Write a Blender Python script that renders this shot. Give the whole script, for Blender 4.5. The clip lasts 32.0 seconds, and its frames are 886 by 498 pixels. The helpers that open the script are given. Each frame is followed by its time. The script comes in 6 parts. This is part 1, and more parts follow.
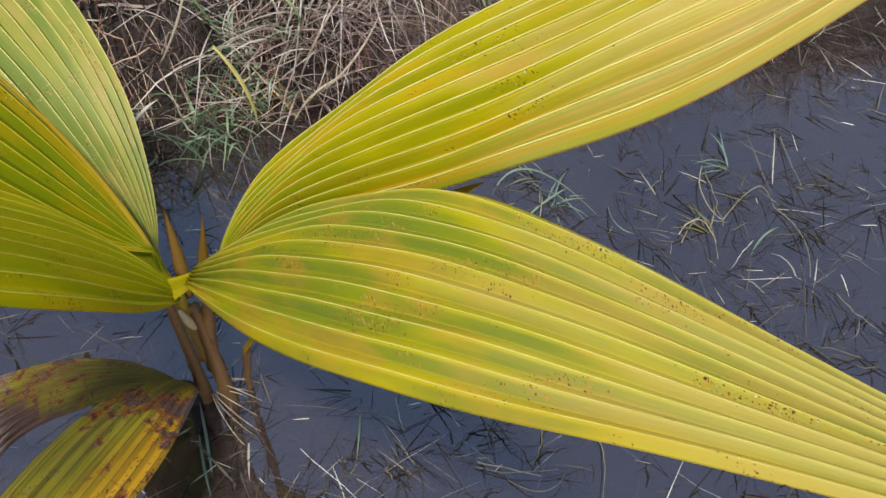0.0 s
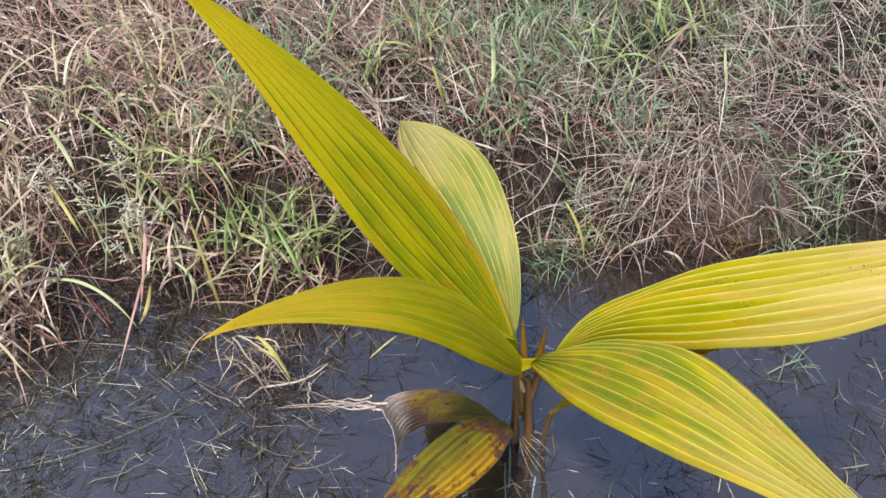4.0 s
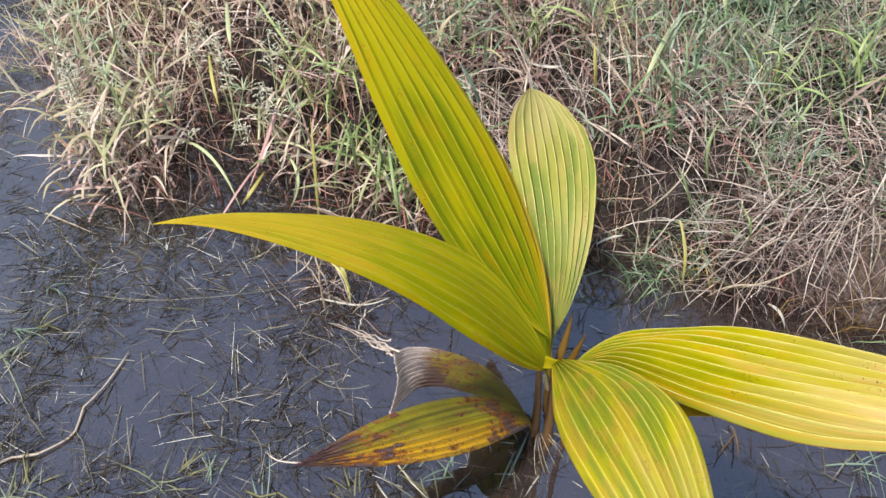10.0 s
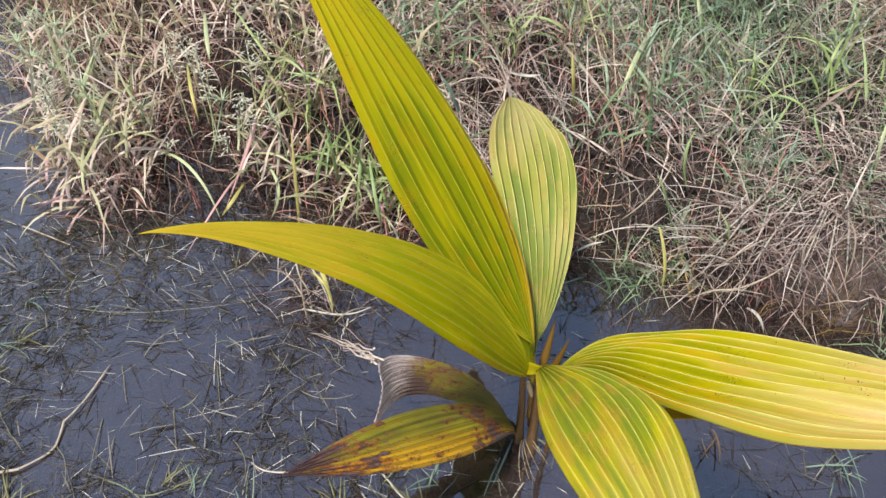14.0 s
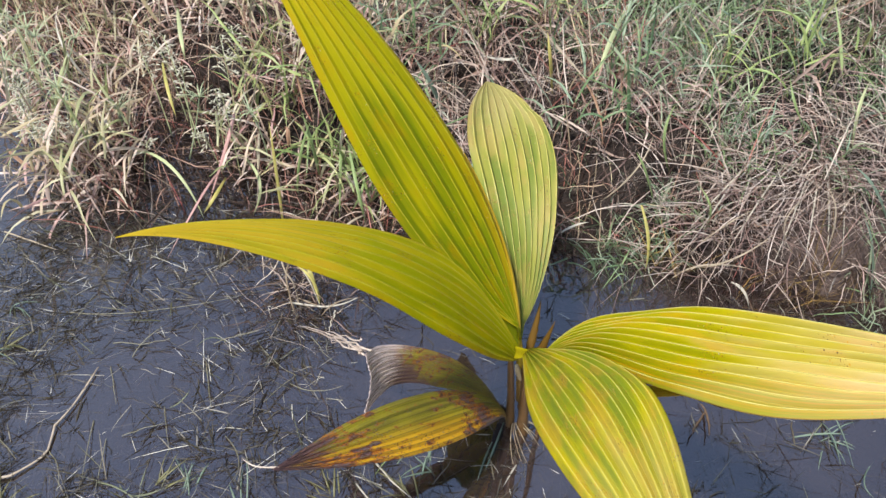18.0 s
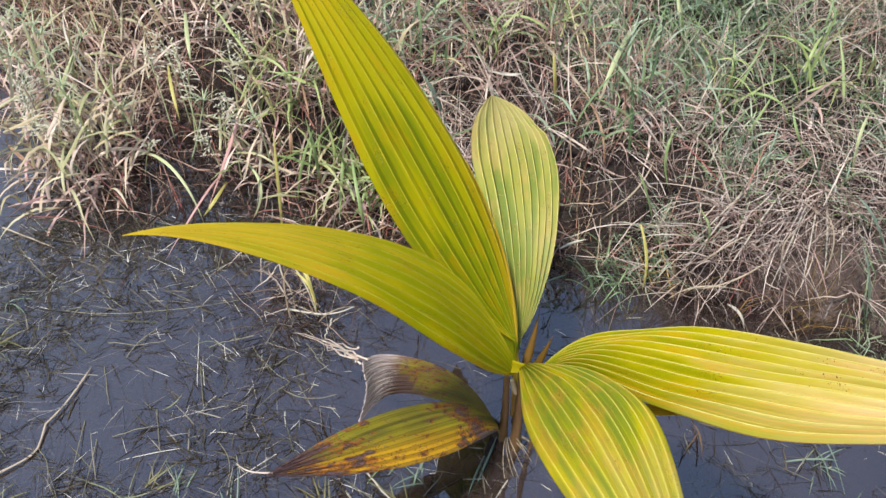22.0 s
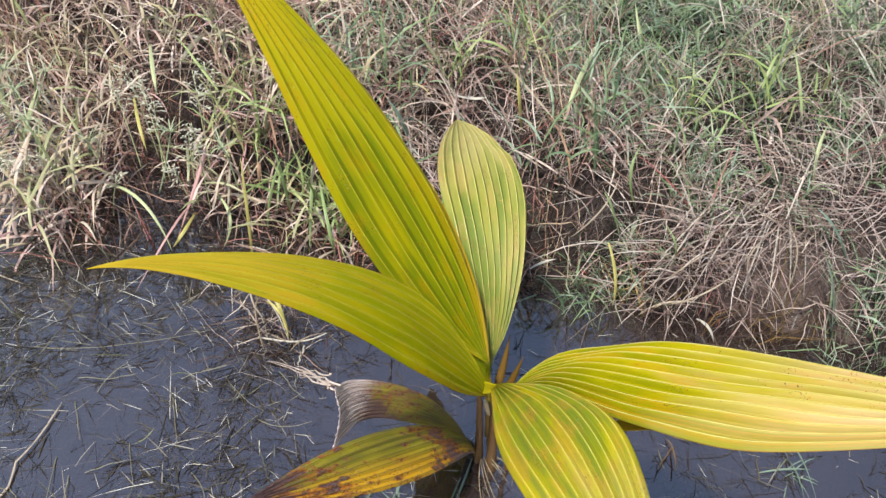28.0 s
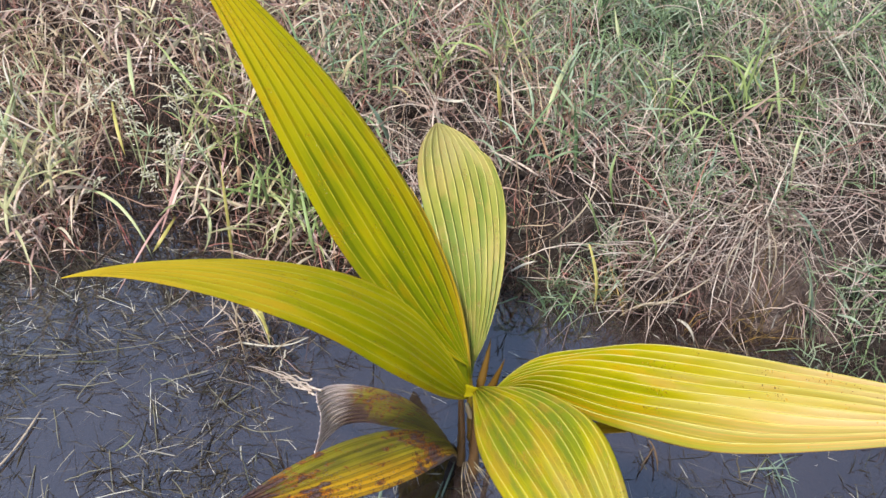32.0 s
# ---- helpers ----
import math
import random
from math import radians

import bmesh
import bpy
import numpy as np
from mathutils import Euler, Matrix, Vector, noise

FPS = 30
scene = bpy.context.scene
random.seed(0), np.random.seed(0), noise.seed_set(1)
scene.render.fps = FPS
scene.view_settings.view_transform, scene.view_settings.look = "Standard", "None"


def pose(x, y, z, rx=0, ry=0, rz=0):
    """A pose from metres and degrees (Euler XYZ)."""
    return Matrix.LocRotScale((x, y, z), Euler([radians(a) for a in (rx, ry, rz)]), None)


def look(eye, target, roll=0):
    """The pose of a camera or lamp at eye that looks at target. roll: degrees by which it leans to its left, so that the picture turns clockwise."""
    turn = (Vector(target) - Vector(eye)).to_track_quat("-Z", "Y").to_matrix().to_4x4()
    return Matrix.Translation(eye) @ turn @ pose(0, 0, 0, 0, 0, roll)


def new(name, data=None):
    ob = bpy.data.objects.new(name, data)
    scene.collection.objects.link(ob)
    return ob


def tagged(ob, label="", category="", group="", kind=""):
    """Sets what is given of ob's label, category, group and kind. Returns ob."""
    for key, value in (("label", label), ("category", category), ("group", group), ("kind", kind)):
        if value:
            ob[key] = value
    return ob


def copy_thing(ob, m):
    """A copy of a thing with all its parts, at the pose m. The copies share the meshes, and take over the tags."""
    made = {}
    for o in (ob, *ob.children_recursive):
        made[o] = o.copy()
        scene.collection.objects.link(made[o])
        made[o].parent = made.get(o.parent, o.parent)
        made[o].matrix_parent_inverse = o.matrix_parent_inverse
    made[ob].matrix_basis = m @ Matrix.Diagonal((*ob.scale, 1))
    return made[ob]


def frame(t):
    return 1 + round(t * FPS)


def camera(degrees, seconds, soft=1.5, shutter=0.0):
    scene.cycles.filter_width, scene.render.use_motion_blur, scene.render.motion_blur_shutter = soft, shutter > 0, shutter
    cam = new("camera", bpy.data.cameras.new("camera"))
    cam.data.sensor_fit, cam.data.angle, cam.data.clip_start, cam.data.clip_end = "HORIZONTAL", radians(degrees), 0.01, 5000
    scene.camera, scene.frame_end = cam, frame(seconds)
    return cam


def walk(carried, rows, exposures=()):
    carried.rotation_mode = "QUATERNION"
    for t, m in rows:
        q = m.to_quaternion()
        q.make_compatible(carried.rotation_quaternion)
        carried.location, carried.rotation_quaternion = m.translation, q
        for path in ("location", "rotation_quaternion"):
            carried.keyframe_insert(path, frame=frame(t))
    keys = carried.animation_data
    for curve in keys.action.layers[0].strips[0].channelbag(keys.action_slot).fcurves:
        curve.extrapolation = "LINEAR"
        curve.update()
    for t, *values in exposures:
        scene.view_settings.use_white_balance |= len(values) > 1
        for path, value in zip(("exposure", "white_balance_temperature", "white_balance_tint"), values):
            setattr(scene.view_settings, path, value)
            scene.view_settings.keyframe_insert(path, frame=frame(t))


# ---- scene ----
cam = camera(53.65, 32.0, shutter=0.2)
PATH = [
    (0, look((-0.1157, -0.3396, 0.5182), (0.2696, 0.0225, -0.0821), 3.46)),
    (0.5, look((-0.1255, -0.3475, 0.5363), (0.2372, 0.0364, -0.0646), 0.18)),
    (1, look((-0.1331, -0.3507, 0.5562), (0.1914, 0.0517, -0.0544), -1.54)),
    (1.5, look((-0.1294, -0.3619, 0.5764), (0.1622, 0.0602, -0.0375), -1.92)),
    (2, look((-0.1286, -0.3762, 0.6012), (0.1134, 0.0782, -0.0111), -4.26)),
    (2.5, look((-0.1272, -0.4136, 0.6480), (0.0722, 0.0702, 0.0428), -2.48)),
    (3, look((-0.1412, -0.4503, 0.7088), (0.0232, 0.0762, 0.1293), -4.61)),
    (3.5, look((-0.1723, -0.4715, 0.7365), (0.0107, 0.0998, 0.2072), -3.55)),
    (4, look((-0.2372, -0.4816, 0.7418), (-0.0298, 0.0712, 0.2019), -2.68)),
    (4.5, look((-0.2436, -0.4799, 0.7277), (-0.1353, 0.0748, 0.1615), 0.06)),
    (6.5, look((-0.1455, -0.5079, 0.7353), (-0.1318, 0.0621, 0.1741), 4.77)),
    (7, look((-0.1441, -0.5051, 0.7335), (-0.1200, 0.0548, 0.1627), 5.21)),
    (7.5, look((-0.1394, -0.4996, 0.7368), (-0.1152, 0.0601, 0.1656), 4.93)),
    (8, look((-0.1391, -0.5002, 0.7354), (-0.1139, 0.0561, 0.1610), 4.31)),
    (8.5, look((-0.1364, -0.4979, 0.7371), (-0.1119, 0.0601, 0.1643), 3.88)),
    (9, look((-0.1358, -0.4961, 0.7364), (-0.1044, 0.0576, 0.1598), 4.28)),
    (9.5, look((-0.1341, -0.4944, 0.7386), (-0.1026, 0.0629, 0.1656), 3.61)),
    (10, look((-0.1312, -0.4920, 0.7405), (-0.0928, 0.0687, 0.1712), 4.08)),
    (10.5, look((-0.1319, -0.4904, 0.7402), (-0.0849, 0.0677, 0.1689), 4.23)),
    (11, look((-0.1308, -0.4924, 0.7408), (-0.0729, 0.0743, 0.1792), 4.99)),
    (11.5, look((-0.1321, -0.4908, 0.7382), (-0.0699, 0.0756, 0.1766), 5.09)),
    (12, look((-0.1314, -0.4927, 0.7385), (-0.0690, 0.0805, 0.1839), 4.07)),
    (12.5, look((-0.1326, -0.4959, 0.7393), (-0.0766, 0.0784, 0.1852), 3.50)),
    (13, look((-0.1358, -0.4983, 0.7400), (-0.0793, 0.0737, 0.1836), 4.39)),
    (13.5, look((-0.1371, -0.4962, 0.7390), (-0.0787, 0.0729, 0.1799), 4.97)),
    (14, look((-0.1357, -0.4951, 0.7407), (-0.0771, 0.0717, 0.1791), 4.82)),
    (14.5, look((-0.1349, -0.4945, 0.7430), (-0.0671, 0.0687, 0.1789), 4.64)),
    (16.5, look((-0.1329, -0.4923, 0.7442), (-0.0661, 0.0706, 0.1797), 3.77)),
    (17, look((-0.1305, -0.4927, 0.7448), (-0.0626, 0.0695, 0.1797), 3.52)),
    (17.5, look((-0.1312, -0.4935, 0.7450), (-0.0616, 0.0682, 0.1796), 3.23)),
    (18, look((-0.1305, -0.4946, 0.7436), (-0.0620, 0.0618, 0.1729), 3.15)),
    (18.5, look((-0.1338, -0.4963, 0.7435), (-0.0664, 0.0649, 0.1773), 3.82)),
    (19, look((-0.1360, -0.4951, 0.7440), (-0.0647, 0.0674, 0.1796), 4.48)),
    (19.5, look((-0.1351, -0.4959, 0.7450), (-0.0629, 0.0692, 0.1833), 4.26)),
    (20, look((-0.1332, -0.4941, 0.7454), (-0.0590, 0.0705, 0.1836), 4.00)),
    (20.5, look((-0.1331, -0.4947, 0.7448), (-0.0568, 0.0702, 0.1834), 3.99)),
    (21, look((-0.1326, -0.4962, 0.7448), (-0.0560, 0.0700, 0.1848), 3.80)),
    (21.5, look((-0.1332, -0.4980, 0.7460), (-0.0674, 0.0730, 0.1895), 3.62)),
    (22, look((-0.1363, -0.4957, 0.7428), (-0.0619, 0.0688, 0.1809), 5.59)),
    (22.5, look((-0.1373, -0.4945, 0.7414), (-0.0625, 0.0694, 0.1789), 6.21)),
    (23, look((-0.1363, -0.4936, 0.7431), (-0.0583, 0.0689, 0.1797), 7.04)),
    (23.5, look((-0.1338, -0.4933, 0.7441), (-0.0560, 0.0714, 0.1829), 6.78)),
    (24, look((-0.1328, -0.4928, 0.7452), (-0.0454, 0.0743, 0.1878), 6.72)),
    (24.5, look((-0.1331, -0.4947, 0.7450), (-0.0404, 0.0738, 0.1898), 6.50)),
    (25, look((-0.1326, -0.4965, 0.7451), (-0.0402, 0.0735, 0.1914), 6.15)),
    (25.5, look((-0.1321, -0.4967, 0.7452), (-0.0422, 0.0746, 0.1924), 5.85)),
    (27.5, look((-0.1328, -0.5001, 0.7463), (-0.0398, 0.0753, 0.1984), 5.07)),
    (28, look((-0.1316, -0.5005, 0.7470), (-0.0344, 0.0772, 0.2021), 5.27)),
    (28.5, look((-0.1313, -0.4996, 0.7474), (-0.0353, 0.0775, 0.2017), 5.11)),
    (29, look((-0.1321, -0.4983, 0.7468), (-0.0361, 0.0737, 0.1957), 4.88)),
    (29.5, look((-0.1302, -0.4990, 0.7490), (-0.0380, 0.0782, 0.2027), 4.29)),
    (30, look((-0.1286, -0.5014, 0.7519), (-0.0336, 0.0839, 0.2149), 4.02)),
    (30.5, look((-0.1252, -0.4984, 0.7490), (-0.0302, 0.0789, 0.2035), 3.58)),
    (31, look((-0.1261, -0.4984, 0.7475), (-0.0218, 0.0756, 0.2001), 5.69)),
    (31.5, look((-0.1308, -0.4986, 0.7480), (-0.0236, 0.0809, 0.2070), 6.23)),
    (32, look((-0.1286, -0.4991, 0.7488), (-0.0167, 0.0774, 0.2056), 5.79)),
]
walk(cam, PATH, [(0, 1.0, 6760, 10), (2.5, 1.1, 6760, 10), (5.5, 1.36, 6760, 10), (11.5, 1.38, 6760, 10), (13, 1.32, 6760, 10), (21, 1.32, 6760, 10), (28, 1.35, 6760, 10), (32, 1.35, 6760, 10)])

# ---- light ----
world = bpy.data.worlds.new("sky")
scene.world = world
world.use_nodes = True
wn = world.node_tree
sky = wn.nodes.new("ShaderNodeTexSky")
sky.sky_type = "NISHITA"
sky.sun_disc = False
SUN_EL, SUN_AZ = radians(64), radians(224)
sky.sun_elevation, sky.sun_rotation = SUN_EL, SUN_AZ
sky.air_density, sky.dust_density, sky.ozone_density = 1.4, 1.0, 1.3
wn.nodes["Background"].inputs["Strength"].default_value = 0.084
wn.links.new(sky.outputs[0], wn.nodes["Background"].inputs["Color"])
sun = new("sun", bpy.data.lights.new("sun", "SUN"))
sun.data.energy, sun.data.angle, sun.data.color = 2.6, radians(5), (1.0, 0.975, 0.93)
sun_dir = Vector((math.sin(SUN_AZ) * math.cos(SUN_EL), math.cos(SUN_AZ) * math.cos(SUN_EL), math.sin(SUN_EL)))
sun.matrix_world = look(sun_dir * 5, (0, 0, 0))


# ---- helpers of this scene ----
def part(name, bm, material, parent=None, label="", smooth=True):
    """One bmesh as one mesh object, under a thing or a part."""
    me = bpy.data.meshes.new(name)
    bm.to_mesh(me)
    bm.free()
    return link(name, me, material, parent, label, smooth)


def link(name, me, material, parent=None, label="", smooth=True):
    if smooth and len(me.polygons):
        me.polygons.foreach_set("use_smooth", [True] * len(me.polygons))
    me.materials.append(material)
    ob = new(name, me)
    if parent is not None:
        ob.parent = parent
    if label:
        ob["label"] = label
    return ob


def mesh_from(name, verts, faces, uvs=None):
    """A quad mesh from arrays; uvs is one pair per vertex."""
    me = bpy.data.meshes.new(name)
    verts, faces = np.asarray(verts, np.float32), np.asarray(faces, np.int32)
    me.vertices.add(len(verts))
    me.vertices.foreach_set("co", verts.ravel())
    k = faces.shape[1]
    me.loops.add(faces.size)
    me.loops.foreach_set("vertex_index", faces.ravel())
    me.polygons.add(len(faces))
    me.polygons.foreach_set("loop_start", np.arange(0, faces.size, k, dtype=np.int32))
    me.polygons.foreach_set("loop_total", np.full(len(faces), k, np.int32))
    if uvs is not None:
        layer = me.uv_layers.new(name="uv")
        layer.data.foreach_set("uv", np.asarray(uvs, np.float32)[faces.ravel()].ravel())
    me.update(calc_edges=True)
    me.validate()
    return me


def bezier(ctrl, s):
    ctrl = np.asarray(ctrl, float)
    n = len(ctrl) - 1
    s = np.asarray(s, float)[:, None]
    return sum(math.comb(n, k) * s**k * (1 - s) ** (n - k) * ctrl[k] for k in range(n + 1))


def tube(name, pts, radii, material, parent=None, label="", sides=7, wobble=0.0, seed=0):
    """A round stalk along pts with its own thickness at each point and closed ends."""
    pts = np.asarray(pts, float)
    n = len(pts)
    radii = np.interp(np.linspace(0, 1, n), np.linspace(0, 1, len(radii)), radii)
    rng = np.random.default_rng(seed)
    tang = np.gradient(pts, axis=0)
    tang /= np.linalg.norm(tang, axis=1)[:, None] + 1e-9
    ref = np.array([0.31, 0.23, 0.92]) if abs(tang[0][2]) < 0.8 else np.array([1.0, 0.1, 0.0])
    verts, uvs = [], []
    for i in range(n):
        a = np.cross(tang[i], ref)
        a /= np.linalg.norm(a)
        b = np.cross(tang[i], a)
        for k in range(sides):
            w = 2 * math.pi * k / sides
            r = radii[i] * (1 + wobble * rng.normal())
            verts.append(pts[i] + r * (math.cos(w) * a + math.sin(w) * b))
            uvs.append((i / (n - 1), k / sides))
    faces = [(i * sides + k, i * sides + (k + 1) % sides, (i + 1) * sides + (k + 1) % sides, (i + 1) * sides + k)
             for i in range(n - 1) for k in range(sides)]
    verts += [pts[0], pts[-1]]
    uvs += [(0, 0), (1, 0)]
    m = n * sides
    faces += [(m, (k + 1) % sides, k, k) for k in range(sides)]
    faces += [(m + 1, m - sides + k, m - sides + (k + 1) % sides, m - sides + (k + 1) % sides) for k in range(sides)]
    bm = bmesh.new()
    vs = [bm.verts.new(v) for v in verts]
    for f in faces:
        f = list(dict.fromkeys(f))
        bm.faces.new([vs[i] for i in f])
    return part(name, bm, material, parent, label)


# ---- materials ----
def material(name):
    m = bpy.data.materials.new(name)
    m.use_nodes = True
    nt = m.node_tree
    return m, nt, nt.nodes["Principled BSDF"]


def node(nt, kind, **inputs):
    n = nt.nodes.new(kind)
    for key, value in inputs.items():
        n.inputs[key.replace("_", " ")].default_value = value
    return n


def ramp(nt, fac, stops):
    n = nt.nodes.new("ShaderNodeValToRGB")
    while len(n.color_ramp.elements) < len(stops):
        n.color_ramp.elements.new(0.5)
    for e, (p, c) in zip(n.color_ramp.elements, stops):
        e.position, e.color = p, (*c, 1)
    nt.links.new(fac, n.inputs[0])
    return n.outputs[0]


def mix(nt, fac, a, b, mode="MIX"):
    n = nt.nodes.new("ShaderNodeMix")
    n.data_type, n.blend_type = "RGBA", mode
    for sock, v in ((n.inputs[0], fac), (n.inputs[6], a), (n.inputs[7], b)):
        if isinstance(v, (int, float)):
            sock.default_value = v
        elif isinstance(v, tuple):
            sock.default_value = (*v, 1)
        else:
            nt.links.new(v, sock)
    return n.outputs[2]


def calc(nt, op, a, b=0.0, c=0.0):
    n = nt.nodes.new("ShaderNodeMath")
    n.operation = op
    n.use_clamp = False
    for sock, v in zip(n.inputs, (a, b, c)):
        if isinstance(v, (int, float)):
            sock.default_value = v
        else:
            nt.links.new(v, sock)
    return n.outputs[0]


def smoothstep(nt, v, lo, hi):
    n = nt.nodes.new("ShaderNodeMapRange")
    n.interpolation_type = "SMOOTHSTEP"
    nt.links.new(v, n.inputs[0])
    n.inputs[1].default_value, n.inputs[2].default_value = lo, hi
    return n.outputs[0]


def uv_noise(nt, sx, sy, scale=1.0, detail=3.0, shift=0.0):
    tc = nt.nodes.new("ShaderNodeUVMap")
    mp = nt.nodes.new("ShaderNodeMapping")
    mp.inputs["Scale"].default_value = (sx, sy, 1)
    mp.inputs["Location"].default_value = (shift, shift * 1.7, shift * 0.6)
    nt.links.new(tc.outputs[0], mp.inputs[0])
    n = node(nt, "ShaderNodeTexNoise", Scale=scale, Detail=detail)
    nt.links.new(mp.outputs[0], n.inputs["Vector"])
    return n.outputs[0]


def obj_noise(nt, scale, detail=4.0, shift=0.0):
    tc = nt.nodes.new("ShaderNodeTexCoord")
    mp = nt.nodes.new("ShaderNodeMapping")
    mp.inputs["Location"].default_value = (shift, shift, shift)
    nt.links.new(tc.outputs["Object"], mp.inputs[0])
    n = node(nt, "ShaderNodeTexNoise", Scale=scale, Detail=detail)
    nt.links.new(mp.outputs[0], n.inputs["Vector"])
    return n.outputs[0]


def bump(nt, bsdf, height, strength, distance):
    b = node(nt, "ShaderNodeBump", Strength=strength, Distance=distance)
    nt.links.new(height, b.inputs["Height"])
    nt.links.new(b.outputs[0], bsdf.inputs["Normal"])


def translucent(nt, bsdf, color, amount):
    t = nt.nodes.new("ShaderNodeBsdfTranslucent")
    m = nt.nodes.new("ShaderNodeMixShader")
    m.inputs[0].default_value = amount
    nt.links.new(color, t.inputs["Color"])
    nt.links.new(bsdf.outputs[0], m.inputs[1])
    nt.links.new(t.outputs[0], m.inputs[2])
    nt.links.new(m.outputs[0], nt.nodes["Material Output"].inputs["Surface"])


def spots(nt, uv, scale, size, few, spread, shift, jitter):
    """Round specks, thick where spread is high: 1 on a speck, 0 beside it."""
    vor = nt.nodes.new("ShaderNodeTexVoronoi")
    vor.voronoi_dimensions = "2D"
    mp = nt.nodes.new("ShaderNodeMapping")
    mp.inputs["Scale"].default_value = (*scale, 1)
    mp.inputs["Location"].default_value = (shift, shift * 1.7, 0)
    nt.links.new(uv, mp.inputs[0])
    nt.links.new(mp.outputs[0], vor.inputs["Vector"])
    pick = nt.nodes.new("ShaderNodeSeparateXYZ")
    nt.links.new(vor.outputs["Color"], pick.inputs[0])
    chance = calc(nt, "ADD", pick.outputs[0], spread)
    radius = calc(nt, "MULTIPLY_ADD", pick.outputs[1], size * 0.9, size * 0.4)
    dist = calc(nt, "ADD", vor.outputs["Distance"], calc(nt, "MULTIPLY", calc(nt, "SUBTRACT", jitter, 0.5), 0.3))
    edge = smoothstep(nt, calc(nt, "SUBTRACT", radius, dist), -0.03, 0.04)
    return calc(nt, "MULTIPLY", edge, smoothstep(nt, chance, few, few + 0.02))


def leaf_material(name, green, yellow, orange, pale, shift, orange_at=0.56, pale_at=0.55, freckles=0.5, rough=0.38, green_at=0.5, ribs=10, band=0.6, fade=0.0, rim=0.0, tilt=0.0, gloss=0.24, verge=0.0, margin=0.5, shade=None, stripe=0.32):
    """Yellowing palm blade: green and painted pleat shade along the folds, yellow and orange blotches in long streaks,
    small dark specks.
    """
    m, nt, bsdf = material(name)
    big = uv_noise(nt, 2.2, 3.0, 1.6, 3, shift)
    streak = uv_noise(nt, 2.5, 17.0, 1.0, 3, shift + 3)
    fine = uv_noise(nt, 60.0, 110.0, 1.0, 3, shift + 7)
    blotch = uv_noise(nt, 10.0, 6.0, 1.0, 6, shift + 11)
    v = calc(nt, "ADD", calc(nt, "MULTIPLY", big, 1.0 - stripe), calc(nt, "MULTIPLY", streak, stripe))
    uv0 = nt.nodes.new("ShaderNodeUVMap")
    sep0 = nt.nodes.new("ShaderNodeSeparateXYZ")
    nt.links.new(uv0.outputs[0], sep0.inputs[0])
    v = calc(nt, "ADD", v, calc(nt, "MULTIPLY", calc(nt, "SUBTRACT", sep0.outputs[0], 0.4), fade))
    v = calc(nt, "ADD", v, calc(nt, "MULTIPLY", calc(nt, "SUBTRACT", sep0.outputs[1], 0.5), tilt))
    col = mix(nt, smoothstep(nt, v, green_at - 0.10, green_at + 0.10), green, yellow)
    # green beside each vein, darkened to carry the pleat's shaded side
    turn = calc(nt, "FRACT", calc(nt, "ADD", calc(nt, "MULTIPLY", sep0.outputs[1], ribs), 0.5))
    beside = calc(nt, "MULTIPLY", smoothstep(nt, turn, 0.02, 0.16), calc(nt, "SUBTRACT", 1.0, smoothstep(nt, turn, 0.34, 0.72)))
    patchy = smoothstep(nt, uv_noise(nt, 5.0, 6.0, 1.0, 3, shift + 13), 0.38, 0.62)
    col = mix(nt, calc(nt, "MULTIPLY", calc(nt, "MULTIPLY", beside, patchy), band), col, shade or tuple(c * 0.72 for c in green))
    col = mix(nt, calc(nt, "MULTIPLY", smoothstep(nt, blotch, orange_at, orange_at + 0.14), 0.38), col, orange)
    along = nt.nodes.new("ShaderNodeSeparateXYZ")
    uv = nt.nodes.new("ShaderNodeUVMap")
    nt.links.new(uv.outputs[0], along.inputs[0])
    # paler towards the tip; on leaves E and F this also carries sky sheen
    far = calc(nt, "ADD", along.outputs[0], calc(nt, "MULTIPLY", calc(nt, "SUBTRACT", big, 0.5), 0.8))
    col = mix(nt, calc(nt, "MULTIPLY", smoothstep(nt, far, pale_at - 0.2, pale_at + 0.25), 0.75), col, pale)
    edge = smoothstep(nt, calc(nt, "ABSOLUTE", calc(nt, "SUBTRACT", sep0.outputs[1], 0.5)), 0.40, 0.52)
    col = mix(nt, calc(nt, "MULTIPLY", calc(nt, "MULTIPLY", edge, smoothstep(nt, patchy, 0.2, 0.9)), margin), col, orange)
    if rim > 0:
        side = calc(nt, "MULTIPLY", smoothstep(nt, calc(nt, "ADD", sep0.outputs[1], calc(nt, "MULTIPLY", calc(nt, "SUBTRACT", streak, 0.5), 0.2)), 0.82 if tilt == 0 else 0.90, 0.92 if tilt == 0 else 0.97),
                    calc(nt, "SUBTRACT", 1.0, smoothstep(nt, sep0.outputs[0], 0.25, 0.8 if tilt == 0 else 3.0)))
        col = mix(nt, calc(nt, "MULTIPLY", side, rim), col, (0.52, 0.34, 0.004) if tilt == 0 else (0.66, 0.46, 0.006))
    if verge > 0:
        stripes = smoothstep(nt, uv_noise(nt, 1.2, 70.0, 1.0, 2, shift + 23), 0.42, 0.60)
        border = smoothstep(nt, sep0.outputs[1], 0.66, 0.90)
        col = mix(nt, calc(nt, "MULTIPLY", border, verge), col, mix(nt, stripes, tuple(c * 0.95 for c in green), tuple(c * 0.9 for c in orange)))
    warp = uv_noise(nt, 14.0, 6.0, 1.0, 3, shift + 17)
    warped = calc(nt, "MULTIPLY", calc(nt, "SUBTRACT", warp, 0.5), 1.9)
    speck_uv = uv0.outputs[0]
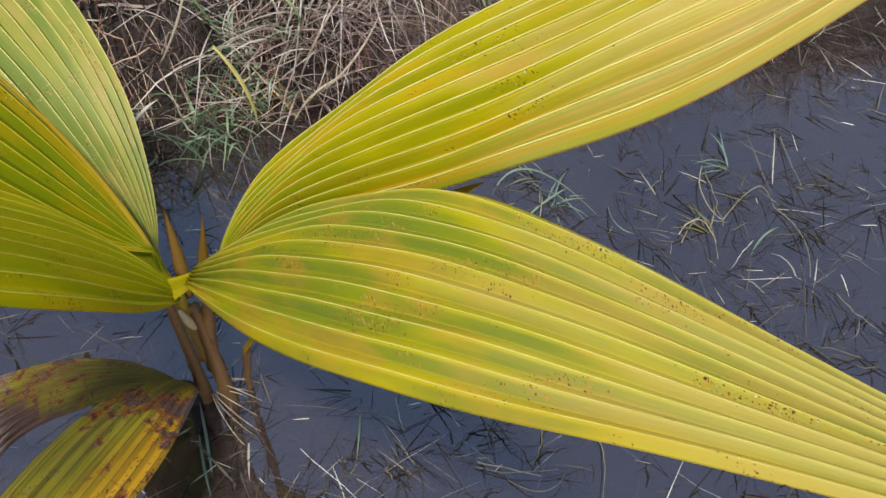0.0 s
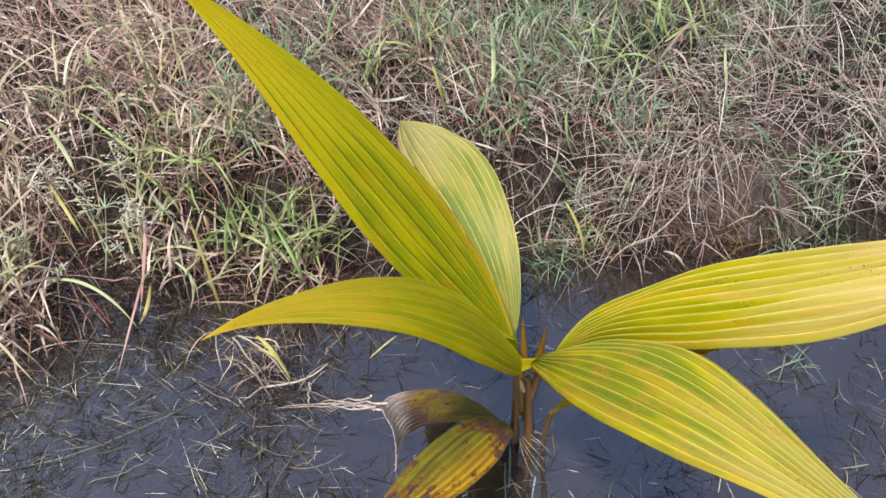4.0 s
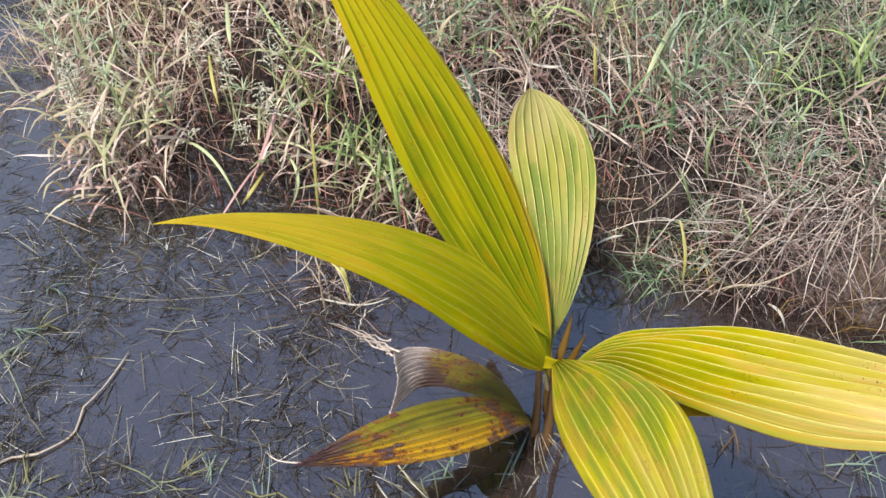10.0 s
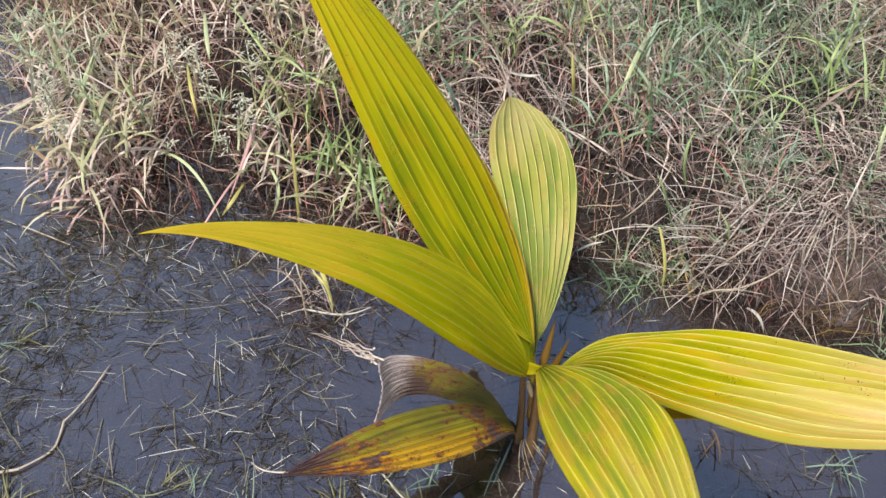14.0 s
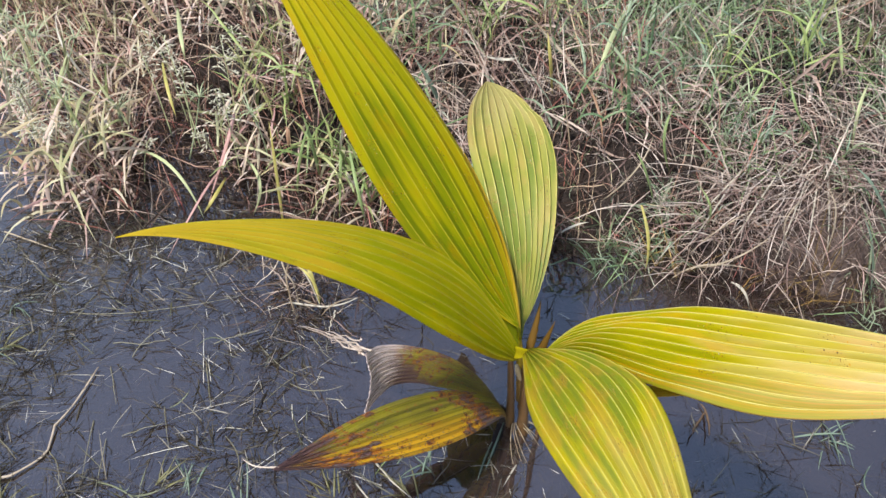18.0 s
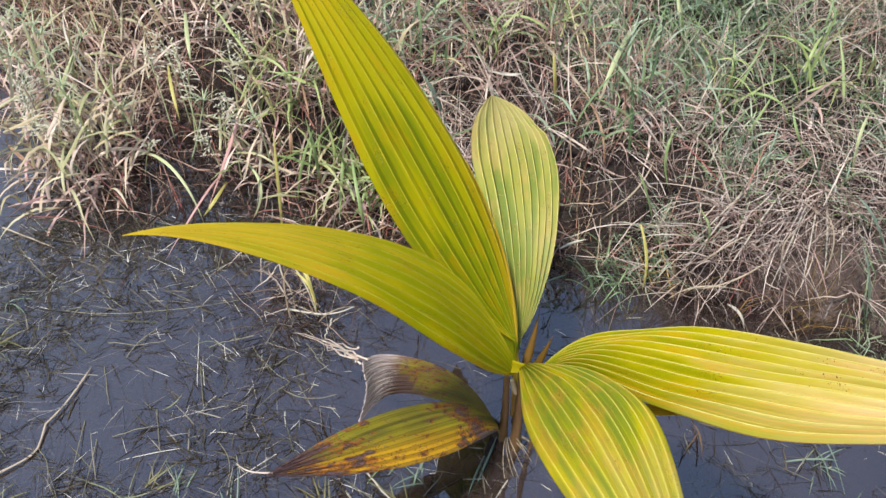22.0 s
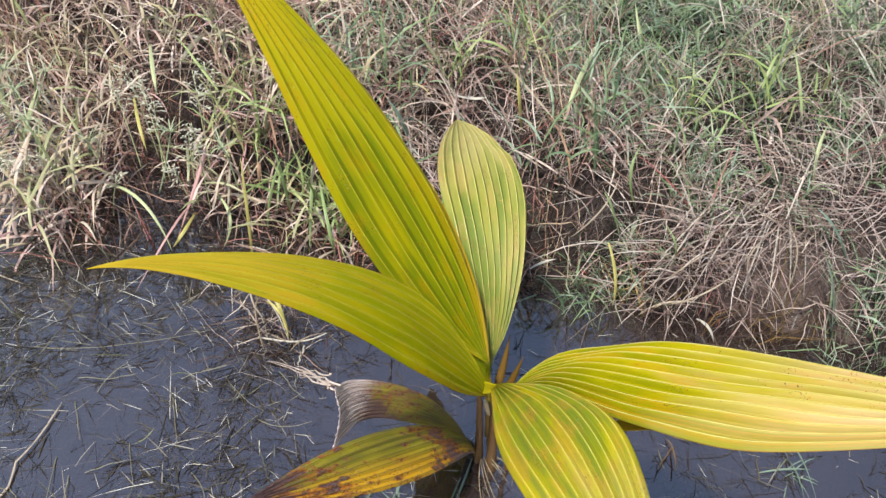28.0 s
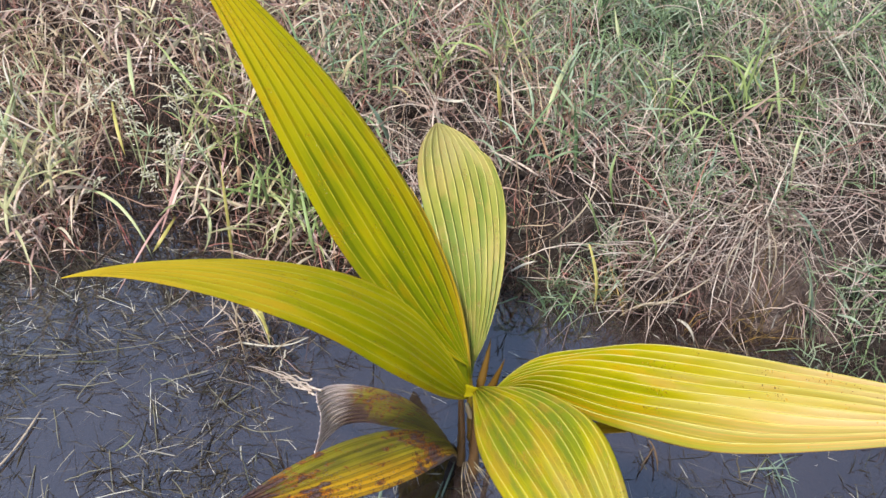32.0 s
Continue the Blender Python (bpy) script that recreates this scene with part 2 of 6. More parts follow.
    for scale, size, few, dark, depth in (((75, 13), 0.42, 1.16 - 0.13 * freckles, orange, 0.75), ((62, 11), 0.22, 1.14 - 0.10 * freckles, (0.20, 0.055, 0.018), 0.85),
                                          ((120, 21), 0.26, 1.18 - 0.13 * freckles, (0.15, 0.045, 0.02), 0.85), ((34, 6), 0.15, 1.12 - 0.06 * freckles, (0.075, 0.03, 0.03), 0.9),
                                          ((46, 8), 0.09, 1.16 - 0.06 * freckles, (0.75, 0.74, 0.66), 0.9)):
        col = mix(nt, calc(nt, "MULTIPLY", spots(nt, speck_uv, scale, size, few, warped, shift + size * 40, fine), depth), col, dark)
    col = mix(nt, calc(nt, "MULTIPLY", smoothstep(nt, fine, 0.3, 0.75), 0.28), col, (0.9, 0.9, 0.75), "MULTIPLY")
    nt.links.new(col, bsdf.inputs["Base Color"])
    bsdf.inputs["Roughness"].default_value = rough
    nt.links.new(calc(nt, "MULTIPLY_ADD", fine, 0.2, rough - 0.1), bsdf.inputs["Roughness"])
    bsdf.inputs["Specular IOR Level"].default_value = gloss
    lines = uv_noise(nt, 3.0, 260.0, 1.0, 2, shift + 5)
    bump(nt, bsdf, lines, 0.22, 0.0006)
    translucent(nt, bsdf, col, 0.38)
    return m


def withered_material(name, shift, dried):
    """Dying blade: olive with yellow margin, rust and black specks; the dried lobe turns dark brown and then to grey fibres."""
    m, nt, bsdf = material(name)
    uv = nt.nodes.new("ShaderNodeUVMap").outputs[0]
    sep = nt.nodes.new("ShaderNodeSeparateXYZ")
    nt.links.new(uv, sep.inputs[0])
    along, low = sep.outputs[0], sep.outputs[1]
    big = uv_noise(nt, 3.0, 2.0, 1.5, 4, shift)
    streak = uv_noise(nt, 2.0, 60.0, 1.0, 4, shift + 2)
    if dried:
        streak = calc(nt, "MULTIPLY_ADD", streak, 0.45, calc(nt, "MULTIPLY", uv_noise(nt, 14.0, 190.0, 1.0, 5, shift + 4), 0.55))
    blotch = uv_noise(nt, 17.0, 5.0, 1.0, 6, shift + 5)
    fine = uv_noise(nt, 90.0, 24.0, 1.0, 3, shift + 9)
    col = mix(nt, smoothstep(nt, calc(nt, "MULTIPLY_ADD", streak, 0.6, calc(nt, "MULTIPLY", big, 0.5)), 0.42, 0.66), (0.115, 0.090, 0.012) if dried else (0.10, 0.092, 0.010), (0.26, 0.215, 0.016) if dried else (0.30, 0.255, 0.012))
    col = mix(nt, calc(nt, "MULTIPLY", smoothstep(nt, streak, 0.52, 0.7), 0.35), col, (0.05, 0.045, 0.010))
    if dried:
        col = mix(nt, calc(nt, "MULTIPLY", calc(nt, "SUBTRACT", 1.0, smoothstep(nt, low, 0.02, 0.22)), 0.55), col, (0.30, 0.20, 0.05))
        rust = calc(nt, "SUBTRACT", calc(nt, "ADD", blotch, calc(nt, "MULTIPLY", along, 0.4)), 0.55)
    else:
        gold = calc(nt, "ADD", low, calc(nt, "ADD", calc(nt, "MULTIPLY", blotch, 0.30), calc(nt, "MULTIPLY", along, 0.38)))
        col = mix(nt, smoothstep(nt, gold, 0.72, 1.22), col, (0.56, 0.30, 0.008))
        scar = calc(nt, "MAXIMUM", calc(nt, "SUBTRACT", 1.0, calc(nt, "MULTIPLY", calc(nt, "ABSOLUTE", calc(nt, "SUBTRACT", along, calc(nt, "MULTIPLY_ADD", low, -0.04, 0.36))), 9.0)), 0.0)
        far = smoothstep(nt, along, 0.62, 0.92)
        rust = calc(nt, "ADD", calc(nt, "MULTIPLY", scar, 0.42), calc(nt, "ADD", calc(nt, "MULTIPLY", far, 0.24), calc(nt, "MULTIPLY", calc(nt, "POWER", low, 3.0), 0.22)))
        rust = calc(nt, "SUBTRACT", calc(nt, "ADD", rust, blotch), 0.55)
        col = mix(nt, calc(nt, "MULTIPLY", smoothstep(nt, rust, 0.17, 0.24), 0.65), col, (0.40, 0.11, 0.006))
    thick = calc(nt, "MULTIPLY", rust, 1.9)
    splotch = uv_noise(nt, 34.0, 9.0, 1.0, 5, shift + 31)
    near = calc(nt, "MULTIPLY_ADD", rust, 0.55, splotch)
    col = mix(nt, calc(nt, "MULTIPLY", smoothstep(nt, near, 0.62, 0.66), 0.75), col, (0.30, 0.075, 0.008))
    col = mix(nt, calc(nt, "MULTIPLY", smoothstep(nt, near, 0.68, 0.71), 0.92), col, (0.050, 0.018, 0.016))
    col = mix(nt, calc(nt, "MULTIPLY", smoothstep(nt, near, 0.755, 0.79), 0.8), col, (0.17, 0.125, 0.14))
    col = mix(nt, calc(nt, "MULTIPLY", spots(nt, uv, (26, 6), 0.40, 1.02, thick, shift, fine), 0.85), col, (0.20, 0.040, 0.010))
    col = mix(nt, calc(nt, "MULTIPLY", spots(nt, uv, (44, 9.5), 0.36, 1.00, thick, shift + 3, fine), 0.95), col, (0.030, 0.010, 0.010))
    col = mix(nt, calc(nt, "MULTIPLY", spots(nt, uv, (22, 5), 0.26, 0.98, thick, shift + 5, fine), 0.9), col, (0.16, 0.13, 0.15))
    if dried:
        dead = calc(nt, "ADD", along, calc(nt, "MULTIPLY", calc(nt, "SUBTRACT", streak, 0.5), 0.22))
        dead = calc(nt, "ADD", dead, calc(nt, "MULTIPLY", calc(nt, "SUBTRACT", blotch, 0.5), 0.35))
        dead = calc(nt, "ADD", dead, calc(nt, "MULTIPLY", calc(nt, "SUBTRACT", low, 0.5), 0.55))
        dark = mix(nt, smoothstep(nt, streak, 0.40, 0.64), (0.040, 0.018, 0.018), (0.17, 0.10, 0.095))
        grey = mix(nt, smoothstep(nt, streak, 0.36, 0.62), (0.28, 0.19, 0.18), (0.82, 0.70, 0.68))
        col = mix(nt, smoothstep(nt, dead, 0.55, 0.70), col, dark)
        pale = calc(nt, "ADD", along, calc(nt, "MULTIPLY", calc(nt, "SUBTRACT", streak, 0.5), 0.5))
        pale = calc(nt, "SUBTRACT", pale, calc(nt, "MULTIPLY", calc(nt, "SUBTRACT", low, 0.5), 0.05))
        col = mix(nt, smoothstep(nt, pale, 0.62, 0.82), col, grey)
    else:
        torn = calc(nt, "MULTIPLY", smoothstep(nt, calc(nt, "MULTIPLY_ADD", blotch, 0.5, low), 1.16, 1.20),
                    calc(nt, "SUBTRACT", 1.0, smoothstep(nt, calc(nt, "MULTIPLY_ADD", blotch, 0.2, along), 0.50, 0.54)))
        col = mix(nt, torn, col, mix(nt, fine, (0.075, 0.042, 0.040), (0.17, 0.12, 0.11)))
        tip = calc(nt, "ADD", along, calc(nt, "MULTIPLY", calc(nt, "SUBTRACT", streak, 0.5), 0.35))
        tip = calc(nt, "SUBTRACT", tip, calc(nt, "MULTIPLY", low, 0.10))
        col = mix(nt, smoothstep(nt, tip, 0.83, 0.89), col, mix(nt, smoothstep(nt, fine, 0.4, 0.6), (0.030, 0.012, 0.015), (0.105, 0.055, 0.055)))
    foot = calc(nt, "SUBTRACT", 1.0, smoothstep(nt, calc(nt, "MULTIPLY_ADD", blotch, 0.12, along), 0.08, 0.26))
    col = mix(nt, calc(nt, "MULTIPLY", foot, 0.6), col, mix(nt, streak, (0.16, 0.085, 0.025), (0.34, 0.21, 0.07)))
    nt.links.new(col, bsdf.inputs["Base Color"])
    bsdf.inputs["Roughness"].default_value = 0.5
    bump(nt, bsdf, calc(nt, "ADD", streak, calc(nt, "MULTIPLY", fine, 0.3)), 0.7, 0.0012)
    translucent(nt, bsdf, col, 0.15)
    return m


def grass_material(name, stops, rough=0.6, through_light=0.06):
    """Blades that differ one by one, with darker roots and streaks."""
    m, nt, bsdf = material(name)
    geo = nt.nodes.new("ShaderNodeNewGeometry")
    col = ramp(nt, geo.outputs["Random Per Island"], stops)
    streak = uv_noise(nt, 3.0, 5.0, 1.0, 4, 0.0)
    col = mix(nt, calc(nt, "MULTIPLY", streak, 0.55), col, (0.55, 0.5, 0.42), "MULTIPLY")
    patch = obj_noise(nt, 9.0, 3)
    col = mix(nt, calc(nt, "MULTIPLY", smoothstep(nt, patch, 0.4, 0.65), 0.35), col, (0.75, 0.68, 0.55), "MULTIPLY")
    nt.links.new(col, bsdf.inputs["Base Color"])
    bsdf.inputs["Roughness"].default_value = rough
    bsdf.inputs["Specular IOR Level"].default_value = 0.35
    translucent(nt, bsdf, col, through_light)
    return m


def plain_material(name, a, b, scale=60.0, rough=0.6, relief=0.3, distance=0.001, uv=False, gloss=0.4):
    m, nt, bsdf = material(name)
    n = uv_noise(nt, 4, 9, scale * 0.05, 4) if uv else obj_noise(nt, scale, 5)
    f = obj_noise(nt, scale * 6, 3, 4.0)
    col = mix(nt, smoothstep(nt, n, 0.35, 0.65), a, b)
    col = mix(nt, calc(nt, "MULTIPLY", f, 0.35), col, tuple(c * 0.4 for c in a))
    nt.links.new(col, bsdf.inputs["Base Color"])
    bsdf.inputs["Roughness"].default_value = rough
    bsdf.inputs["Specular IOR Level"].default_value = gloss
    bump(nt, bsdf, f, relief, distance)
    return m


LEAF_MAT = {
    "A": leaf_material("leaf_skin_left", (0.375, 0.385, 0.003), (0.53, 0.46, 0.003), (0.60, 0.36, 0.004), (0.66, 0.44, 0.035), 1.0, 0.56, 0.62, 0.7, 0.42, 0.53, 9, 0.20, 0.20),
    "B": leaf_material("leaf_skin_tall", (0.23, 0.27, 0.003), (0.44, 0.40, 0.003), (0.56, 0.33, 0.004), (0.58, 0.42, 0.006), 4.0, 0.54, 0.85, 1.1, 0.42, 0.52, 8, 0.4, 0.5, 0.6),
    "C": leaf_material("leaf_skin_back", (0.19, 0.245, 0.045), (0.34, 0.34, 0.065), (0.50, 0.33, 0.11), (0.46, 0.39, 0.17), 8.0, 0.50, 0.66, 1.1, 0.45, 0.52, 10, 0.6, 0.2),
    # cream outer half of this leaf: sky sheen put into its colour
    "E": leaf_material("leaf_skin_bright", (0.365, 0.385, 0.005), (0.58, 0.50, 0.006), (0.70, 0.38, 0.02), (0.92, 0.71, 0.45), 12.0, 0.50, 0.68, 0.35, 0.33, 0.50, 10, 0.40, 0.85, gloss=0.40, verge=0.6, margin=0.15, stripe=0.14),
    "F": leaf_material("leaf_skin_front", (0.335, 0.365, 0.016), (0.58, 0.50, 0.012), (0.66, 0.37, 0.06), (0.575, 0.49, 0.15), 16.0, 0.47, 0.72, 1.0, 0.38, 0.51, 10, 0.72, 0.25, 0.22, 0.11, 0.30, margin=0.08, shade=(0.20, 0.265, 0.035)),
    "S": leaf_material("leaf_skin_small", (0.38, 0.28, 0.010), (0.54, 0.38, 0.020), (0.48, 0.22, 0.010), (0.5, 0.33, 0.03), 21.0, 0.50, 0.6, 0.7, 0.45, 0.5, 6, 0.4),
    "D": withered_material("leaf_skin_withered", 2.0, False),
    "K": withered_material("leaf_skin_dried", 6.0, True),
}
VEIN = plain_material("vein_skin", (0.54, 0.47, 0.02), (0.44, 0.37, 0.012), 40, 0.4, 0.1)
VEIN_PALE = plain_material("pale_vein_skin", (0.64, 0.57, 0.17), (0.54, 0.46, 0.09), 40, 0.35, 0.1)
VEIN_OLD = plain_material("old_vein_skin", (0.18, 0.13, 0.02), (0.10, 0.06, 0.02), 40, 0.5, 0.1)
STALK = plain_material("stalk_skin", (0.25, 0.130, 0.040), (0.065, 0.030, 0.014), 28, 0.45, 0.7, uv=True)
SHEATH = plain_material("sheath_skin", (0.15, 0.078, 0.008), (0.050, 0.026, 0.005), 26, 0.7, 0.5, uv=True, gloss=0.12)
DRY_MIX = [(0.0, (0.484, 0.381, 0.316)), (0.18, (0.688, 0.586, 0.512)), (0.34, (0.298, 0.205, 0.177)), (0.48, (0.577, 0.465, 0.4)), (0.6, (0.121, 0.074, 0.065)), (0.72, (0.446, 0.298, 0.26)), (0.84, (0.186, 0.121, 0.102)), (0.92, (0.614, 0.512, 0.437)), (1.0, (0.725, 0.642, 0.558))]
STRAW_MIX = [(0.0, (0.474, 0.384, 0.335)), (0.18, (0.673, 0.592, 0.543)), (0.34, (0.292, 0.207, 0.188)), (0.48, (0.565, 0.469, 0.424)), (0.6, (0.118, 0.074, 0.069)), (0.72, (0.437, 0.301, 0.276)), (0.84, (0.183, 0.122, 0.108)), (0.92, (0.601, 0.516, 0.463)), (1.0, (0.710, 0.648, 0.591))]
GREEN_MIX = [(0.0, (0.151, 0.229, 0.119)), (0.25, (0.260, 0.368, 0.184)), (0.5, (0.087, 0.155, 0.082)), (0.7, (0.360, 0.418, 0.293)), (0.88, (0.202, 0.311, 0.220)), (1.0, (0.461, 0.491, 0.403))]
BROAD_MIX = [(0.0, (0.428, 0.371, 0.205)), (0.16, (0.558, 0.442, 0.349)), (0.3, (0.26, 0.307, 0.123)), (0.42, (0.595, 0.469, 0.41)), (0.54, (0.316, 0.379, 0.164)), (0.66, (0.502, 0.298, 0.298)), (0.78, (0.409, 0.416, 0.246)), (0.9, (0.651, 0.542, 0.472)), (1.0, (0.446, 0.307, 0.267))]
LEAF_DRY_MIX = [(0.0, (0.558, 0.423, 0.363)), (0.2, (0.306, 0.194, 0.177)), (0.38, (0.666, 0.538, 0.471)), (0.52, (0.198, 0.114, 0.108)), (0.66, (0.504, 0.335, 0.304)), (0.82, (0.72, 0.617, 0.569)), (1.0, (0.378, 0.291, 0.215))]
WEED_MIX = [(0.0, (0.026, 0.019, 0.010)), (0.22, (0.012, 0.009, 0.006)), (0.44, (0.065, 0.054, 0.032)), (0.58, (0.016, 0.012, 0.008)), (0.70, (0.11, 0.095, 0.065)), (0.82, (0.018, 0.014, 0.008)), (0.91, (0.20, 0.185, 0.155)), (0.96, (0.08, 0.09, 0.04)), (1.0, (0.44, 0.42, 0.39))]
DEAD_SHADE_MIX = [(0.0, (0.043, 0.025, 0.019)), (0.3, (0.019, 0.011, 0.009)), (0.6, (0.068, 0.040, 0.031)), (0.8, (0.025, 0.015, 0.012)), (0.94, (0.149, 0.099, 0.074)), (1.0, (0.031, 0.019, 0.015))]
GOLD_MIX = [(0.0, (0.30, 0.19, 0.06)), (0.3, (0.12, 0.075, 0.032)), (0.55, (0.36, 0.25, 0.09)), (0.8, (0.07, 0.045, 0.025)), (1.0, (0.22, 0.14, 0.055))]
GOLD_STRAW = grass_material("wet_gold_straw_skin", GOLD_MIX, 0.4)
DEAD_SHADE_STRAW = grass_material("dead_shade_straw_skin", DEAD_SHADE_MIX, 0.45)
DRY_GRASS = grass_material("dry_grass_skin", DRY_MIX)
STRAW_GRASS = grass_material("straw_grass_skin", STRAW_MIX)
GREEN_GRASS = grass_material("green_grass_skin", GREEN_MIX, 0.45, 0.2)
BROAD_GRASS = grass_material("broad_grass_skin", BROAD_MIX, 0.45, 0.22)
DRY_LEAVES = grass_material("dry_leaf_skin", LEAF_DRY_MIX, 0.6, 0.12)
RED_STEMS = grass_material("red_stem_skin", [(0.0, (0.40, 0.15, 0.13)), (0.3, (0.50, 0.32, 0.25)), (0.5, (0.30, 0.085, 0.08)), (0.7, (0.60, 0.50, 0.36)), (0.85, (0.44, 0.24, 0.20)), (1.0, (0.66, 0.60, 0.40))], 0.5)
WEED = grass_material("water_weed_skin", WEED_MIX, 0.45, 0.1)


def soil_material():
    m, nt, bsdf = material("wet_shaded_soil")
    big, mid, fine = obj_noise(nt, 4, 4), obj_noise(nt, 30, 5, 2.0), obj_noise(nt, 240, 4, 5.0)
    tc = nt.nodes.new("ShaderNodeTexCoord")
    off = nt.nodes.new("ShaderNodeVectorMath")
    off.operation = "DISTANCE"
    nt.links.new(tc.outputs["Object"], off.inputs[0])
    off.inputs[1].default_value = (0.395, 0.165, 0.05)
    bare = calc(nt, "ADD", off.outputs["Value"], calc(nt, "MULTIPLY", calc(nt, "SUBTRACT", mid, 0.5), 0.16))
    # soil kept near black as painted shade between tussocks; bare mud keeps its tone
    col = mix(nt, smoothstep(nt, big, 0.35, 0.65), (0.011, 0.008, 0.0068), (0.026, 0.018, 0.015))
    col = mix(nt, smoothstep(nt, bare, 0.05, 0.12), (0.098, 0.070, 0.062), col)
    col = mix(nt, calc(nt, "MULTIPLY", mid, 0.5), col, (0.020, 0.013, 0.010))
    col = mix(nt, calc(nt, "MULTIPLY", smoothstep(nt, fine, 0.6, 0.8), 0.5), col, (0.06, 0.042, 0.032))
    nt.links.new(col, bsdf.inputs["Base Color"])
    bsdf.inputs["Roughness"].default_value = 0.7
    bsdf.inputs["Specular IOR Level"].default_value = 0.25
    bump(nt, bsdf, calc(nt, "ADD", mid, calc(nt, "MULTIPLY", fine, 0.35)), 0.8, 0.012)
    return m


def water_material():
    """Murky shallow water: a mirror over brown silt that hides what lies deeper."""
    m, nt, bsdf = material("pond_water")
    n = obj_noise(nt, 5, 3)
    silt = nt.nodes.new("ShaderNodeBsdfDiffuse")
    tc = nt.nodes.new("ShaderNodeTexCoord")
    off = nt.nodes.new("ShaderNodeVectorMath")
    off.operation = "DISTANCE"
    nt.links.new(tc.outputs["Object"], off.inputs[0])
    off.inputs[1].default_value = (-0.72, 0.30, 0.0)
    # paler water to the left: brighter sky reflection put into the silt colour
    sky_glare = calc(nt, "ADD", off.outputs["Value"], calc(nt, "MULTIPLY", calc(nt, "SUBTRACT", n, 0.5), 0.25))
    murk = mix(nt, smoothstep(nt, n, 0.35, 0.65), (0.019, 0.012, 0.012), (0.030, 0.022, 0.022))
    nt.links.new(mix(nt, smoothstep(nt, sky_glare, 0.10, 0.60), (0.056, 0.053, 0.056), murk), silt.inputs["Color"])
    clear = nt.nodes.new("ShaderNodeBsdfTransparent")
    clear.inputs["Color"].default_value = (0.78, 0.73, 0.63, 1)
    body = nt.nodes.new("ShaderNodeMixShader")
    body.inputs[0].default_value = 0.60
    nt.links.new(clear.outputs[0], body.inputs[1])
    nt.links.new(silt.outputs[0], body.inputs[2])
    gloss = nt.nodes.new("ShaderNodeBsdfGlossy")
    gloss.inputs["Roughness"].default_value = 0.03
    gloss.inputs["Color"].default_value = (1.0, 0.925, 0.965, 1)
    fres = node(nt, "ShaderNodeFresnel", IOR=2.5)
    ripple = node(nt, "ShaderNodeBump", Strength=0.10, Distance=0.01)
    nt.links.new(obj_noise(nt, 16, 2), ripple.inputs["Height"])
    for sh in (gloss, fres):
        nt.links.new(ripple.outputs[0], sh.inputs["Normal"])
    ms = nt.nodes.new("ShaderNodeMixShader")
    nt.links.new(fres.outputs[0], ms.inputs[0])
    nt.links.new(body.outputs[0], ms.inputs[1])
    nt.links.new(gloss.outputs[0], ms.inputs[2])
    nt.links.new(ms.outputs[0], nt.nodes["Material Output"].inputs["Surface"])
    return m


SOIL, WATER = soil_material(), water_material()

# ---- ground and water ----
SHORE_X = [-14.0, -6.0, -3.0, -0.9, -0.65, -0.5, -0.42, -0.33, -0.25, -0.17, -0.1, 0.1, 0.25, 0.4, 0.6, 0.9, 3.0, 6.0, 14.0]
GRASS_Y = [7.6, 4.6, 2.6, 0.92, 0.72, 0.455, 0.345, 0.395, 0.375, 0.305, 0.280, 0.245, 0.185, 0.120, 0.03, -0.15, -1.6, -3.4, -7.0]
SHORE_Y = [7.8, 4.9, 3.0, 1.06, 0.86, 0.70, 0.60, 0.50, 0.42, 0.335, 0.300, 0.270, 0.213, 0.130, 0.03, -0.15, -1.6, -3.4, -7.0]


def inland(x, y):
    """How far a place lies behind the water's edge (negative over the water)."""
    x, y = np.asarray(x, float), np.asarray(y, float)
    return (y - np.interp(x, SHORE_X, SHORE_Y)) * 0.92


def ground_z(x, y):
    d = inland(x, y) + 0.012 * np.sin(23 * np.asarray(x) + 1.3) + 0.008 * np.sin(51 * np.asarray(x))
    lumps = 0.010 * np.sin(17 * x + 5 * y) * np.sin(13 * y - 4 * x) + 0.006 * np.sin(41 * x - 9) * np.sin(37 * y + 2)
    land = np.interp(d, [0, 0.015, 0.05, 0.15, 0.35, 0.8, 2.0, 30, 400], [0.0, 0.040, 0.075, 0.105, 0.13, 0.165, 0.2, 0.5, 2.0])
    bed = -0.050 * np.clip(-d / 0.045, 0, 1) + np.interp(-d, [8, 12, 60, 400], [0, 0.25, 0.6, 2.0])
    return np.where(d > 0, land, bed) + lumps * np.clip(np.abs(d) / 0.05, 0.25, 1)


def grid_sheet(name, xs, ys, zf, mat):
    gx, gy = np.meshgrid(xs, ys)
    verts = np.stack([gx, gy, zf(gx, gy)], -1).reshape(-1, 3)
    nx, ny = len(xs), len(ys)
    i, j = np.meshgrid(np.arange(nx - 1), np.arange(ny - 1))
    a = (j * nx + i).ravel()
    return link(name, mesh_from(name, verts, np.stack([a, a + 1, a + nx + 1, a + nx], 1)), mat)


far = np.concatenate([np.arange(2.06, 6.0, 0.09), [6.2, 6.6, 7, 7.6, 8.3, 9, 10, 12, 16, 20, 40, 90, 200, 400]])
near_x, near_y = np.concatenate([[-1.97, -1.88, -1.79], np.arange(-1.7, 1.9001, 0.018), [1.98]]), np.concatenate([np.arange(-1.97, -1.05, 0.09), np.arange(-1.0, 2.0001, 0.018), [2.09, 2.18]])
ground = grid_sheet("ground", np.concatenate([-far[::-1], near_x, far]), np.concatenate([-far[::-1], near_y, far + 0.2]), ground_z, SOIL)
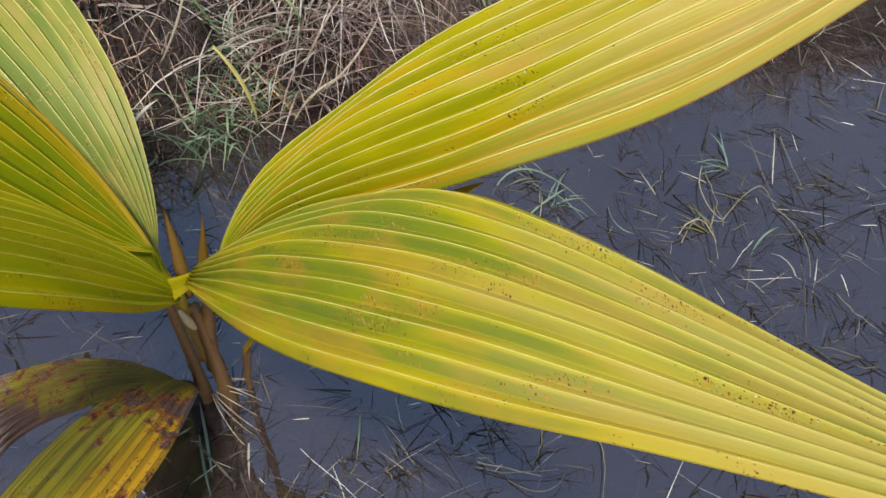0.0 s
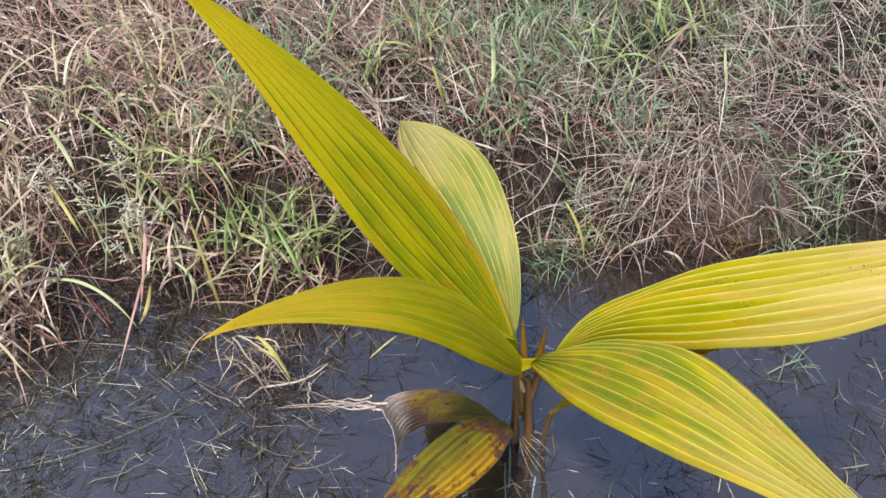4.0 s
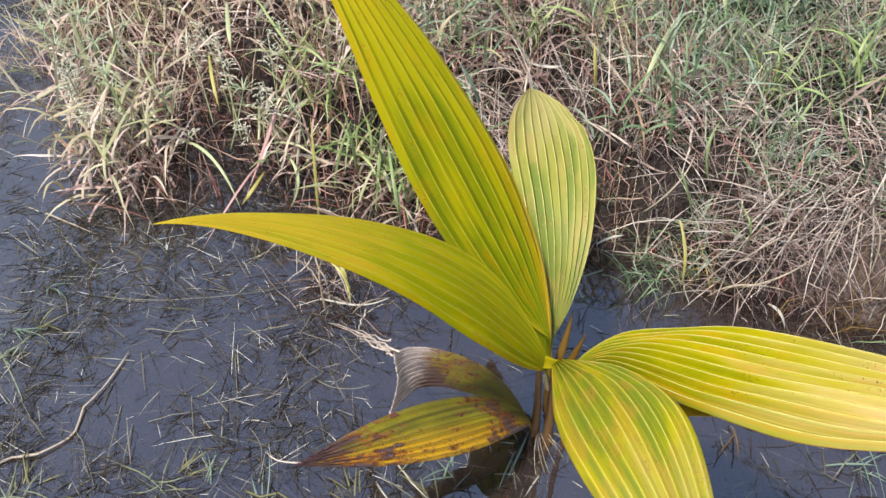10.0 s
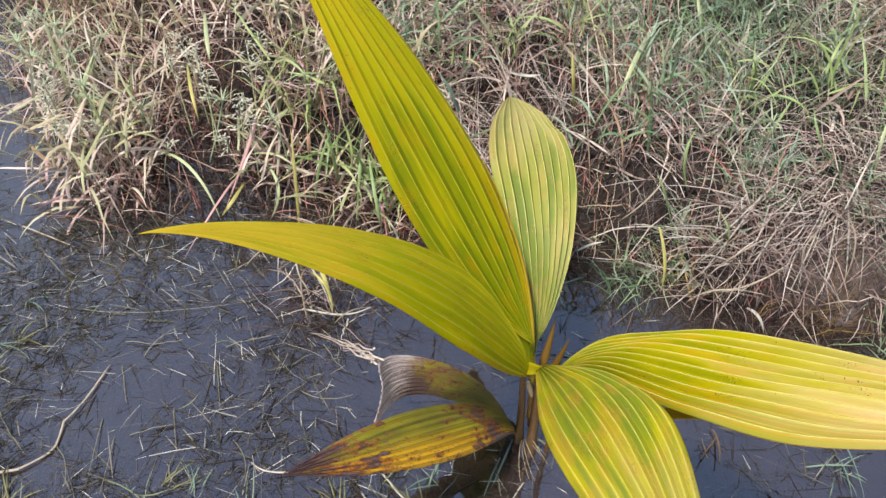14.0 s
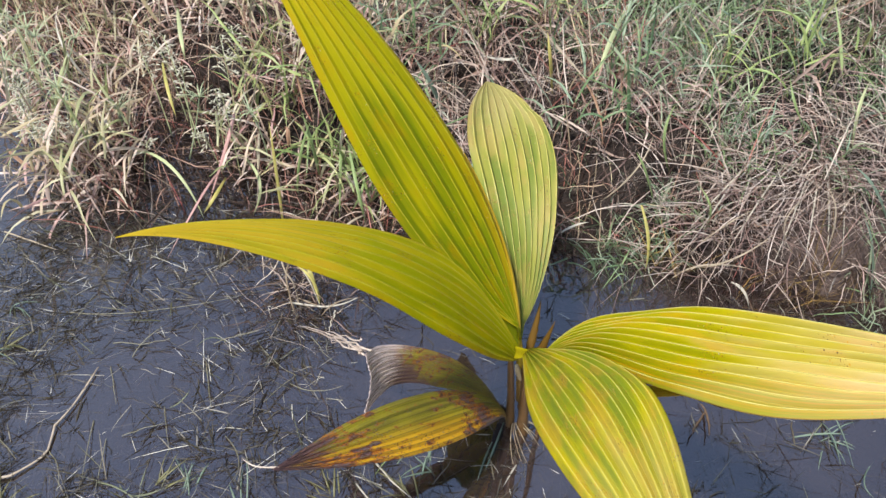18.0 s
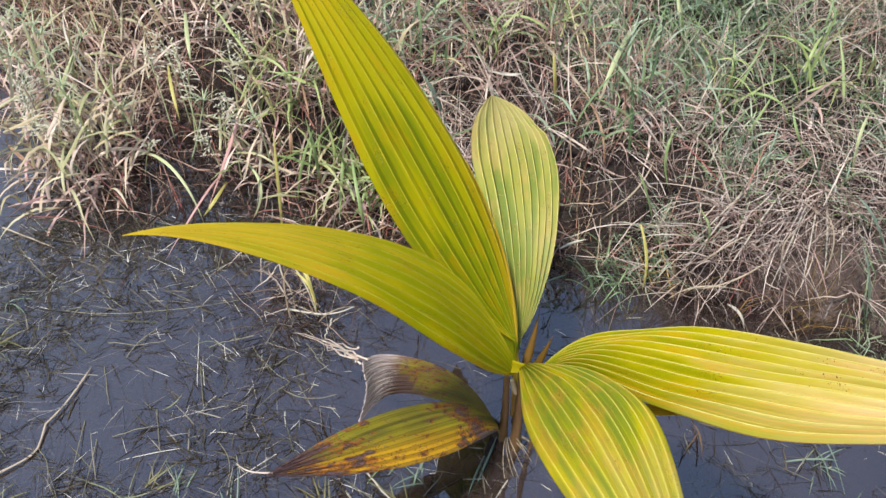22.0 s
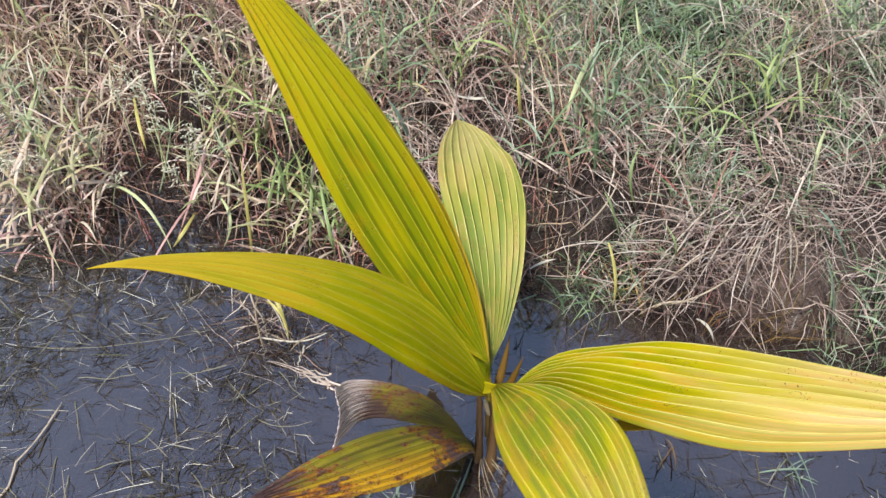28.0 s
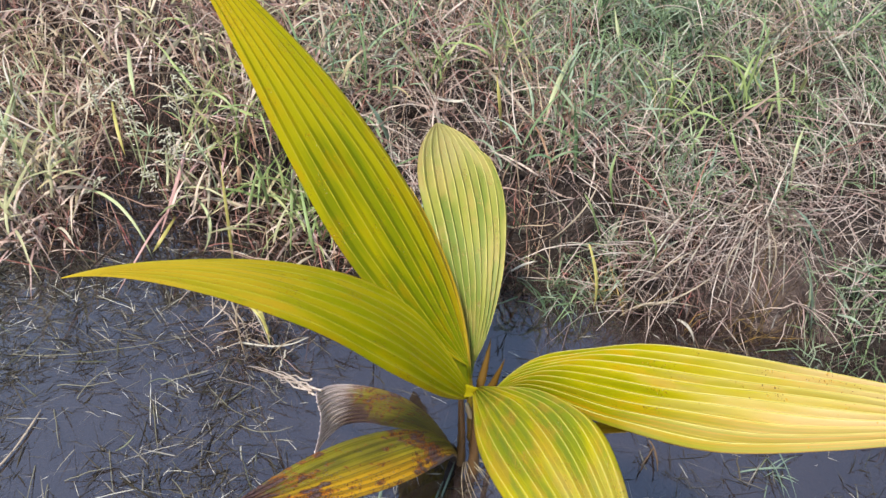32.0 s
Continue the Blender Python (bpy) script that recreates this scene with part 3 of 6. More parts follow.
tagged(ground, "wet brown muddy soil of the bank and pond bed, darkened as if in shade", "ground", kind="structure")
water_far = np.array([-11.0, -6, -3, -1.5, -0.8, 0, 0.8, 1.5, 3, 6, 11])
water = grid_sheet("water", water_far, np.array([-10.0, -5, -2, -1, -0.5, 0, 0.5, 1.0, 2.0, 4.0, 8.5]), lambda x, y: 0 * x, WATER)
water.visible_shadow = False
tagged(water, "still dark shallow pond water mirroring the sky", "water", kind="structure")


# ---- the palm seedling ----
def blade_arrays(left, right, ribs, amp, arch, rows=64, per=6, curl=None, u0=0.0, u1=1.0, ragged=0.0, seed=0):
    """A pleated palm blade between its two margins: zigzag folds, arched across, narrowing at both ends."""
    s = np.linspace(u0, u1, rows)
    cols = ribs * per + 1
    v = np.linspace(0, 1, cols)
    if per == 6:
        crease = np.array([0.0, 0.09, 0.40, 0.5, 0.60, 0.91])
        v = np.append((np.arange(ribs)[:, None] + crease[None]).ravel(), ribs) / ribs
    L, R = bezier(left, s), bezier(right, s)
    P = L[:, None] * (1 - v)[None, :, None] + R[:, None] * v[None, :, None]
    mid = (L + R) / 2
    tang = np.gradient(mid, axis=0)
    side = R - L
    width = np.linalg.norm(side, axis=1)
    nrm = np.cross(side, tang)
    nrm /= np.linalg.norm(nrm, axis=1)[:, None] + 1e-9
    for i in range(1, rows):
        if nrm[i] @ nrm[i - 1] < 0:
            nrm[i] *= -1
    if nrm[rows // 2] @ np.array([-0.15, -0.55, 0.75]) < 0:
        nrm = -nrm
    nrm[-2:] = nrm[-3]
    nrm[:1] = nrm[1]
    fold = np.abs(((v * ribs) % 1.0) - 0.5) * 2 * -1 + 0.5
    fold = np.sign(fold) * np.abs(fold * 2) ** 0.85 * 0.5
    scale = np.clip(width / max(width.max(), 1e-6), 0, 1)
    rng = np.random.default_rng(seed)
    slow = sum(rng.normal() * np.sin(2 * math.pi * (k * s[:, None] * 1.3 + rng.random() + 0.6 * k * v[None])) / k for k in (1, 2, 3)) * 0.0012
    off = arch * width[:, None] * np.sin(math.pi * v)[None] + amp * scale[:, None] ** 0.7 * fold[None] + slow * scale[:, None]
    P = P + off[..., None] * nrm[:, None]
    if curl is not None:
        P = curl(P, s, v)
    return P, s, v, nrm, width


def sheet(name, P, s, v, mat, parent, label="", thick=0.0005):
    rows, cols = P.shape[:2]
    i, j = np.meshgrid(np.arange(cols - 1), np.arange(rows - 1))
    a = (j * cols + i).ravel()
    uv = np.stack(np.broadcast_arrays(s[:, None], v[None]), -1).reshape(-1, 2)
    me = mesh_from(name, P.reshape(-1, 3), np.stack([a, a + 1, a + cols + 1, a + cols], 1), uv)
    ob = link(name, me, mat, parent, label)
    sol = ob.modifiers.new("thickness", "SOLIDIFY")
    sol.thickness, sol.offset = thick, 0
    return ob


def leaf(name, left, right, mat, parent, label, ribs=10, amp=0.0030, arch=0.10, vein=VEIN, vein_r=0.00038, rows=64, curl=None, seed=0, base=None, base_width=0.004):
    P, s, v, nrm, width = blade_arrays(left, right, ribs, amp, arch, rows, 6, curl, seed=seed)
    if base is not None:
        side = P[0, -1] - P[0, 0]
        foot = np.array(base) + (v - 0.5)[:, None] * side / np.linalg.norm(side) * base_width
        t = np.linspace(0, 1, 7)[:-1]
        P = np.concatenate([foot[None] * (1 - t)[:, None, None] + P[:1] * t[:, None, None], P])
        s = np.concatenate([-0.08 * (1 - t), s])
        nrm = np.concatenate([np.repeat(nrm[:1], 6, 0), nrm])
        width = np.concatenate([base_width * (1 - t) + width[0] * t, width])
        rows += 6
    ob = sheet(name, P, s, v, mat, parent, label)
    for k in range(ribs):
        c = int(round((k + 0.5) * 6))
        w = np.clip(width / width.max(), 0.12, 1)
        line = P[:, c] + nrm * 0.0002
        sel = np.arange(1, rows - 1, 2)
        tube("vein", line[sel], vein_r * w[sel], vein, ob, sides=5)
    return ob


palm = tagged(new("palm_seedling"), "young palm seedling with yellowing pleated leaves standing in water", "palm")
palm.location = (0, 0, 0)
leaf("leaf", [(-0.007, -0.051, 0.168), (-0.079, -0.018, 0.296), (-0.112, -0.086, 0.348), (-0.198, -0.134, 0.415), (-0.247, -0.195, 0.451)],
     [(-0.008, -0.052, 0.151), (-0.063, -0.119, 0.239), (-0.106, -0.149, 0.351), (-0.198, -0.167, 0.434), (-0.247, -0.195, 0.451)],
     LEAF_MAT["A"], palm, "pleated yellow-green leaf blade with orange flecks", 9, 0.0020, 0.1, vein_r=0.00045, seed=65)
leaf("leaf", [(-0.008, -0.037, 0.179), (-0.101, -0.035, 0.256), (-0.138, -0.035, 0.340), (-0.154, -0.018, 0.434), (-0.212, 0.022, 0.527)],
     [(-0.003, -0.028, 0.143), (-0.005, 0.016, 0.248), (-0.060, 0.028, 0.347), (-0.131, 0.035, 0.449), (-0.212, 0.022, 0.527)],
     LEAF_MAT["B"], palm, "tall golden yellow-green pleated leaf blade", 8, 0.0028, 0.08, seed=66, base=(-0.004, -0.030, 0.141), base_width=0.012)
def torn_end(P, s, v):
    """The blunt end of the back leaf has lost a strip along one margin."""
    lost = 0.085 * np.clip((s - 0.725) / 0.012, 0, 1)
    return P - (v ** 4)[None, :, None] * lost[:, None, None] * (P[:, -1:] - P[:, :1])


leaf("leaf", [(-0.001, -0.012, 0.152), (-0.024, 0.029, 0.241), (-0.050, 0.093, 0.267), (-0.044, 0.166, 0.257), (-0.003, 0.250, 0.224)],
     [(0.005, -0.008, 0.146), (0.042, 0.029, 0.195), (0.053, 0.105, 0.246), (0.060, 0.172, 0.250), (-0.003, 0.250, 0.224)],
     LEAF_MAT["C"], palm, "blunt pale green pleated leaf blade with torn end", 10, 0.0046, 0.1, vein=VEIN_PALE, vein_r=0.00030, rows=90, curl=torn_end, seed=67, base=(0.002, -0.018, 0.130))
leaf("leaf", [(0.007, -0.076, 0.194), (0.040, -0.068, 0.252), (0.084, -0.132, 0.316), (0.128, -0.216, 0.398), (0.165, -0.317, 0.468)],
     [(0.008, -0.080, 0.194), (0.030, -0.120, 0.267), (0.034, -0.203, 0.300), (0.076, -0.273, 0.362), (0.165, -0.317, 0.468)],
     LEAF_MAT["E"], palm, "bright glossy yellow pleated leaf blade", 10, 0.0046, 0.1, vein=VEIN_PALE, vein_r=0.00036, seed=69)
leaf("leaf", [(0.005, -0.078, 0.198), (0.042, -0.152, 0.296), (0.057, -0.210, 0.327), (0.019, -0.275, 0.348), (0.004, -0.404, 0.401)],
     [(-0.006, -0.062, 0.171), (-0.030, -0.163, 0.249), (-0.047, -0.228, 0.309), (-0.019, -0.294, 0.352), (0.004, -0.404, 0.401)],
     LEAF_MAT["F"], palm, "broad green and yellow leaf blade with rusty specks", 10, 0.0034, 0.12, vein=VEIN_PALE, vein_r=0.00021, seed=70)
leaf("withered_leaf", [(-0.003, -0.018, 0.025), (-0.034, -0.040, 0.105), (-0.088, -0.075, 0.165), (-0.140, -0.127, 0.202), (-0.198, -0.188, 0.226)],
     [(-0.003, -0.026, 0.024), (-0.010, -0.052, 0.084), (-0.046, -0.106, 0.112), (-0.104, -0.152, 0.155), (-0.198, -0.188, 0.226)],
     LEAF_MAT["D"], palm, "dying olive leaf lobe with rusty and black specks", 8, 0.0018, 0.1, vein=VEIN_OLD, vein_r=0.00022, seed=68)
def crumpled(P, s, v):
    """The dried lobe is crinkled lengthwise towards its end."""
    k = np.clip((s - 0.45) / 0.3, 0, 1)[:, None]
    wave = 0.0011 * np.sin(64 * v[None] + 5 * s[:, None]) + 0.0009 * np.sin(107 * v[None] - 9 * s[:, None] + 1) + 0.0007 * np.sin(31 * s[:, None] + 12 * v[None])
    return P + (k * wave)[..., None] * np.array((-0.5, -0.4, 0.75))


leaf("dried_leaf", [(-0.004, -0.019, 0.024), (-0.024, 0.010, 0.071), (-0.074, 0.008, 0.104), (-0.123, -0.009, 0.137), (-0.135, -0.048, 0.166)],
     [(-0.012, -0.018, 0.042), (-0.070, -0.041, 0.106), (-0.103, -0.028, 0.106), (-0.120, -0.037, 0.114), (-0.139, -0.085, 0.128)],
     LEAF_MAT["K"], palm, "shrivelled grey-brown dried leaf lobe", 10, 0.0006, 0.08, vein=VEIN_OLD, vein_r=0.00022, curl=crumpled, seed=75)
# ---- stem ----
def stalk(name, pts, radii, mat, label="", sides=9, parent=palm):
    return tube(name, bezier(pts, np.linspace(0, 1, 18)), radii, mat, parent, label, sides, 0.06)


# near-black tone stands in for the shaded hollow beside the stem
HOLLOW_SHADE = plain_material("hollow_shade_skin", (0.035, 0.022, 0.015), (0.015, 0.010, 0.008), 90, 0.6, 0.5)
MIDRIB = plain_material("olive_rib_skin", (0.42, 0.29, 0.012), (0.36, 0.22, 0.012), 60, 0.5, 0.2, uv=True)
CREAM = plain_material("cream_bract_skin", (0.62, 0.50, 0.30), (0.46, 0.32, 0.16), 60, 0.5, 0.3, uv=True)
NODE = plain_material("yellow_petiole_skin", (0.31, 0.28, 0.004), (0.26, 0.20, 0.005), 60, 0.42, 0.2, uv=True)
RIB = plain_material("orange_rib_skin", (0.38, 0.21, 0.030), (0.26, 0.13, 0.030), 60, 0.42, 0.2, uv=True)
PALE_FIBRE = plain_material("pale_fibre_skin", (0.62, 0.52, 0.44), (0.36, 0.27, 0.22), 80, 0.6, 0.3)
ROOT = plain_material("root_skin", (0.36, 0.29, 0.19), (0.18, 0.125, 0.08), 80, 0.6, 0.3)
stalk("stem", [(0.017, -0.026, -0.015), (0.015, -0.026, 0.02), (0.012, -0.029, 0.06), (0.004, -0.040, 0.125)], [0.0060, 0.0052, 0.0042, 0.0034], STALK, "brown fibrous stem rising out of the water")
stalk("leaf_stalk", [(0.006, -0.014, -0.02), (0.004, -0.018, 0.03), (-0.006, -0.036, 0.10), (-0.013, -0.050, 0.152)], [0.0052, 0.0042, 0.0031, 0.0026], STALK, "slender brown leaf stalk")
stalk("leaf_stalk", [(0.012, -0.024, 0.04), (0.012, -0.030, 0.08), (0.010, -0.045, 0.13), (0.006, -0.066, 0.178)], [0.0046, 0.0042, 0.0036, 0.0028], STALK, "slender brown leaf stalk")
stalk("leaf_stalk", [(0.010, -0.022, 0.05), (0.008, -0.022, 0.08), (0.004, -0.020, 0.110), (0.001, -0.016, 0.134)], [0.0046, 0.0042, 0.0036, 0.0026], RIB, "orange stalk of the two back leaves")
fold_t = np.linspace(0, 1, 9)
fold_top = np.linspace((-0.026, -0.033, 0.193), (-0.007, -0.035, 0.180), 9)
fold_low = np.linspace((-0.0125, -0.036, 0.149), (-0.0015, -0.033, 0.142), 9)
fold = fold_low[None] * (1 - fold_t)[:, None, None] + fold_top[None] * fold_t[:, None, None]
fold = fold + (np.arange(9) % 2)[None, :, None] * np.array((0, 0.0008, 0.0004))
sheet("leaf_fold", fold, fold_t * 0.1, np.linspace(0.1, 0.7, 9), LEAF_MAT["B"], palm, "folded foot of the tall leaf blade")
rib_line = bezier([(-0.003, -0.028, 0.143), (-0.005, 0.016, 0.248), (-0.060, 0.028, 0.347), (-0.131, 0.035, 0.449), (-0.212, 0.022, 0.527)], np.linspace(0.45, 0.02, 16))
rib_line = np.concatenate([rib_line + (0.0004, -0.0012, 0.0), [(-0.001, -0.031, 0.138), (0.001, -0.033, 0.124), (0.003, -0.032, 0.105)]])
tube("leaf_stalk", rib_line, [0.0003, 0.0008, 0.0014, 0.0022, 0.0030], MIDRIB, palm, "orange-brown stalk running into the tall leaf", 8, 0.05, 3)
web_a = np.linspace((-0.013, -0.050, 0.170), (-0.015, -0.054, 0.156), 9)
web_b = np.linspace((0.003, -0.074, 0.190), (-0.003, -0.064, 0.172), 9)
web_t = np.linspace(0, 1, 10)
web = web_a[None] * (1 - web_t)[:, None, None] + web_b[None] * web_t[:, None, None]
web = web + np.sin(math.pi * web_t)[:, None, None] * np.array((0.0, 0.0, -0.001)) + np.abs(np.linspace(-1, 1, 9))[None, :, None] * np.array((0, -0.001, 0.002))
sheet("petiole", web, web_t, np.linspace(0, 1, 9), NODE, palm, "yellow folded web where the leaf blades meet", 0.0012)
stalk("spear", [(0.008, -0.024, 0.114), (0.014, -0.012, 0.124), (0.020, 0.002, 0.138), (0.024, 0.016, 0.150)], [0.0032, 0.0040, 0.0024, 0.0002], SHEATH, "folded orange-brown spear of an unopened leaf")
stalk("spear", [(0.011, -0.036, 0.126), (0.015, -0.036, 0.138), (0.020, -0.034, 0.154), (0.026, -0.029, 0.174)], [0.0032, 0.0040, 0.0025, 0.0002], SHEATH, "folded orange-brown spear of an unopened leaf")
stalk("bract", [(0.004, -0.034, 0.098), (0.002, -0.037, 0.104), (0.000, -0.037, 0.112), (-0.003, -0.035, 0.122)], [0.0003, 0.0022, 0.0030, 0.0018], CREAM, "pale cream dried bract")
stalk("sheath", [(0.002, -0.012, -0.01), (-0.002, -0.013, 0.014), (-0.006, -0.016, 0.026), (-0.009, -0.020, 0.038)], [0.0052, 0.0054, 0.0044, 0.0016], HOLLOW_SHADE, "torn sheath at the foot of the stem, blackened as its shaded hollow")
stalk("leaf_stalk", [(0.032, -0.026, -0.02), (0.031, -0.028, 0.02), (0.028, -0.040, 0.05), (0.022, -0.056, 0.085)], [0.0020, 0.0024, 0.0030, 0.0026], STALK, "thin orange stalk of a small lower leaf")
leaf("small_leaf", [(0.019, -0.058, 0.080), (-0.002, -0.085, 0.140), (0.028, -0.130, 0.200), (0.058, -0.160, 0.250), (0.078, -0.178, 0.274)],
     [(0.024, -0.054, 0.080), (0.034, -0.072, 0.140), (0.054, -0.112, 0.200), (0.072, -0.148, 0.250), (0.078, -0.178, 0.274)],
     LEAF_MAT["S"], palm, "small rusty yellow lower leaf", 6, 0.0014, 0.10, rows=30, vein_r=0.0003, seed=5)
# dried tail of the withered leaf and the shredded end of the dried one
stalk("dry_tail", [(-0.194, -0.185, 0.224), (-0.204, -0.187, 0.228), (-0.211, -0.186, 0.226), (-0.218, -0.178, 0.226)], [0.0008, 0.0005, 0.0004, 0.0002], PALE_FIBRE, "thin shrivelled grey leaf tip", 6)
for k in range(9):
    rng = np.random.default_rng(70 + k)
    o = rng.normal(0, 0.0035, (4, 3))
    fibre = [np.array((-0.134, -0.046, 0.160)) + o[0] * 1.6, np.array((-0.156, 0.000, 0.128)) + o[1], np.array((-0.178, 0.050, 0.075)) + o[2], np.array((-0.206, 0.114, 0.006)) + o[3] * (1, 1, 0.2)]
    line = bezier(fibre, np.linspace(0, 1.0 if k < 2 else 0.28 + 0.35 * rng.random(), 18))
    line = line + np.stack([np.interp(np.linspace(0, 6, 18), np.arange(7), rng.normal(0, 0.0016, 7)) for _ in range(3)], 1) * (1, 1, 0.6)
    tube("dry_fibre", line, [0.0009, 0.0008, 0.0006, 0.0003], PALE_FIBRE, palm, "shredded pale leaf fibre", 5, 0.15, k)
for k in range(13):
    rng = np.random.default_rng(90 + k)
    a = rng.uniform(-2.6, 0.2)
    r1, r2 = rng.uniform(0.006, 0.016), rng.uniform(0.014, 0.044)
    c = np.array((0.008, -0.022, 0.0))
    h = rng.uniform(0.010, 0.026)
    stalk("root", [c + (0.004 * math.cos(a), 0.004 * math.sin(a), h), c + (r1 * math.cos(a), r1 * math.sin(a), h + 0.004),
                   c + (r2 * math.cos(a + 0.3), r2 * math.sin(a + 0.3), 0.010), c + (r2 * 1.1 * math.cos(a + 0.5), r2 * 1.1 * math.sin(a + 0.5), -0.006)],
          [0.0007, 0.0005, 0.0004, 0.0003], ROOT, "pale stringy root", 5)

# ---- grasses ----
def blades(n, place, length, width, lift, bend, seed, seg=5, heading=None, kink=0.25, sag=True, twist=0.28, per=1):
    """Arrays of n ribbons that rise from place, lean and bend over."""
    rng = np.random.default_rng(seed)
    root = place(rng, n)
    if per > 1:
        root = np.repeat(root[: n // per + 1], per, 0)[:n]
        root[:, :2] += rng.normal(0, 0.006, (n, 2))
    ln = rng.uniform(*length, n)
    wd = rng.uniform(*width, n)
    az = rng.uniform(0, 2 * math.pi, n) if heading is None else rng.normal(heading[0], heading[1], n)
    if per > 1 and heading is None:
        az = np.repeat(az[: n // per + 1], per)[:n] + rng.normal(0, 0.9, n)
    el = np.radians(rng.uniform(*lift, n))
    bd = np.radians(rng.uniform(*bend, n))
    tw = rng.normal(0, twist, n)
    pts = [root]
    el_i, az_i = el.copy(), az.copy()
    dirs = []
    for k in range(seg):
        el_i = el - bd * ((k + 0.5) / seg) ** 1.2
        az_i = az + tw * (k / seg) + rng.normal(0, kink, n) * (k > 0)
        d = np.stack([np.cos(el_i) * np.cos(az_i), np.cos(el_i) * np.sin(az_i), np.sin(el_i)], 1)
        dirs.append(d)
        pts.append(pts[-1] + d * (ln / seg)[:, None])
    pts = np.stack(pts, 1)
    if sag:
        floor = np.maximum(ground_z(pts[..., 0], pts[..., 1]), 0.0) + rng.uniform(0.002, 0.03, n)[:, None]
        pts[..., 2] = np.where(np.arange(seg + 1)[None] > 0, np.maximum(pts[..., 2], floor), pts[..., 2])
    dirs = np.stack(dirs + [dirs[-1]], 1)
    roll = rng.uniform(0, math.pi, n)
    up = np.array([0, 0, 1.0])
    side = np.cross(dirs, up)
    side /= np.linalg.norm(side, axis=-1)[..., None] + 1e-6
    other = np.cross(side, dirs)
    sd = side * np.cos(roll * 0.6)[:, None, None] + other * np.sin(roll * 0.6)[:, None, None]
    t = np.linspace(0, 1, seg + 1)
    prof = np.minimum(1.0, 0.55 + 1.6 * t) * (1 - t**2.2) + 0.06
    half = sd * (wd[:, None] * prof[None] * 0.5)[..., None]
    verts = np.stack([pts - half, pts + half], 2).reshape(-1, 3)
    base = np.arange(n)[:, None] * (seg + 1) * 2 + np.arange(seg)[None] * 2
    base = base.ravel()
    faces = np.stack([base, base + 1, base + 3, base + 2], 1)
    uv = np.stack(np.broadcast_arrays(t[None, :, None] + rng.uniform(0, 40, n)[:, None, None], np.array([0.0, 1.0])[None, None]), -1).reshape(-1, 2)
    return verts, faces, uv


def stuff(name, arrays, mat, label, category):
    vs, fs, us, k = [], [], [], 0
    for v, f, u in arrays:
        vs.append(v), fs.append(f + k), us.append(u)
        k += len(v)
    ob = link(name, mesh_from(name, np.concatenate(vs), np.concatenate(fs), np.concatenate(us)), mat)
    return tagged(ob, label, category, kind="stuff")


def pools(x, y):
    """Wet hollows in the bank where hardly anything grows."""
    return np.exp(-(((x + 0.545) / 0.05) ** 2 + ((y - 0.57) / 0.045) ** 2)) + np.exp(-(((x + 0.345) / 0.065) ** 2 + ((y - 0.385) / 0.06) ** 2))


def on_bank(x0, x1, d0, d1, keep=None, rise=0.0):
    def place(rng, n):
        out = np.zeros((0, 3))
        while len(out) < n:
            x = rng.uniform(x0, x1, n)
            y = np.interp(x, SHORE_X, GRASS_Y) + rng.uniform(d0, d1, n)
            ok = rng.random(n) < (1 - 0.95 * pools(x, y)) * (1.0 if keep is None else keep(x, y))
            p = np.stack([x, y, np.maximum(ground_z(x, y), 0) - 0.004 + rise * rng.random(n) ** 2], 1)[ok]
            out = np.concatenate([out, p])
        return out[:n]
    return place


def thin_at_mud(x, y):
    """Less grows on the bare mud at the water's edge."""
    mud = np.exp(-(((x - 0.43) / 0.13) ** 2 + ((y - 0.165) / 0.045) ** 2))
    bay = np.exp(-(((x - 0.19) / 0.10) ** 2 + ((y - 0.225) / 0.04) ** 2))
    return np.clip(1 - 0.70 * mud - 0.65 * bay, 0, 1)


def green_patch(x, y):
    a = np.exp(-(((x - 0.50) / 0.32) ** 2 + ((y - 0.62) / 0.25) ** 2))
    b = 0.5 + 0.5 * np.sin(9 * x + 2) * np.sin(8 * y + 1)
    return np.clip(a + 0.30 * b * b + np.where(x > 0.1, 0.26, 0.0) + np.where((x > -0.1) & (y > 0.60), 0.30, 0.0), 0.02, 1) * thin_at_mud(x, y) * np.where(x < -0.05, 0.55, 1.0)


def gaps(x, y):
    """Dark hollows between the tussocks."""
    a = np.sin(19 * x + 7 * y + 1) + np.sin(31 * y - 11 * x + 4) + np.sin(43 * x + 29 * y) * 0.8 + np.sin(67 * x - 53 * y + 2) * 0.6
    return np.clip(0.60 + 0.33 * a, 0.10, 1) * thin_at_mud(x, y)


def littered(x, y, sx, sy):
    def place(rng, n):
        p = np.stack([rng.normal(x, sx, 2 * n), rng.normal(y, sy, 2 * n)], 1)
        p = p[np.argsort(pools(p[:, 0], p[:, 1]) > 0.35, kind="stable")][:n]
        return np.column_stack([p, np.maximum(ground_z(p[:, 0], p[:, 1]), 0) + rng.uniform(-0.004, 0.010, n)])
    return place


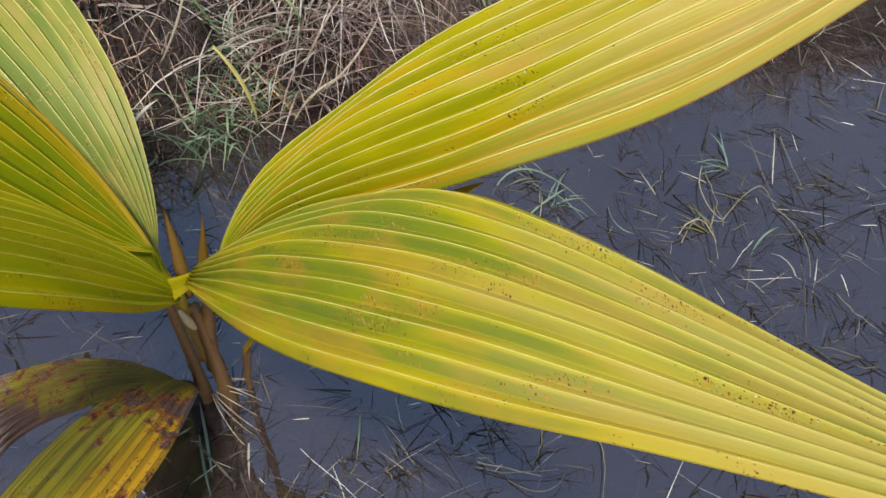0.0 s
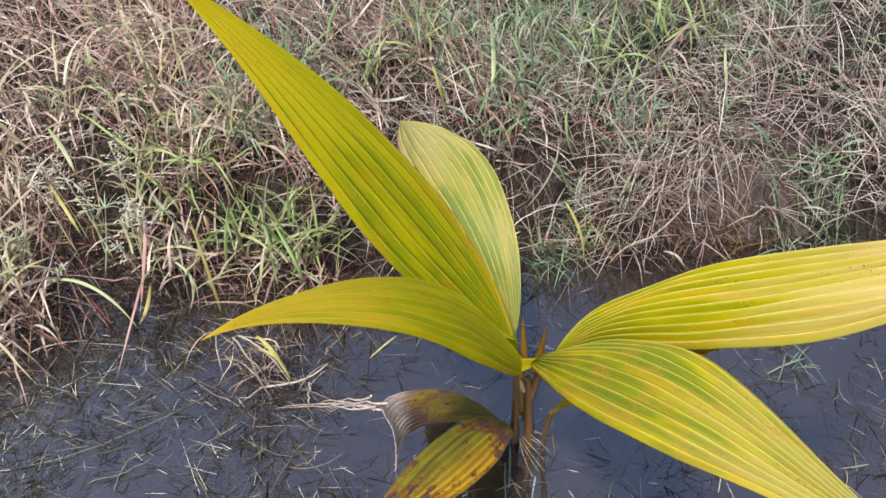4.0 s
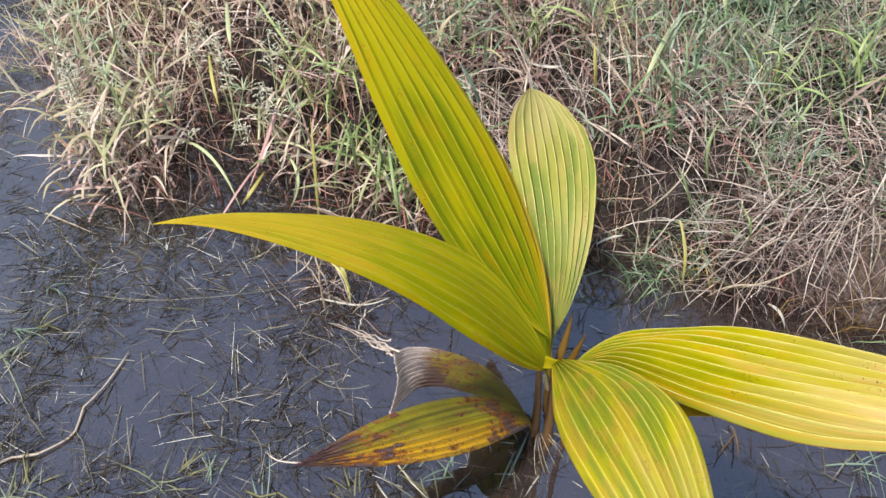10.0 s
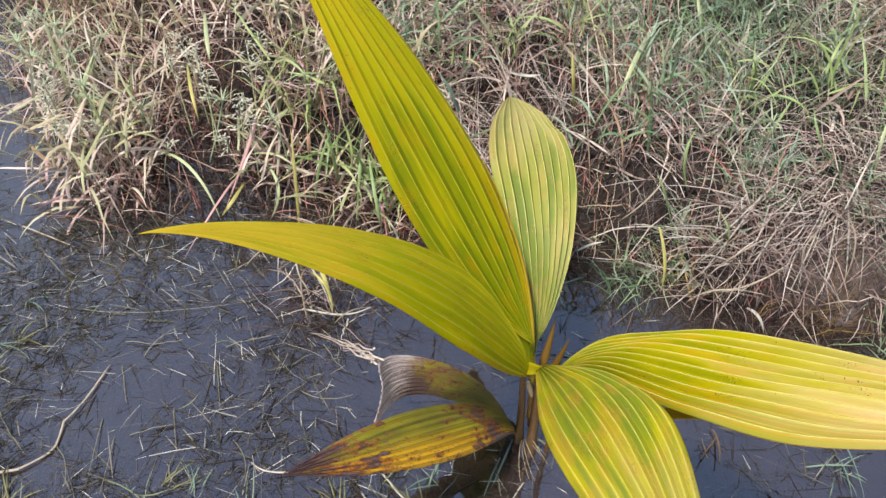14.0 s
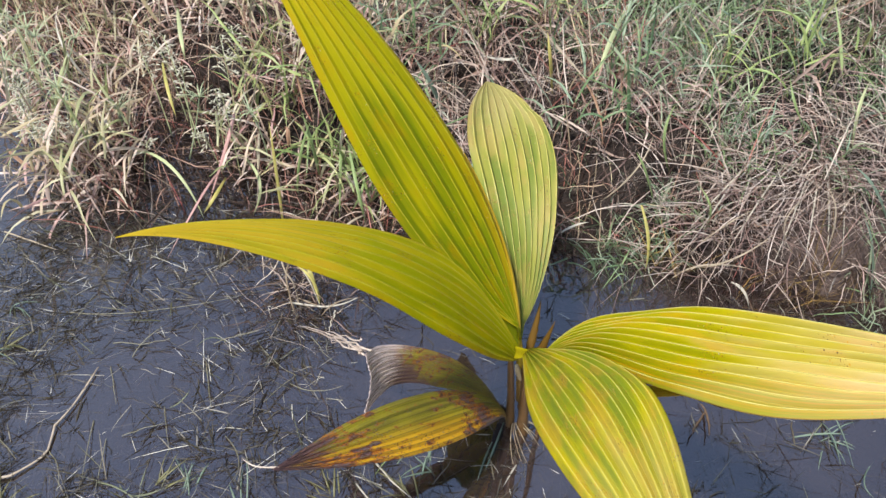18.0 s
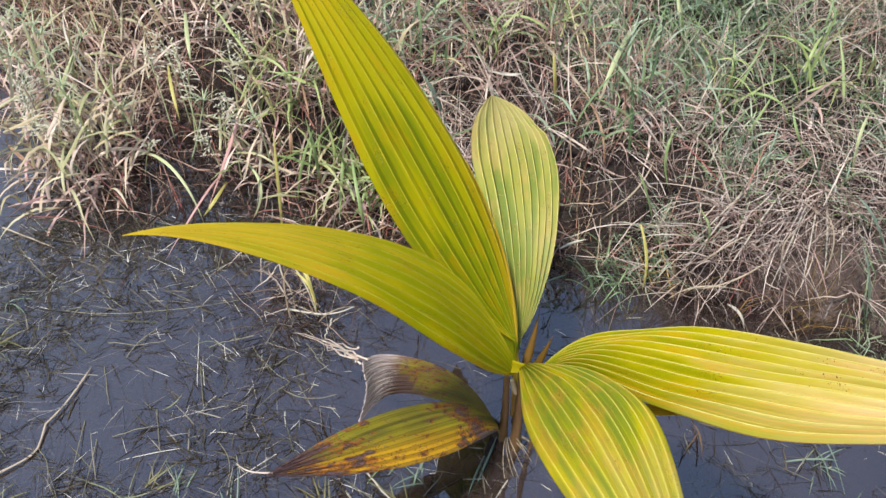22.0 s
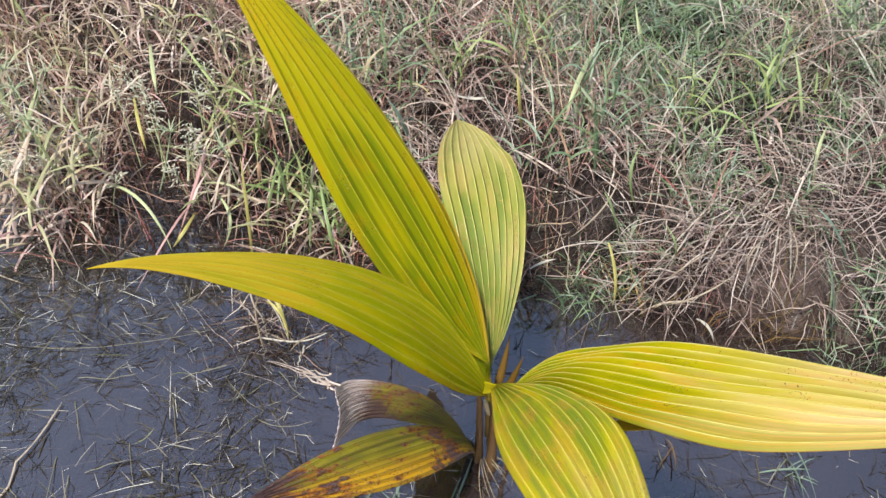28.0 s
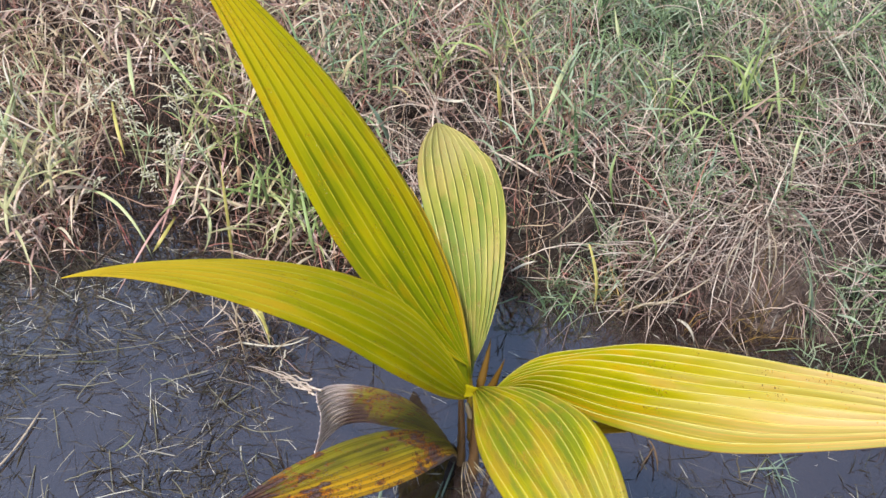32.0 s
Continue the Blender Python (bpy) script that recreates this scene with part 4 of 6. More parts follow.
def strips(pts, wd, rng, crease=0.35, fat=0.55):
    """Creased leaves along their lines: widest at a third, drawn out to a point."""
    n, m = pts.shape[:2]
    d = np.gradient(pts, axis=1)
    d /= np.linalg.norm(d, axis=-1)[..., None] + 1e-9
    side = np.cross(d, np.array([0.0, 0.0, 1.0]))
    side /= np.linalg.norm(side, axis=-1)[..., None] + 1e-6
    other = np.cross(side, d)
    t = np.linspace(0, 1, m)
    roll = rng.normal(0, 0.55, n)[:, None] + rng.normal(0, 0.7, n)[:, None] * t[None]
    sd = side * np.cos(roll)[..., None] + other * np.sin(roll)[..., None]
    nm = np.cross(sd, d)
    w = wd[:, None] * (np.minimum(1.0, fat + 1.5 * t) * (1 - t ** 2.0) + 0.04)[None] * 0.5
    verts = np.stack([pts - sd * w[..., None], pts + nm * (crease * w)[..., None], pts + sd * w[..., None]], 2).reshape(-1, 3)
    a = (np.arange(n)[:, None] * m * 3 + np.arange(m - 1)[None] * 3).ravel()
    faces = np.concatenate([np.stack([a, a + 1, a + 4, a + 3], 1), np.stack([a + 1, a + 2, a + 5, a + 4], 1)])
    uv = np.stack(np.broadcast_arrays(t[None, :, None] + rng.uniform(0, 40, n)[:, None, None], np.array([0.0, 0.5, 1.0])[None, None]), -1).reshape(-1, 2)
    return verts, faces, uv


def arcs(root, length, az, el, bend, rng, seg=6, kink=0.10, power=1.3):
    """Lines that set out at el over the ground and bend over."""
    pts, n = [root], len(root)
    for k in range(seg):
        e = el - bend * ((k + 0.5) / seg) ** power
        a = az + rng.normal(0, kink, n) * (k > 0)
        pts.append(pts[-1] + np.stack([np.cos(e) * np.cos(a), np.cos(e) * np.sin(a), np.sin(e)], 1) * (length / seg)[:, None])
    return np.stack(pts, 1)


def culms(n, place, height, leaves, leaf_len, leaf_w, lift, bend, seed, heading=None, clump=5, spread=0.014, low=0.12, flat=False):
    """Leafy grass: upright stems in clumps, each with leaves that leave it by turns and arch over. Gives stems, lower leaves, upper leaves."""
    rng = np.random.default_rng(seed)
    root = np.repeat(place(rng, n // clump + 1), clump, 0)[:n]
    root[:, :2] += rng.normal(0, spread, (n, 2))
    level = (lambda x, y: 0 * x) if flat else (lambda x, y: np.maximum(ground_z(x, y), 0.0))
    root[:, 2] = level(root[:, 0], root[:, 1]) - 0.004
    az = rng.uniform(0, 2 * math.pi, n) if heading is None else rng.normal(heading[0], heading[1], n)
    ln = rng.uniform(*height, n)
    line = arcs(root, ln, az, np.radians(rng.uniform(*lift, n)), np.radians(rng.uniform(*bend, n)), rng, 7, 0.12, 1.6)
    stems = strips(line, rng.uniform(0.0011, 0.0019, n), rng, 0.8, 0.95)
    under, upper = [], []
    first = rng.uniform(0, 2 * math.pi, n)
    for k in range(leaves):
        f = np.clip(low + (0.97 - low) * (k + rng.uniform(0.1, 0.9, n)) / leaves, 0, 0.995) * 7
        i, r = f.astype(int), (f % 1)[:, None]
        base = line[np.arange(n), i] * (1 - r) + line[np.arange(n), i + 1] * r
        a = first + math.pi * k + rng.normal(0, 0.5, n)
        rise = np.radians(rng.uniform(25, 86, n) if k >= leaves // 2 else rng.uniform(-40, 60, n))
        drop = np.radians(rng.uniform(0, 125, n) if k >= leaves // 2 else rng.uniform(0, 140, n))
        pts = arcs(base, rng.uniform(*leaf_len, n), a, rise, drop, rng, 6, 0.10)
        pts[..., 2] = np.maximum(pts[..., 2], level(pts[..., 0], pts[..., 1]) + 0.002)
        (upper if k >= leaves // 2 else under).append(strips(pts, rng.uniform(*leaf_w, n), rng))
    return stems, under, upper


def depth_in(x, y):
    return y - np.interp(x, SHORE_X, GRASS_Y)


def dry_left(x, y):
    """The matted straw of the left bank begins behind the leafy fringe."""
    back = np.clip((depth_in(x, y) - 0.07) / 0.16, 0.06, 1.0)
    return np.where(x < -0.10, back, 1.0) * np.maximum(gaps(x, y), np.where(x < 0.0, 0.35, 0.0))


def right_side(x, y):
    return np.where(x > -0.06, 1.0, 0.0) * gaps(x, y)


def left_side(x, y):
    return np.where(x < 0.20, 1.0, 0.25) * gaps(x, y)


second = culms(110, on_bank(-0.95, -0.02, 0.10, 0.34, gaps), (0.07, 0.14), 5, (0.04, 0.10), (0.0022, 0.0046), (40, 88), (0, 70), 62, clump=3, spread=0.02)
third = culms(150, on_bank(-1.1, 0.30, 0.30, 0.95, gaps), (0.07, 0.14), 5, (0.04, 0.11), (0.0022, 0.0046), (35, 88), (0, 80), 63, clump=3, spread=0.025)
behind = culms(90, on_bank(-0.14, 0.25, 0.02, 0.30, gaps), (0.06, 0.13), 5, (0.04, 0.10), (0.0018, 0.0040), (45, 88), (0, 60), 64, clump=3, spread=0.02)
low_right = culms(680, on_bank(-0.1, 1.4, 0.05, 1.1, green_patch), (0.03, 0.08), 6, (0.025, 0.06), (0.0012, 0.0026), (40, 88), (0, 50), 65, clump=7, spread=0.018)
lush = culms(330, on_bank(0.15, 0.80, 0.22, 0.62, lambda x, y: np.exp(-(((x - 0.36) / 0.16) ** 2 + ((y - 0.62) / 0.16) ** 2))), (0.03, 0.08), 6, (0.03, 0.08), (0.0014, 0.0032), (50, 89), (0, 40), 66, clump=8, spread=0.02)
sprouts = [culms(n, littered(x, y, sx, 0.015), (0.02, 0.055), 5, (0.025, 0.055), (0.0016, 0.0034), (40, 88), (0, 50), 150 + k, clump=4, spread=0.008)
           for k, (n, x, y, sx) in enumerate(((6, 0.215, 0.25, 0.02), (12, 0.36, 0.26, 0.03), (10, 0.43, 0.25, 0.02), (12, 0.47, 0.13, 0.02), (4, 0.16, 0.20, 0.01), (10, 0.30, 0.33, 0.04)))]
wide = lambda x, y: (np.hypot(x - 0.2, y - 0.5) > 1.15) * gaps(x, y)

stuff("dry_grass", [
    blades(9000, on_bank(-1.1, 0.05, 0.04, 1.35, dry_left, 0.06), (0.04, 0.12), (0.0009, 0.0024), (0, 70), (0, 90), 11, kink=0.16),
    blades(1300, on_bank(-1.1, 0.05, 0.06, 1.20, dry_left, 0.06), (0.06, 0.13), (0.0024, 0.0048), (0, 65), (10, 110), 31, kink=0.14, twist=0.5),
    blades(90, littered(-0.20, 0.175, 0.025, 0.035), (0.03, 0.08), (0.0007, 0.0017), (0, 60), (0, 60), 46, kink=0.25),
    blades(9000, on_bank(-4.0, 4.5, 0.02, 4.0, wide), (0.10, 0.26), (0.004, 0.009), (20, 85), (10, 90), 51, seg=4, kink=0.14),
], DRY_GRASS, "matted dry straw-coloured grass covering the bank", "grass")
stuff("straw", [
    blades(17000, on_bank(-0.05, 1.5, 0.01, 1.35, right_side, 0.05), (0.035, 0.095), (0.0007, 0.0015), (8, 86), (0, 60), 12, kink=0.12, per=4, twist=0.35),
    blades(6000, on_bank(-0.05, 1.5, 0.01, 1.30, right_side, 0.06), (0.05, 0.12), (0.0008, 0.0018), (10, 75), (0, 50), 32, kink=0.09, twist=0.3),
    blades(750, on_bank(-0.02, 1.3, 0.0, 0.09, thin_at_mud), (0.04, 0.11), (0.0008, 0.0017), (0, 60), (10, 80), 15, heading=(-1.8, 0.8), per=5, kink=0.07),
    blades(600, on_bank(0.18, 0.80, 0.02, 0.22, thin_at_mud), (0.06, 0.14), (0.0010, 0.0018), (0, 40), (10, 55), 17, heading=(-1.6, 1.1), kink=0.07),
    blades(260, littered(0.31, 0.215, 0.055, 0.025), (0.05, 0.12), (0.0009, 0.0018), (5, 50), (10, 50), 18, heading=(-2.3, 0.5), kink=0.05),
    blades(150, littered(0.40, 0.235, 0.035, 0.020), (0.05, 0.11), (0.0009, 0.0018), (5, 60), (10, 60), 19, heading=(-2.0, 0.6), kink=0.05),
], STRAW_GRASS, "tangled thin pale straw over the dark soil of the bank", "straw")
stuff("wet_straw", [
    blades(42, littered(0.365, 0.125, 0.030, 0.010), (0.04, 0.10), (0.0008, 0.0018), (-5, 25), (0, 30), 20, heading=(0.4, 0.5), kink=0.06),
    blades(22, littered(0.215, 0.185, 0.014, 0.014), (0.03, 0.08), (0.0008, 0.0018), (30, 85), (0, 40), 21, kink=0.06)],
      GOLD_STRAW, "flattened wet golden-brown straw at the foot of the mud", "straw")
stuff("dead_leaves", second[1] + third[1] + behind[1] + third[2][:1], DRY_LEAVES, "withered straw-coloured grass leaves hanging on their stems", "grass")
stuff("red_stems", [second[0], third[0], behind[0],
    blades(2300, on_bank(-1.0, 0.5, 0.06, 0.80, left_side), (0.07, 0.16), (0.0009, 0.0020), (50, 89), (0, 60), 16, kink=0.08),
    blades(420, on_bank(-0.66, -0.08, -0.08, 0.10), (0.04, 0.12), (0.0008, 0.0019), (45, 89), (0, 60), 57, kink=0.10),
    blades(160, on_bank(0.03, 0.33, -0.01, 0.06), (0.03, 0.08), (0.0007, 0.0016), (35, 89), (0, 60), 58, kink=0.08)],
      RED_STEMS, "upright reddish and straw-coloured grass stems", "grass")
stuff("green_grass", low_right[1] + low_right[2] + lush[1] + lush[2] + behind[2] + [a for sprout in sprouts for a in [sprout[0]] + sprout[1] + sprout[2]] + [low_right[0], lush[0],
    blades(5600, on_bank(-0.15, 1.5, 0.02, 1.25, green_patch), (0.03, 0.08), (0.0010, 0.0026), (20, 85), (20, 100), 13, per=6),
    blades(4000, on_bank(-4.0, 4.5, 0.05, 4.0, wide), (0.10, 0.22), (0.004, 0.010), (30, 85), (10, 90), 52, seg=4, kink=0.1),
    blades(60, littered(0.17, 0.205, 0.03, 0.02), (0.04, 0.09), (0.0010, 0.0026), (20, 85), (10, 120), 53, heading=(-1.6, 1.3), kink=0.12),
    blades(80, littered(0.45, 0.10, 0.03, 0.03), (0.03, 0.08), (0.0010, 0.0024), (20, 85), (10, 100), 54, kink=0.12),
    blades(2000, on_bank(0.30, 1.5, 0.45, 1.3, gaps, 0.06), (0.04, 0.11), (0.0014, 0.0034), (30, 85), (10, 90), 56, kink=0.1, per=8),
], GREEN_GRASS, "fresh green grass growing through the dry mat", "grass")
stuff("broad_grass", second[2] + third[2][1:] + [
    blades(260, littered(-0.64, 0.64, 0.07, 0.08), (0.05, 0.12), (0.0008, 0.0022), (20, 88), (10, 100), 34, kink=0.12, per=6),
    blades(1700, on_bank(0.35, 1.5, 0.38, 1.3, gaps, 0.06), (0.04, 0.10), (0.0012, 0.0030), (25, 85), (10, 100), 37, kink=0.12, per=6)],
      BROAD_GRASS, "pale yellow-green broad grass leaves bending over the water", "grass")


def tuft_skin(name, stops, rough=0.5, through_light=0.18):
    """Leaves of one tuft that differ one by one."""
    m, nt, bsdf = material(name)
    col = ramp(nt, nt.nodes.new("ShaderNodeObjectInfo").outputs["Random"], stops)
    col = mix(nt, calc(nt, "MULTIPLY", uv_noise(nt, 3.0, 5.0, 1.0, 4), 0.5), col, (0.6, 0.5, 0.40), "MULTIPLY")
    nt.links.new(col, bsdf.inputs["Base Color"])
    bsdf.inputs["Roughness"].default_value = rough
    translucent(nt, bsdf, col, through_light)
    return m


def grass_tuft(n, height, leaves, leaf_len, leaf_w, lift, bend, spread, skins, label, seed):
    """A tuft of leafy grass: each stem and each leaf is a part."""
    tuft = tagged(new("grass_tuft"), label, "grass tuft", "grass tufts on the bank")
    stems, under, upper = culms(n, lambda rng, k: np.zeros((k, 3)), height, leaves, leaf_len, leaf_w, lift, bend, seed, clump=n, spread=spread, flat=True)
    for kind, arrays, skin in (("stem", [stems], skins[0]), ("dead_leaf", under, skins[1]), ("leaf", upper, skins[2])):
        for v, f, u in arrays:
            c = len(v) // n
            face = f[(f < c).all(axis=1)]
            for i in range(n):
                link(kind, mesh_from(kind, v[i * c:(i + 1) * c], face, u[i * c:(i + 1) * c]), skin, tuft)
    return tuft


TUFT_STEM = tuft_skin("tuft_stem_skin", [(0.0, (0.30, 0.15, 0.12)), (0.35, (0.46, 0.34, 0.22)), (0.65, (0.24, 0.10, 0.09)), (1.0, (0.50, 0.46, 0.24))])
TUFT_DRY = tuft_skin("tuft_dry_skin", LEAF_DRY_MIX)
TUFT_PALE = tuft_skin("tuft_pale_skin", BROAD_MIX)
TUFT_GREEN = tuft_skin("tuft_green_skin", [(0.0, (0.18, 0.27, 0.08)), (0.3, (0.31, 0.38, 0.14)), (0.55, (0.12, 0.20, 0.07)), (0.8, (0.38, 0.39, 0.17)), (1.0, (0.22, 0.33, 0.14))])
pale_tufts = [grass_tuft(7, (0.07, 0.14), 5, (0.035, 0.095), (0.0024, 0.0048), (50, 88), (0, 60), 0.014, (TUFT_STEM, TUFT_DRY, TUFT_PALE), "leafy tuft of straw and pale yellow-green grass leaning over the water", 70 + k) for k in range(3)]
green_tufts = [grass_tuft(6, (0.06, 0.12), 5, (0.05, 0.10), (0.0022, 0.0044), (62, 89), (0, 40), 0.012, (TUFT_STEM, TUFT_DRY, TUFT_GREEN), "upright tuft of fresh green grass blades at the water's edge", 80 + k) for k in range(2)]
rng = np.random.default_rng(7)
PALE_SPOTS = [(-0.64, -0.10), (-0.585, -0.11), (-0.545, -0.08), (-0.505, -0.09), (-0.475, -0.03), (-0.53, -0.13), (-0.46, -0.08), (-0.60, -0.02), (-0.555, 0.00), (-0.51, 0.03), (-0.445, 0.06), (-0.28, 0.00), (-0.265, 0.05), (-0.235, 0.0), (-0.15, 0.03),
              (-0.60, 0.10), (-0.48, 0.14), (-0.40, 0.16), (-0.28, 0.15), (-0.21, 0.13), (-0.13, 0.14), (-0.34, 0.22), (-0.45, 0.24), (-0.55, 0.24), (-0.25, 0.26), (-0.435, -0.01), (-0.445, -0.065)]
GREEN_SPOTS = [(-0.245, 0.035), (-0.205, 0.01), (-0.175, 0.03), (-0.14, -0.005), (-0.115, 0.04), (-0.19, 0.09), (-0.235, 0.10), (0.03, 0.18), (0.10, 0.24), (0.30, 0.20), (0.42, 0.26)]
for spots_of, kinds in ((PALE_SPOTS, pale_tufts), (GREEN_SPOTS, green_tufts)):
    for k, (x, d) in enumerate(spots_of):
        y = float(np.interp(x, SHORE_X, GRASS_Y)) + d
        place = pose(x, y, max(float(ground_z(x, y)), 0.0), rng.uniform(-9, 12), rng.uniform(-10, 10), rng.uniform(0, 360)) @ Matrix.Scale(rng.uniform(0.85, 1.15), 4)
        if k < len(kinds):
            kinds[k].matrix_basis = place
        else:
            one = kinds[k % len(kinds)]
            copy_thing(one, place @ Matrix.Diagonal((*(1 / v for v in one.scale), 1)))


WEED_BEDS = [(-0.255, 0.0, 0.075, 0.075, 1.0), (-0.21, 0.11, 0.055, 0.05, 0.7), (-0.49, 0.085, 0.05, 0.06, 0.8), (-0.48, 0.24, 0.10, 0.08, 0.45),
             (-0.335, 0.20, 0.06, 0.07, 0.5), (-0.15, -0.08, 0.06, 0.05, 0.6), (-0.46, -0.06, 0.10, 0.04, 0.5), (0.36, -0.20, 0.15, 0.10, 0.45), (0.12, -0.14, 0.10, 0.06, 0.35), (0.25, -0.06, 0.10, 0.05, 0.3), (-0.02, -0.14, 0.06, 0.05, 0.3), (-0.50, 0.16, 0.06, 0.07, 0.6), (-0.40, 0.27, 0.10, 0.05, 0.7), (-0.29, 0.24, 0.06, 0.04, 0.6), (-0.52, -0.02, 0.05, 0.05, 0.6), (-0.36, -0.09, 0.09, 0.03, 0.7)]


def weedy(x, y):
    """Where the weeds lie thickest in the pond."""
    edge = np.exp(-((inland(x, y) + 0.03) / 0.05) ** 2)
    loose = 0.5 + 0.5 * np.sin(21 * x + 3 * y) * np.sin(17 * y - 5 * x)
    bed = sum(w * np.exp(-(((x - a) / sx) ** 2 + ((y - b) / sy) ** 2)) for a, b, sx, sy, w in WEED_BEDS)
    return np.clip(0.10 + 0.16 * loose + 1.1 * bed + 0.40 * edge, 0, 1) * np.where(x > 0.05, 0.5, 1.0)


def floating(x0, x1, y0, y1, z0, z1):
    def place(rng, n):
        out = np.zeros((0, 3))
        while len(out) < n:
            x, y = rng.uniform(x0, x1, n), rng.uniform(y0, y1, n)
            ok = (inland(x, y) < -0.005) & (rng.random(n) < weedy(x, y))
            out = np.concatenate([out, np.stack([x, y, rng.uniform(z0, z1, n)], 1)[ok]])
        return out[:n]
    return place


stuff("water_weeds", [
    blades(13000, floating(-1.0, 1.0, -0.60, 0.75, -0.012, 0.001), (0.014, 0.055), (0.0006, 0.0017), (-4, 38), (0, 8), 21, sag=False, kink=0.02, twist=0.05, per=5),
    blades(8000, floating(-1.0, 1.0, -0.60, 0.75, -0.006, 0.002), (0.012, 0.040), (0.0006, 0.0016), (-6, 16), (0, 14), 24, sag=False, kink=0.28, twist=0.5, per=4),
    blades(1300, floating(-0.9, 0.8, -0.50, 0.6, -0.004, 0.002), (0.03, 0.09), (0.0004, 0.0009), (-2, 8), (0, 6), 22, sag=False, kink=0.10, twist=0.4),
    blades(900, floating(-0.9, 0.8, -0.45, 0.6, -0.006, 0.0), (0.010, 0.032), (0.0006, 0.0012), (25, 85), (0, 40), 23, sag=False, kink=0.06, twist=0.2, per=3),
], WEED, "short dark weed stems and straw lying in the shallow water", "water weed")


# dark under-layer painting shade into gaps between tussocks; also brown debris
stuff("dead_shade_straw", [
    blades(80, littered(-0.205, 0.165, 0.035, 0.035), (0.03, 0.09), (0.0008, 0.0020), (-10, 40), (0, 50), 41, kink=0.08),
    # dark mass in the hollow in place of the bank's reflection
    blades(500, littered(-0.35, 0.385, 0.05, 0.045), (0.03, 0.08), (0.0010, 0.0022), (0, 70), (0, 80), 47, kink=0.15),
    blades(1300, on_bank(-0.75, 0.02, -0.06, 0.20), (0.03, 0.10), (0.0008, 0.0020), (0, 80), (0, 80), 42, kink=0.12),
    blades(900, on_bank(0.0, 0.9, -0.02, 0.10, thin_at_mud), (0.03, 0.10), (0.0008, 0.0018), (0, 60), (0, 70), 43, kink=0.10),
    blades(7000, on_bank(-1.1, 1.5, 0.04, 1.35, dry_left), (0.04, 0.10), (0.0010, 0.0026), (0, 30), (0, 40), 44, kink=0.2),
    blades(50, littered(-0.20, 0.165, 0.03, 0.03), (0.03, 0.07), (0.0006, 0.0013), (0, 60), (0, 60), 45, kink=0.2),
], DEAD_SHADE_STRAW, "dark brown straw, debris and painted shade under the grass and at the water's edge", "straw")


# pale strips that also stand in for glints on the water
stuff("straw_glints", [
    blades(1500, floating(-1.0, 1.0, -0.60, 0.75, 0.000, 0.003), (0.006, 0.028), (0.0004, 0.0009), (-2, 30), (0, 10), 25, sag=False, kink=0.05, twist=0.1),
    blades(220, floating(-0.8, 0.8, -0.45, 0.6, 0.001, 0.003), (0.03, 0.07), (0.0004, 0.0008), (-1, 12), (0, 10), 26, sag=False, kink=0.05, twist=0.1),
], grass_material("straw_glint_skin", [(0.0, (0.42, 0.40, 0.33)), (0.4, (0.66, 0.64, 0.58)), (0.7, (0.30, 0.27, 0.20)), (1.0, (0.78, 0.77, 0.72))], 0.3), "bits of bleached straw and painted white glints on the pond", "straw")


# ---- single grasses, sticks and weeds ----
def ribbon(name, pts, width, mat, label, category="grass sprig", taper=(0.55, 1.0, 0.9, 0.05), crease=0.25, turn=0.0, seg=14):
    """One grass blade along a bent line: a creased strip, narrow at its root and pointed at its end."""
    s = np.linspace(0, 1, seg)
    P = bezier(pts, s)
    tang = np.gradient(P, axis=0)
    tang /= np.linalg.norm(tang, axis=1)[:, None]
    side = np.cross(tang, np.array([0.15 + 0.6 * math.sin(turn), -0.55, 0.8]))
    side /= np.linalg.norm(side, axis=1)[:, None] + 1e-9
    up = np.cross(side, tang)
    w = width * 0.40 * np.interp(s, np.linspace(0, 1, len(taper)), taper)
    rows = np.stack([P - side * w[:, None], P - up * (crease * w)[:, None], P + side * w[:, None]], 1)
    ob = sheet(name, rows, s, np.array([0.0, 0.5, 1.0]), mat, None, thick=0.0003)
    return tagged(ob, label, category, "single grass sprigs")


def stick(name, pts, radii, mat, label, category="stick", seed=0):
    rng = np.random.default_rng(seed)
    line = bezier(pts, np.linspace(0, 1, 22))
    if name == "stick":
        radii = [r * 0.85 for r in radii]
        line = line + np.stack([np.interp(np.linspace(0, 6, 22), np.arange(7), rng.normal(0, 0.0060, 7)) for _ in range(3)], 1) * (1, 1, 0.2)
    line = line + np.interp(np.linspace(0, 7, 22), np.arange(8), rng.normal(0, 1, 8))[:, None] * rng.normal(0, radii[0] * 0.8, 3) * (1, 1, 0.3)
    return tagged(tube(name, line, radii, mat, None, "", 7, 0.28 if name == "stick" else 0.10, seed), label, category)


def tint(name, a, b, rough=0.5, light=0.25):
    m, nt, bsdf = material(name)
    n = uv_noise(nt, 2.5, 3.0, 1.0, 4)
    f = uv_noise(nt, 9.0, 30.0, 1.0, 3, 3.0)
    col = mix(nt, smoothstep(nt, n, 0.35, 0.65), a, b)
    col = mix(nt, calc(nt, "MULTIPLY", f, 0.4), col, tuple(c * 0.5 for c in a))
    nt.links.new(col, bsdf.inputs["Base Color"])
    bsdf.inputs["Roughness"].default_value = rough
    bump(nt, bsdf, f, 0.3, 0.0004)
    translucent(nt, bsdf, col, light)
    return m


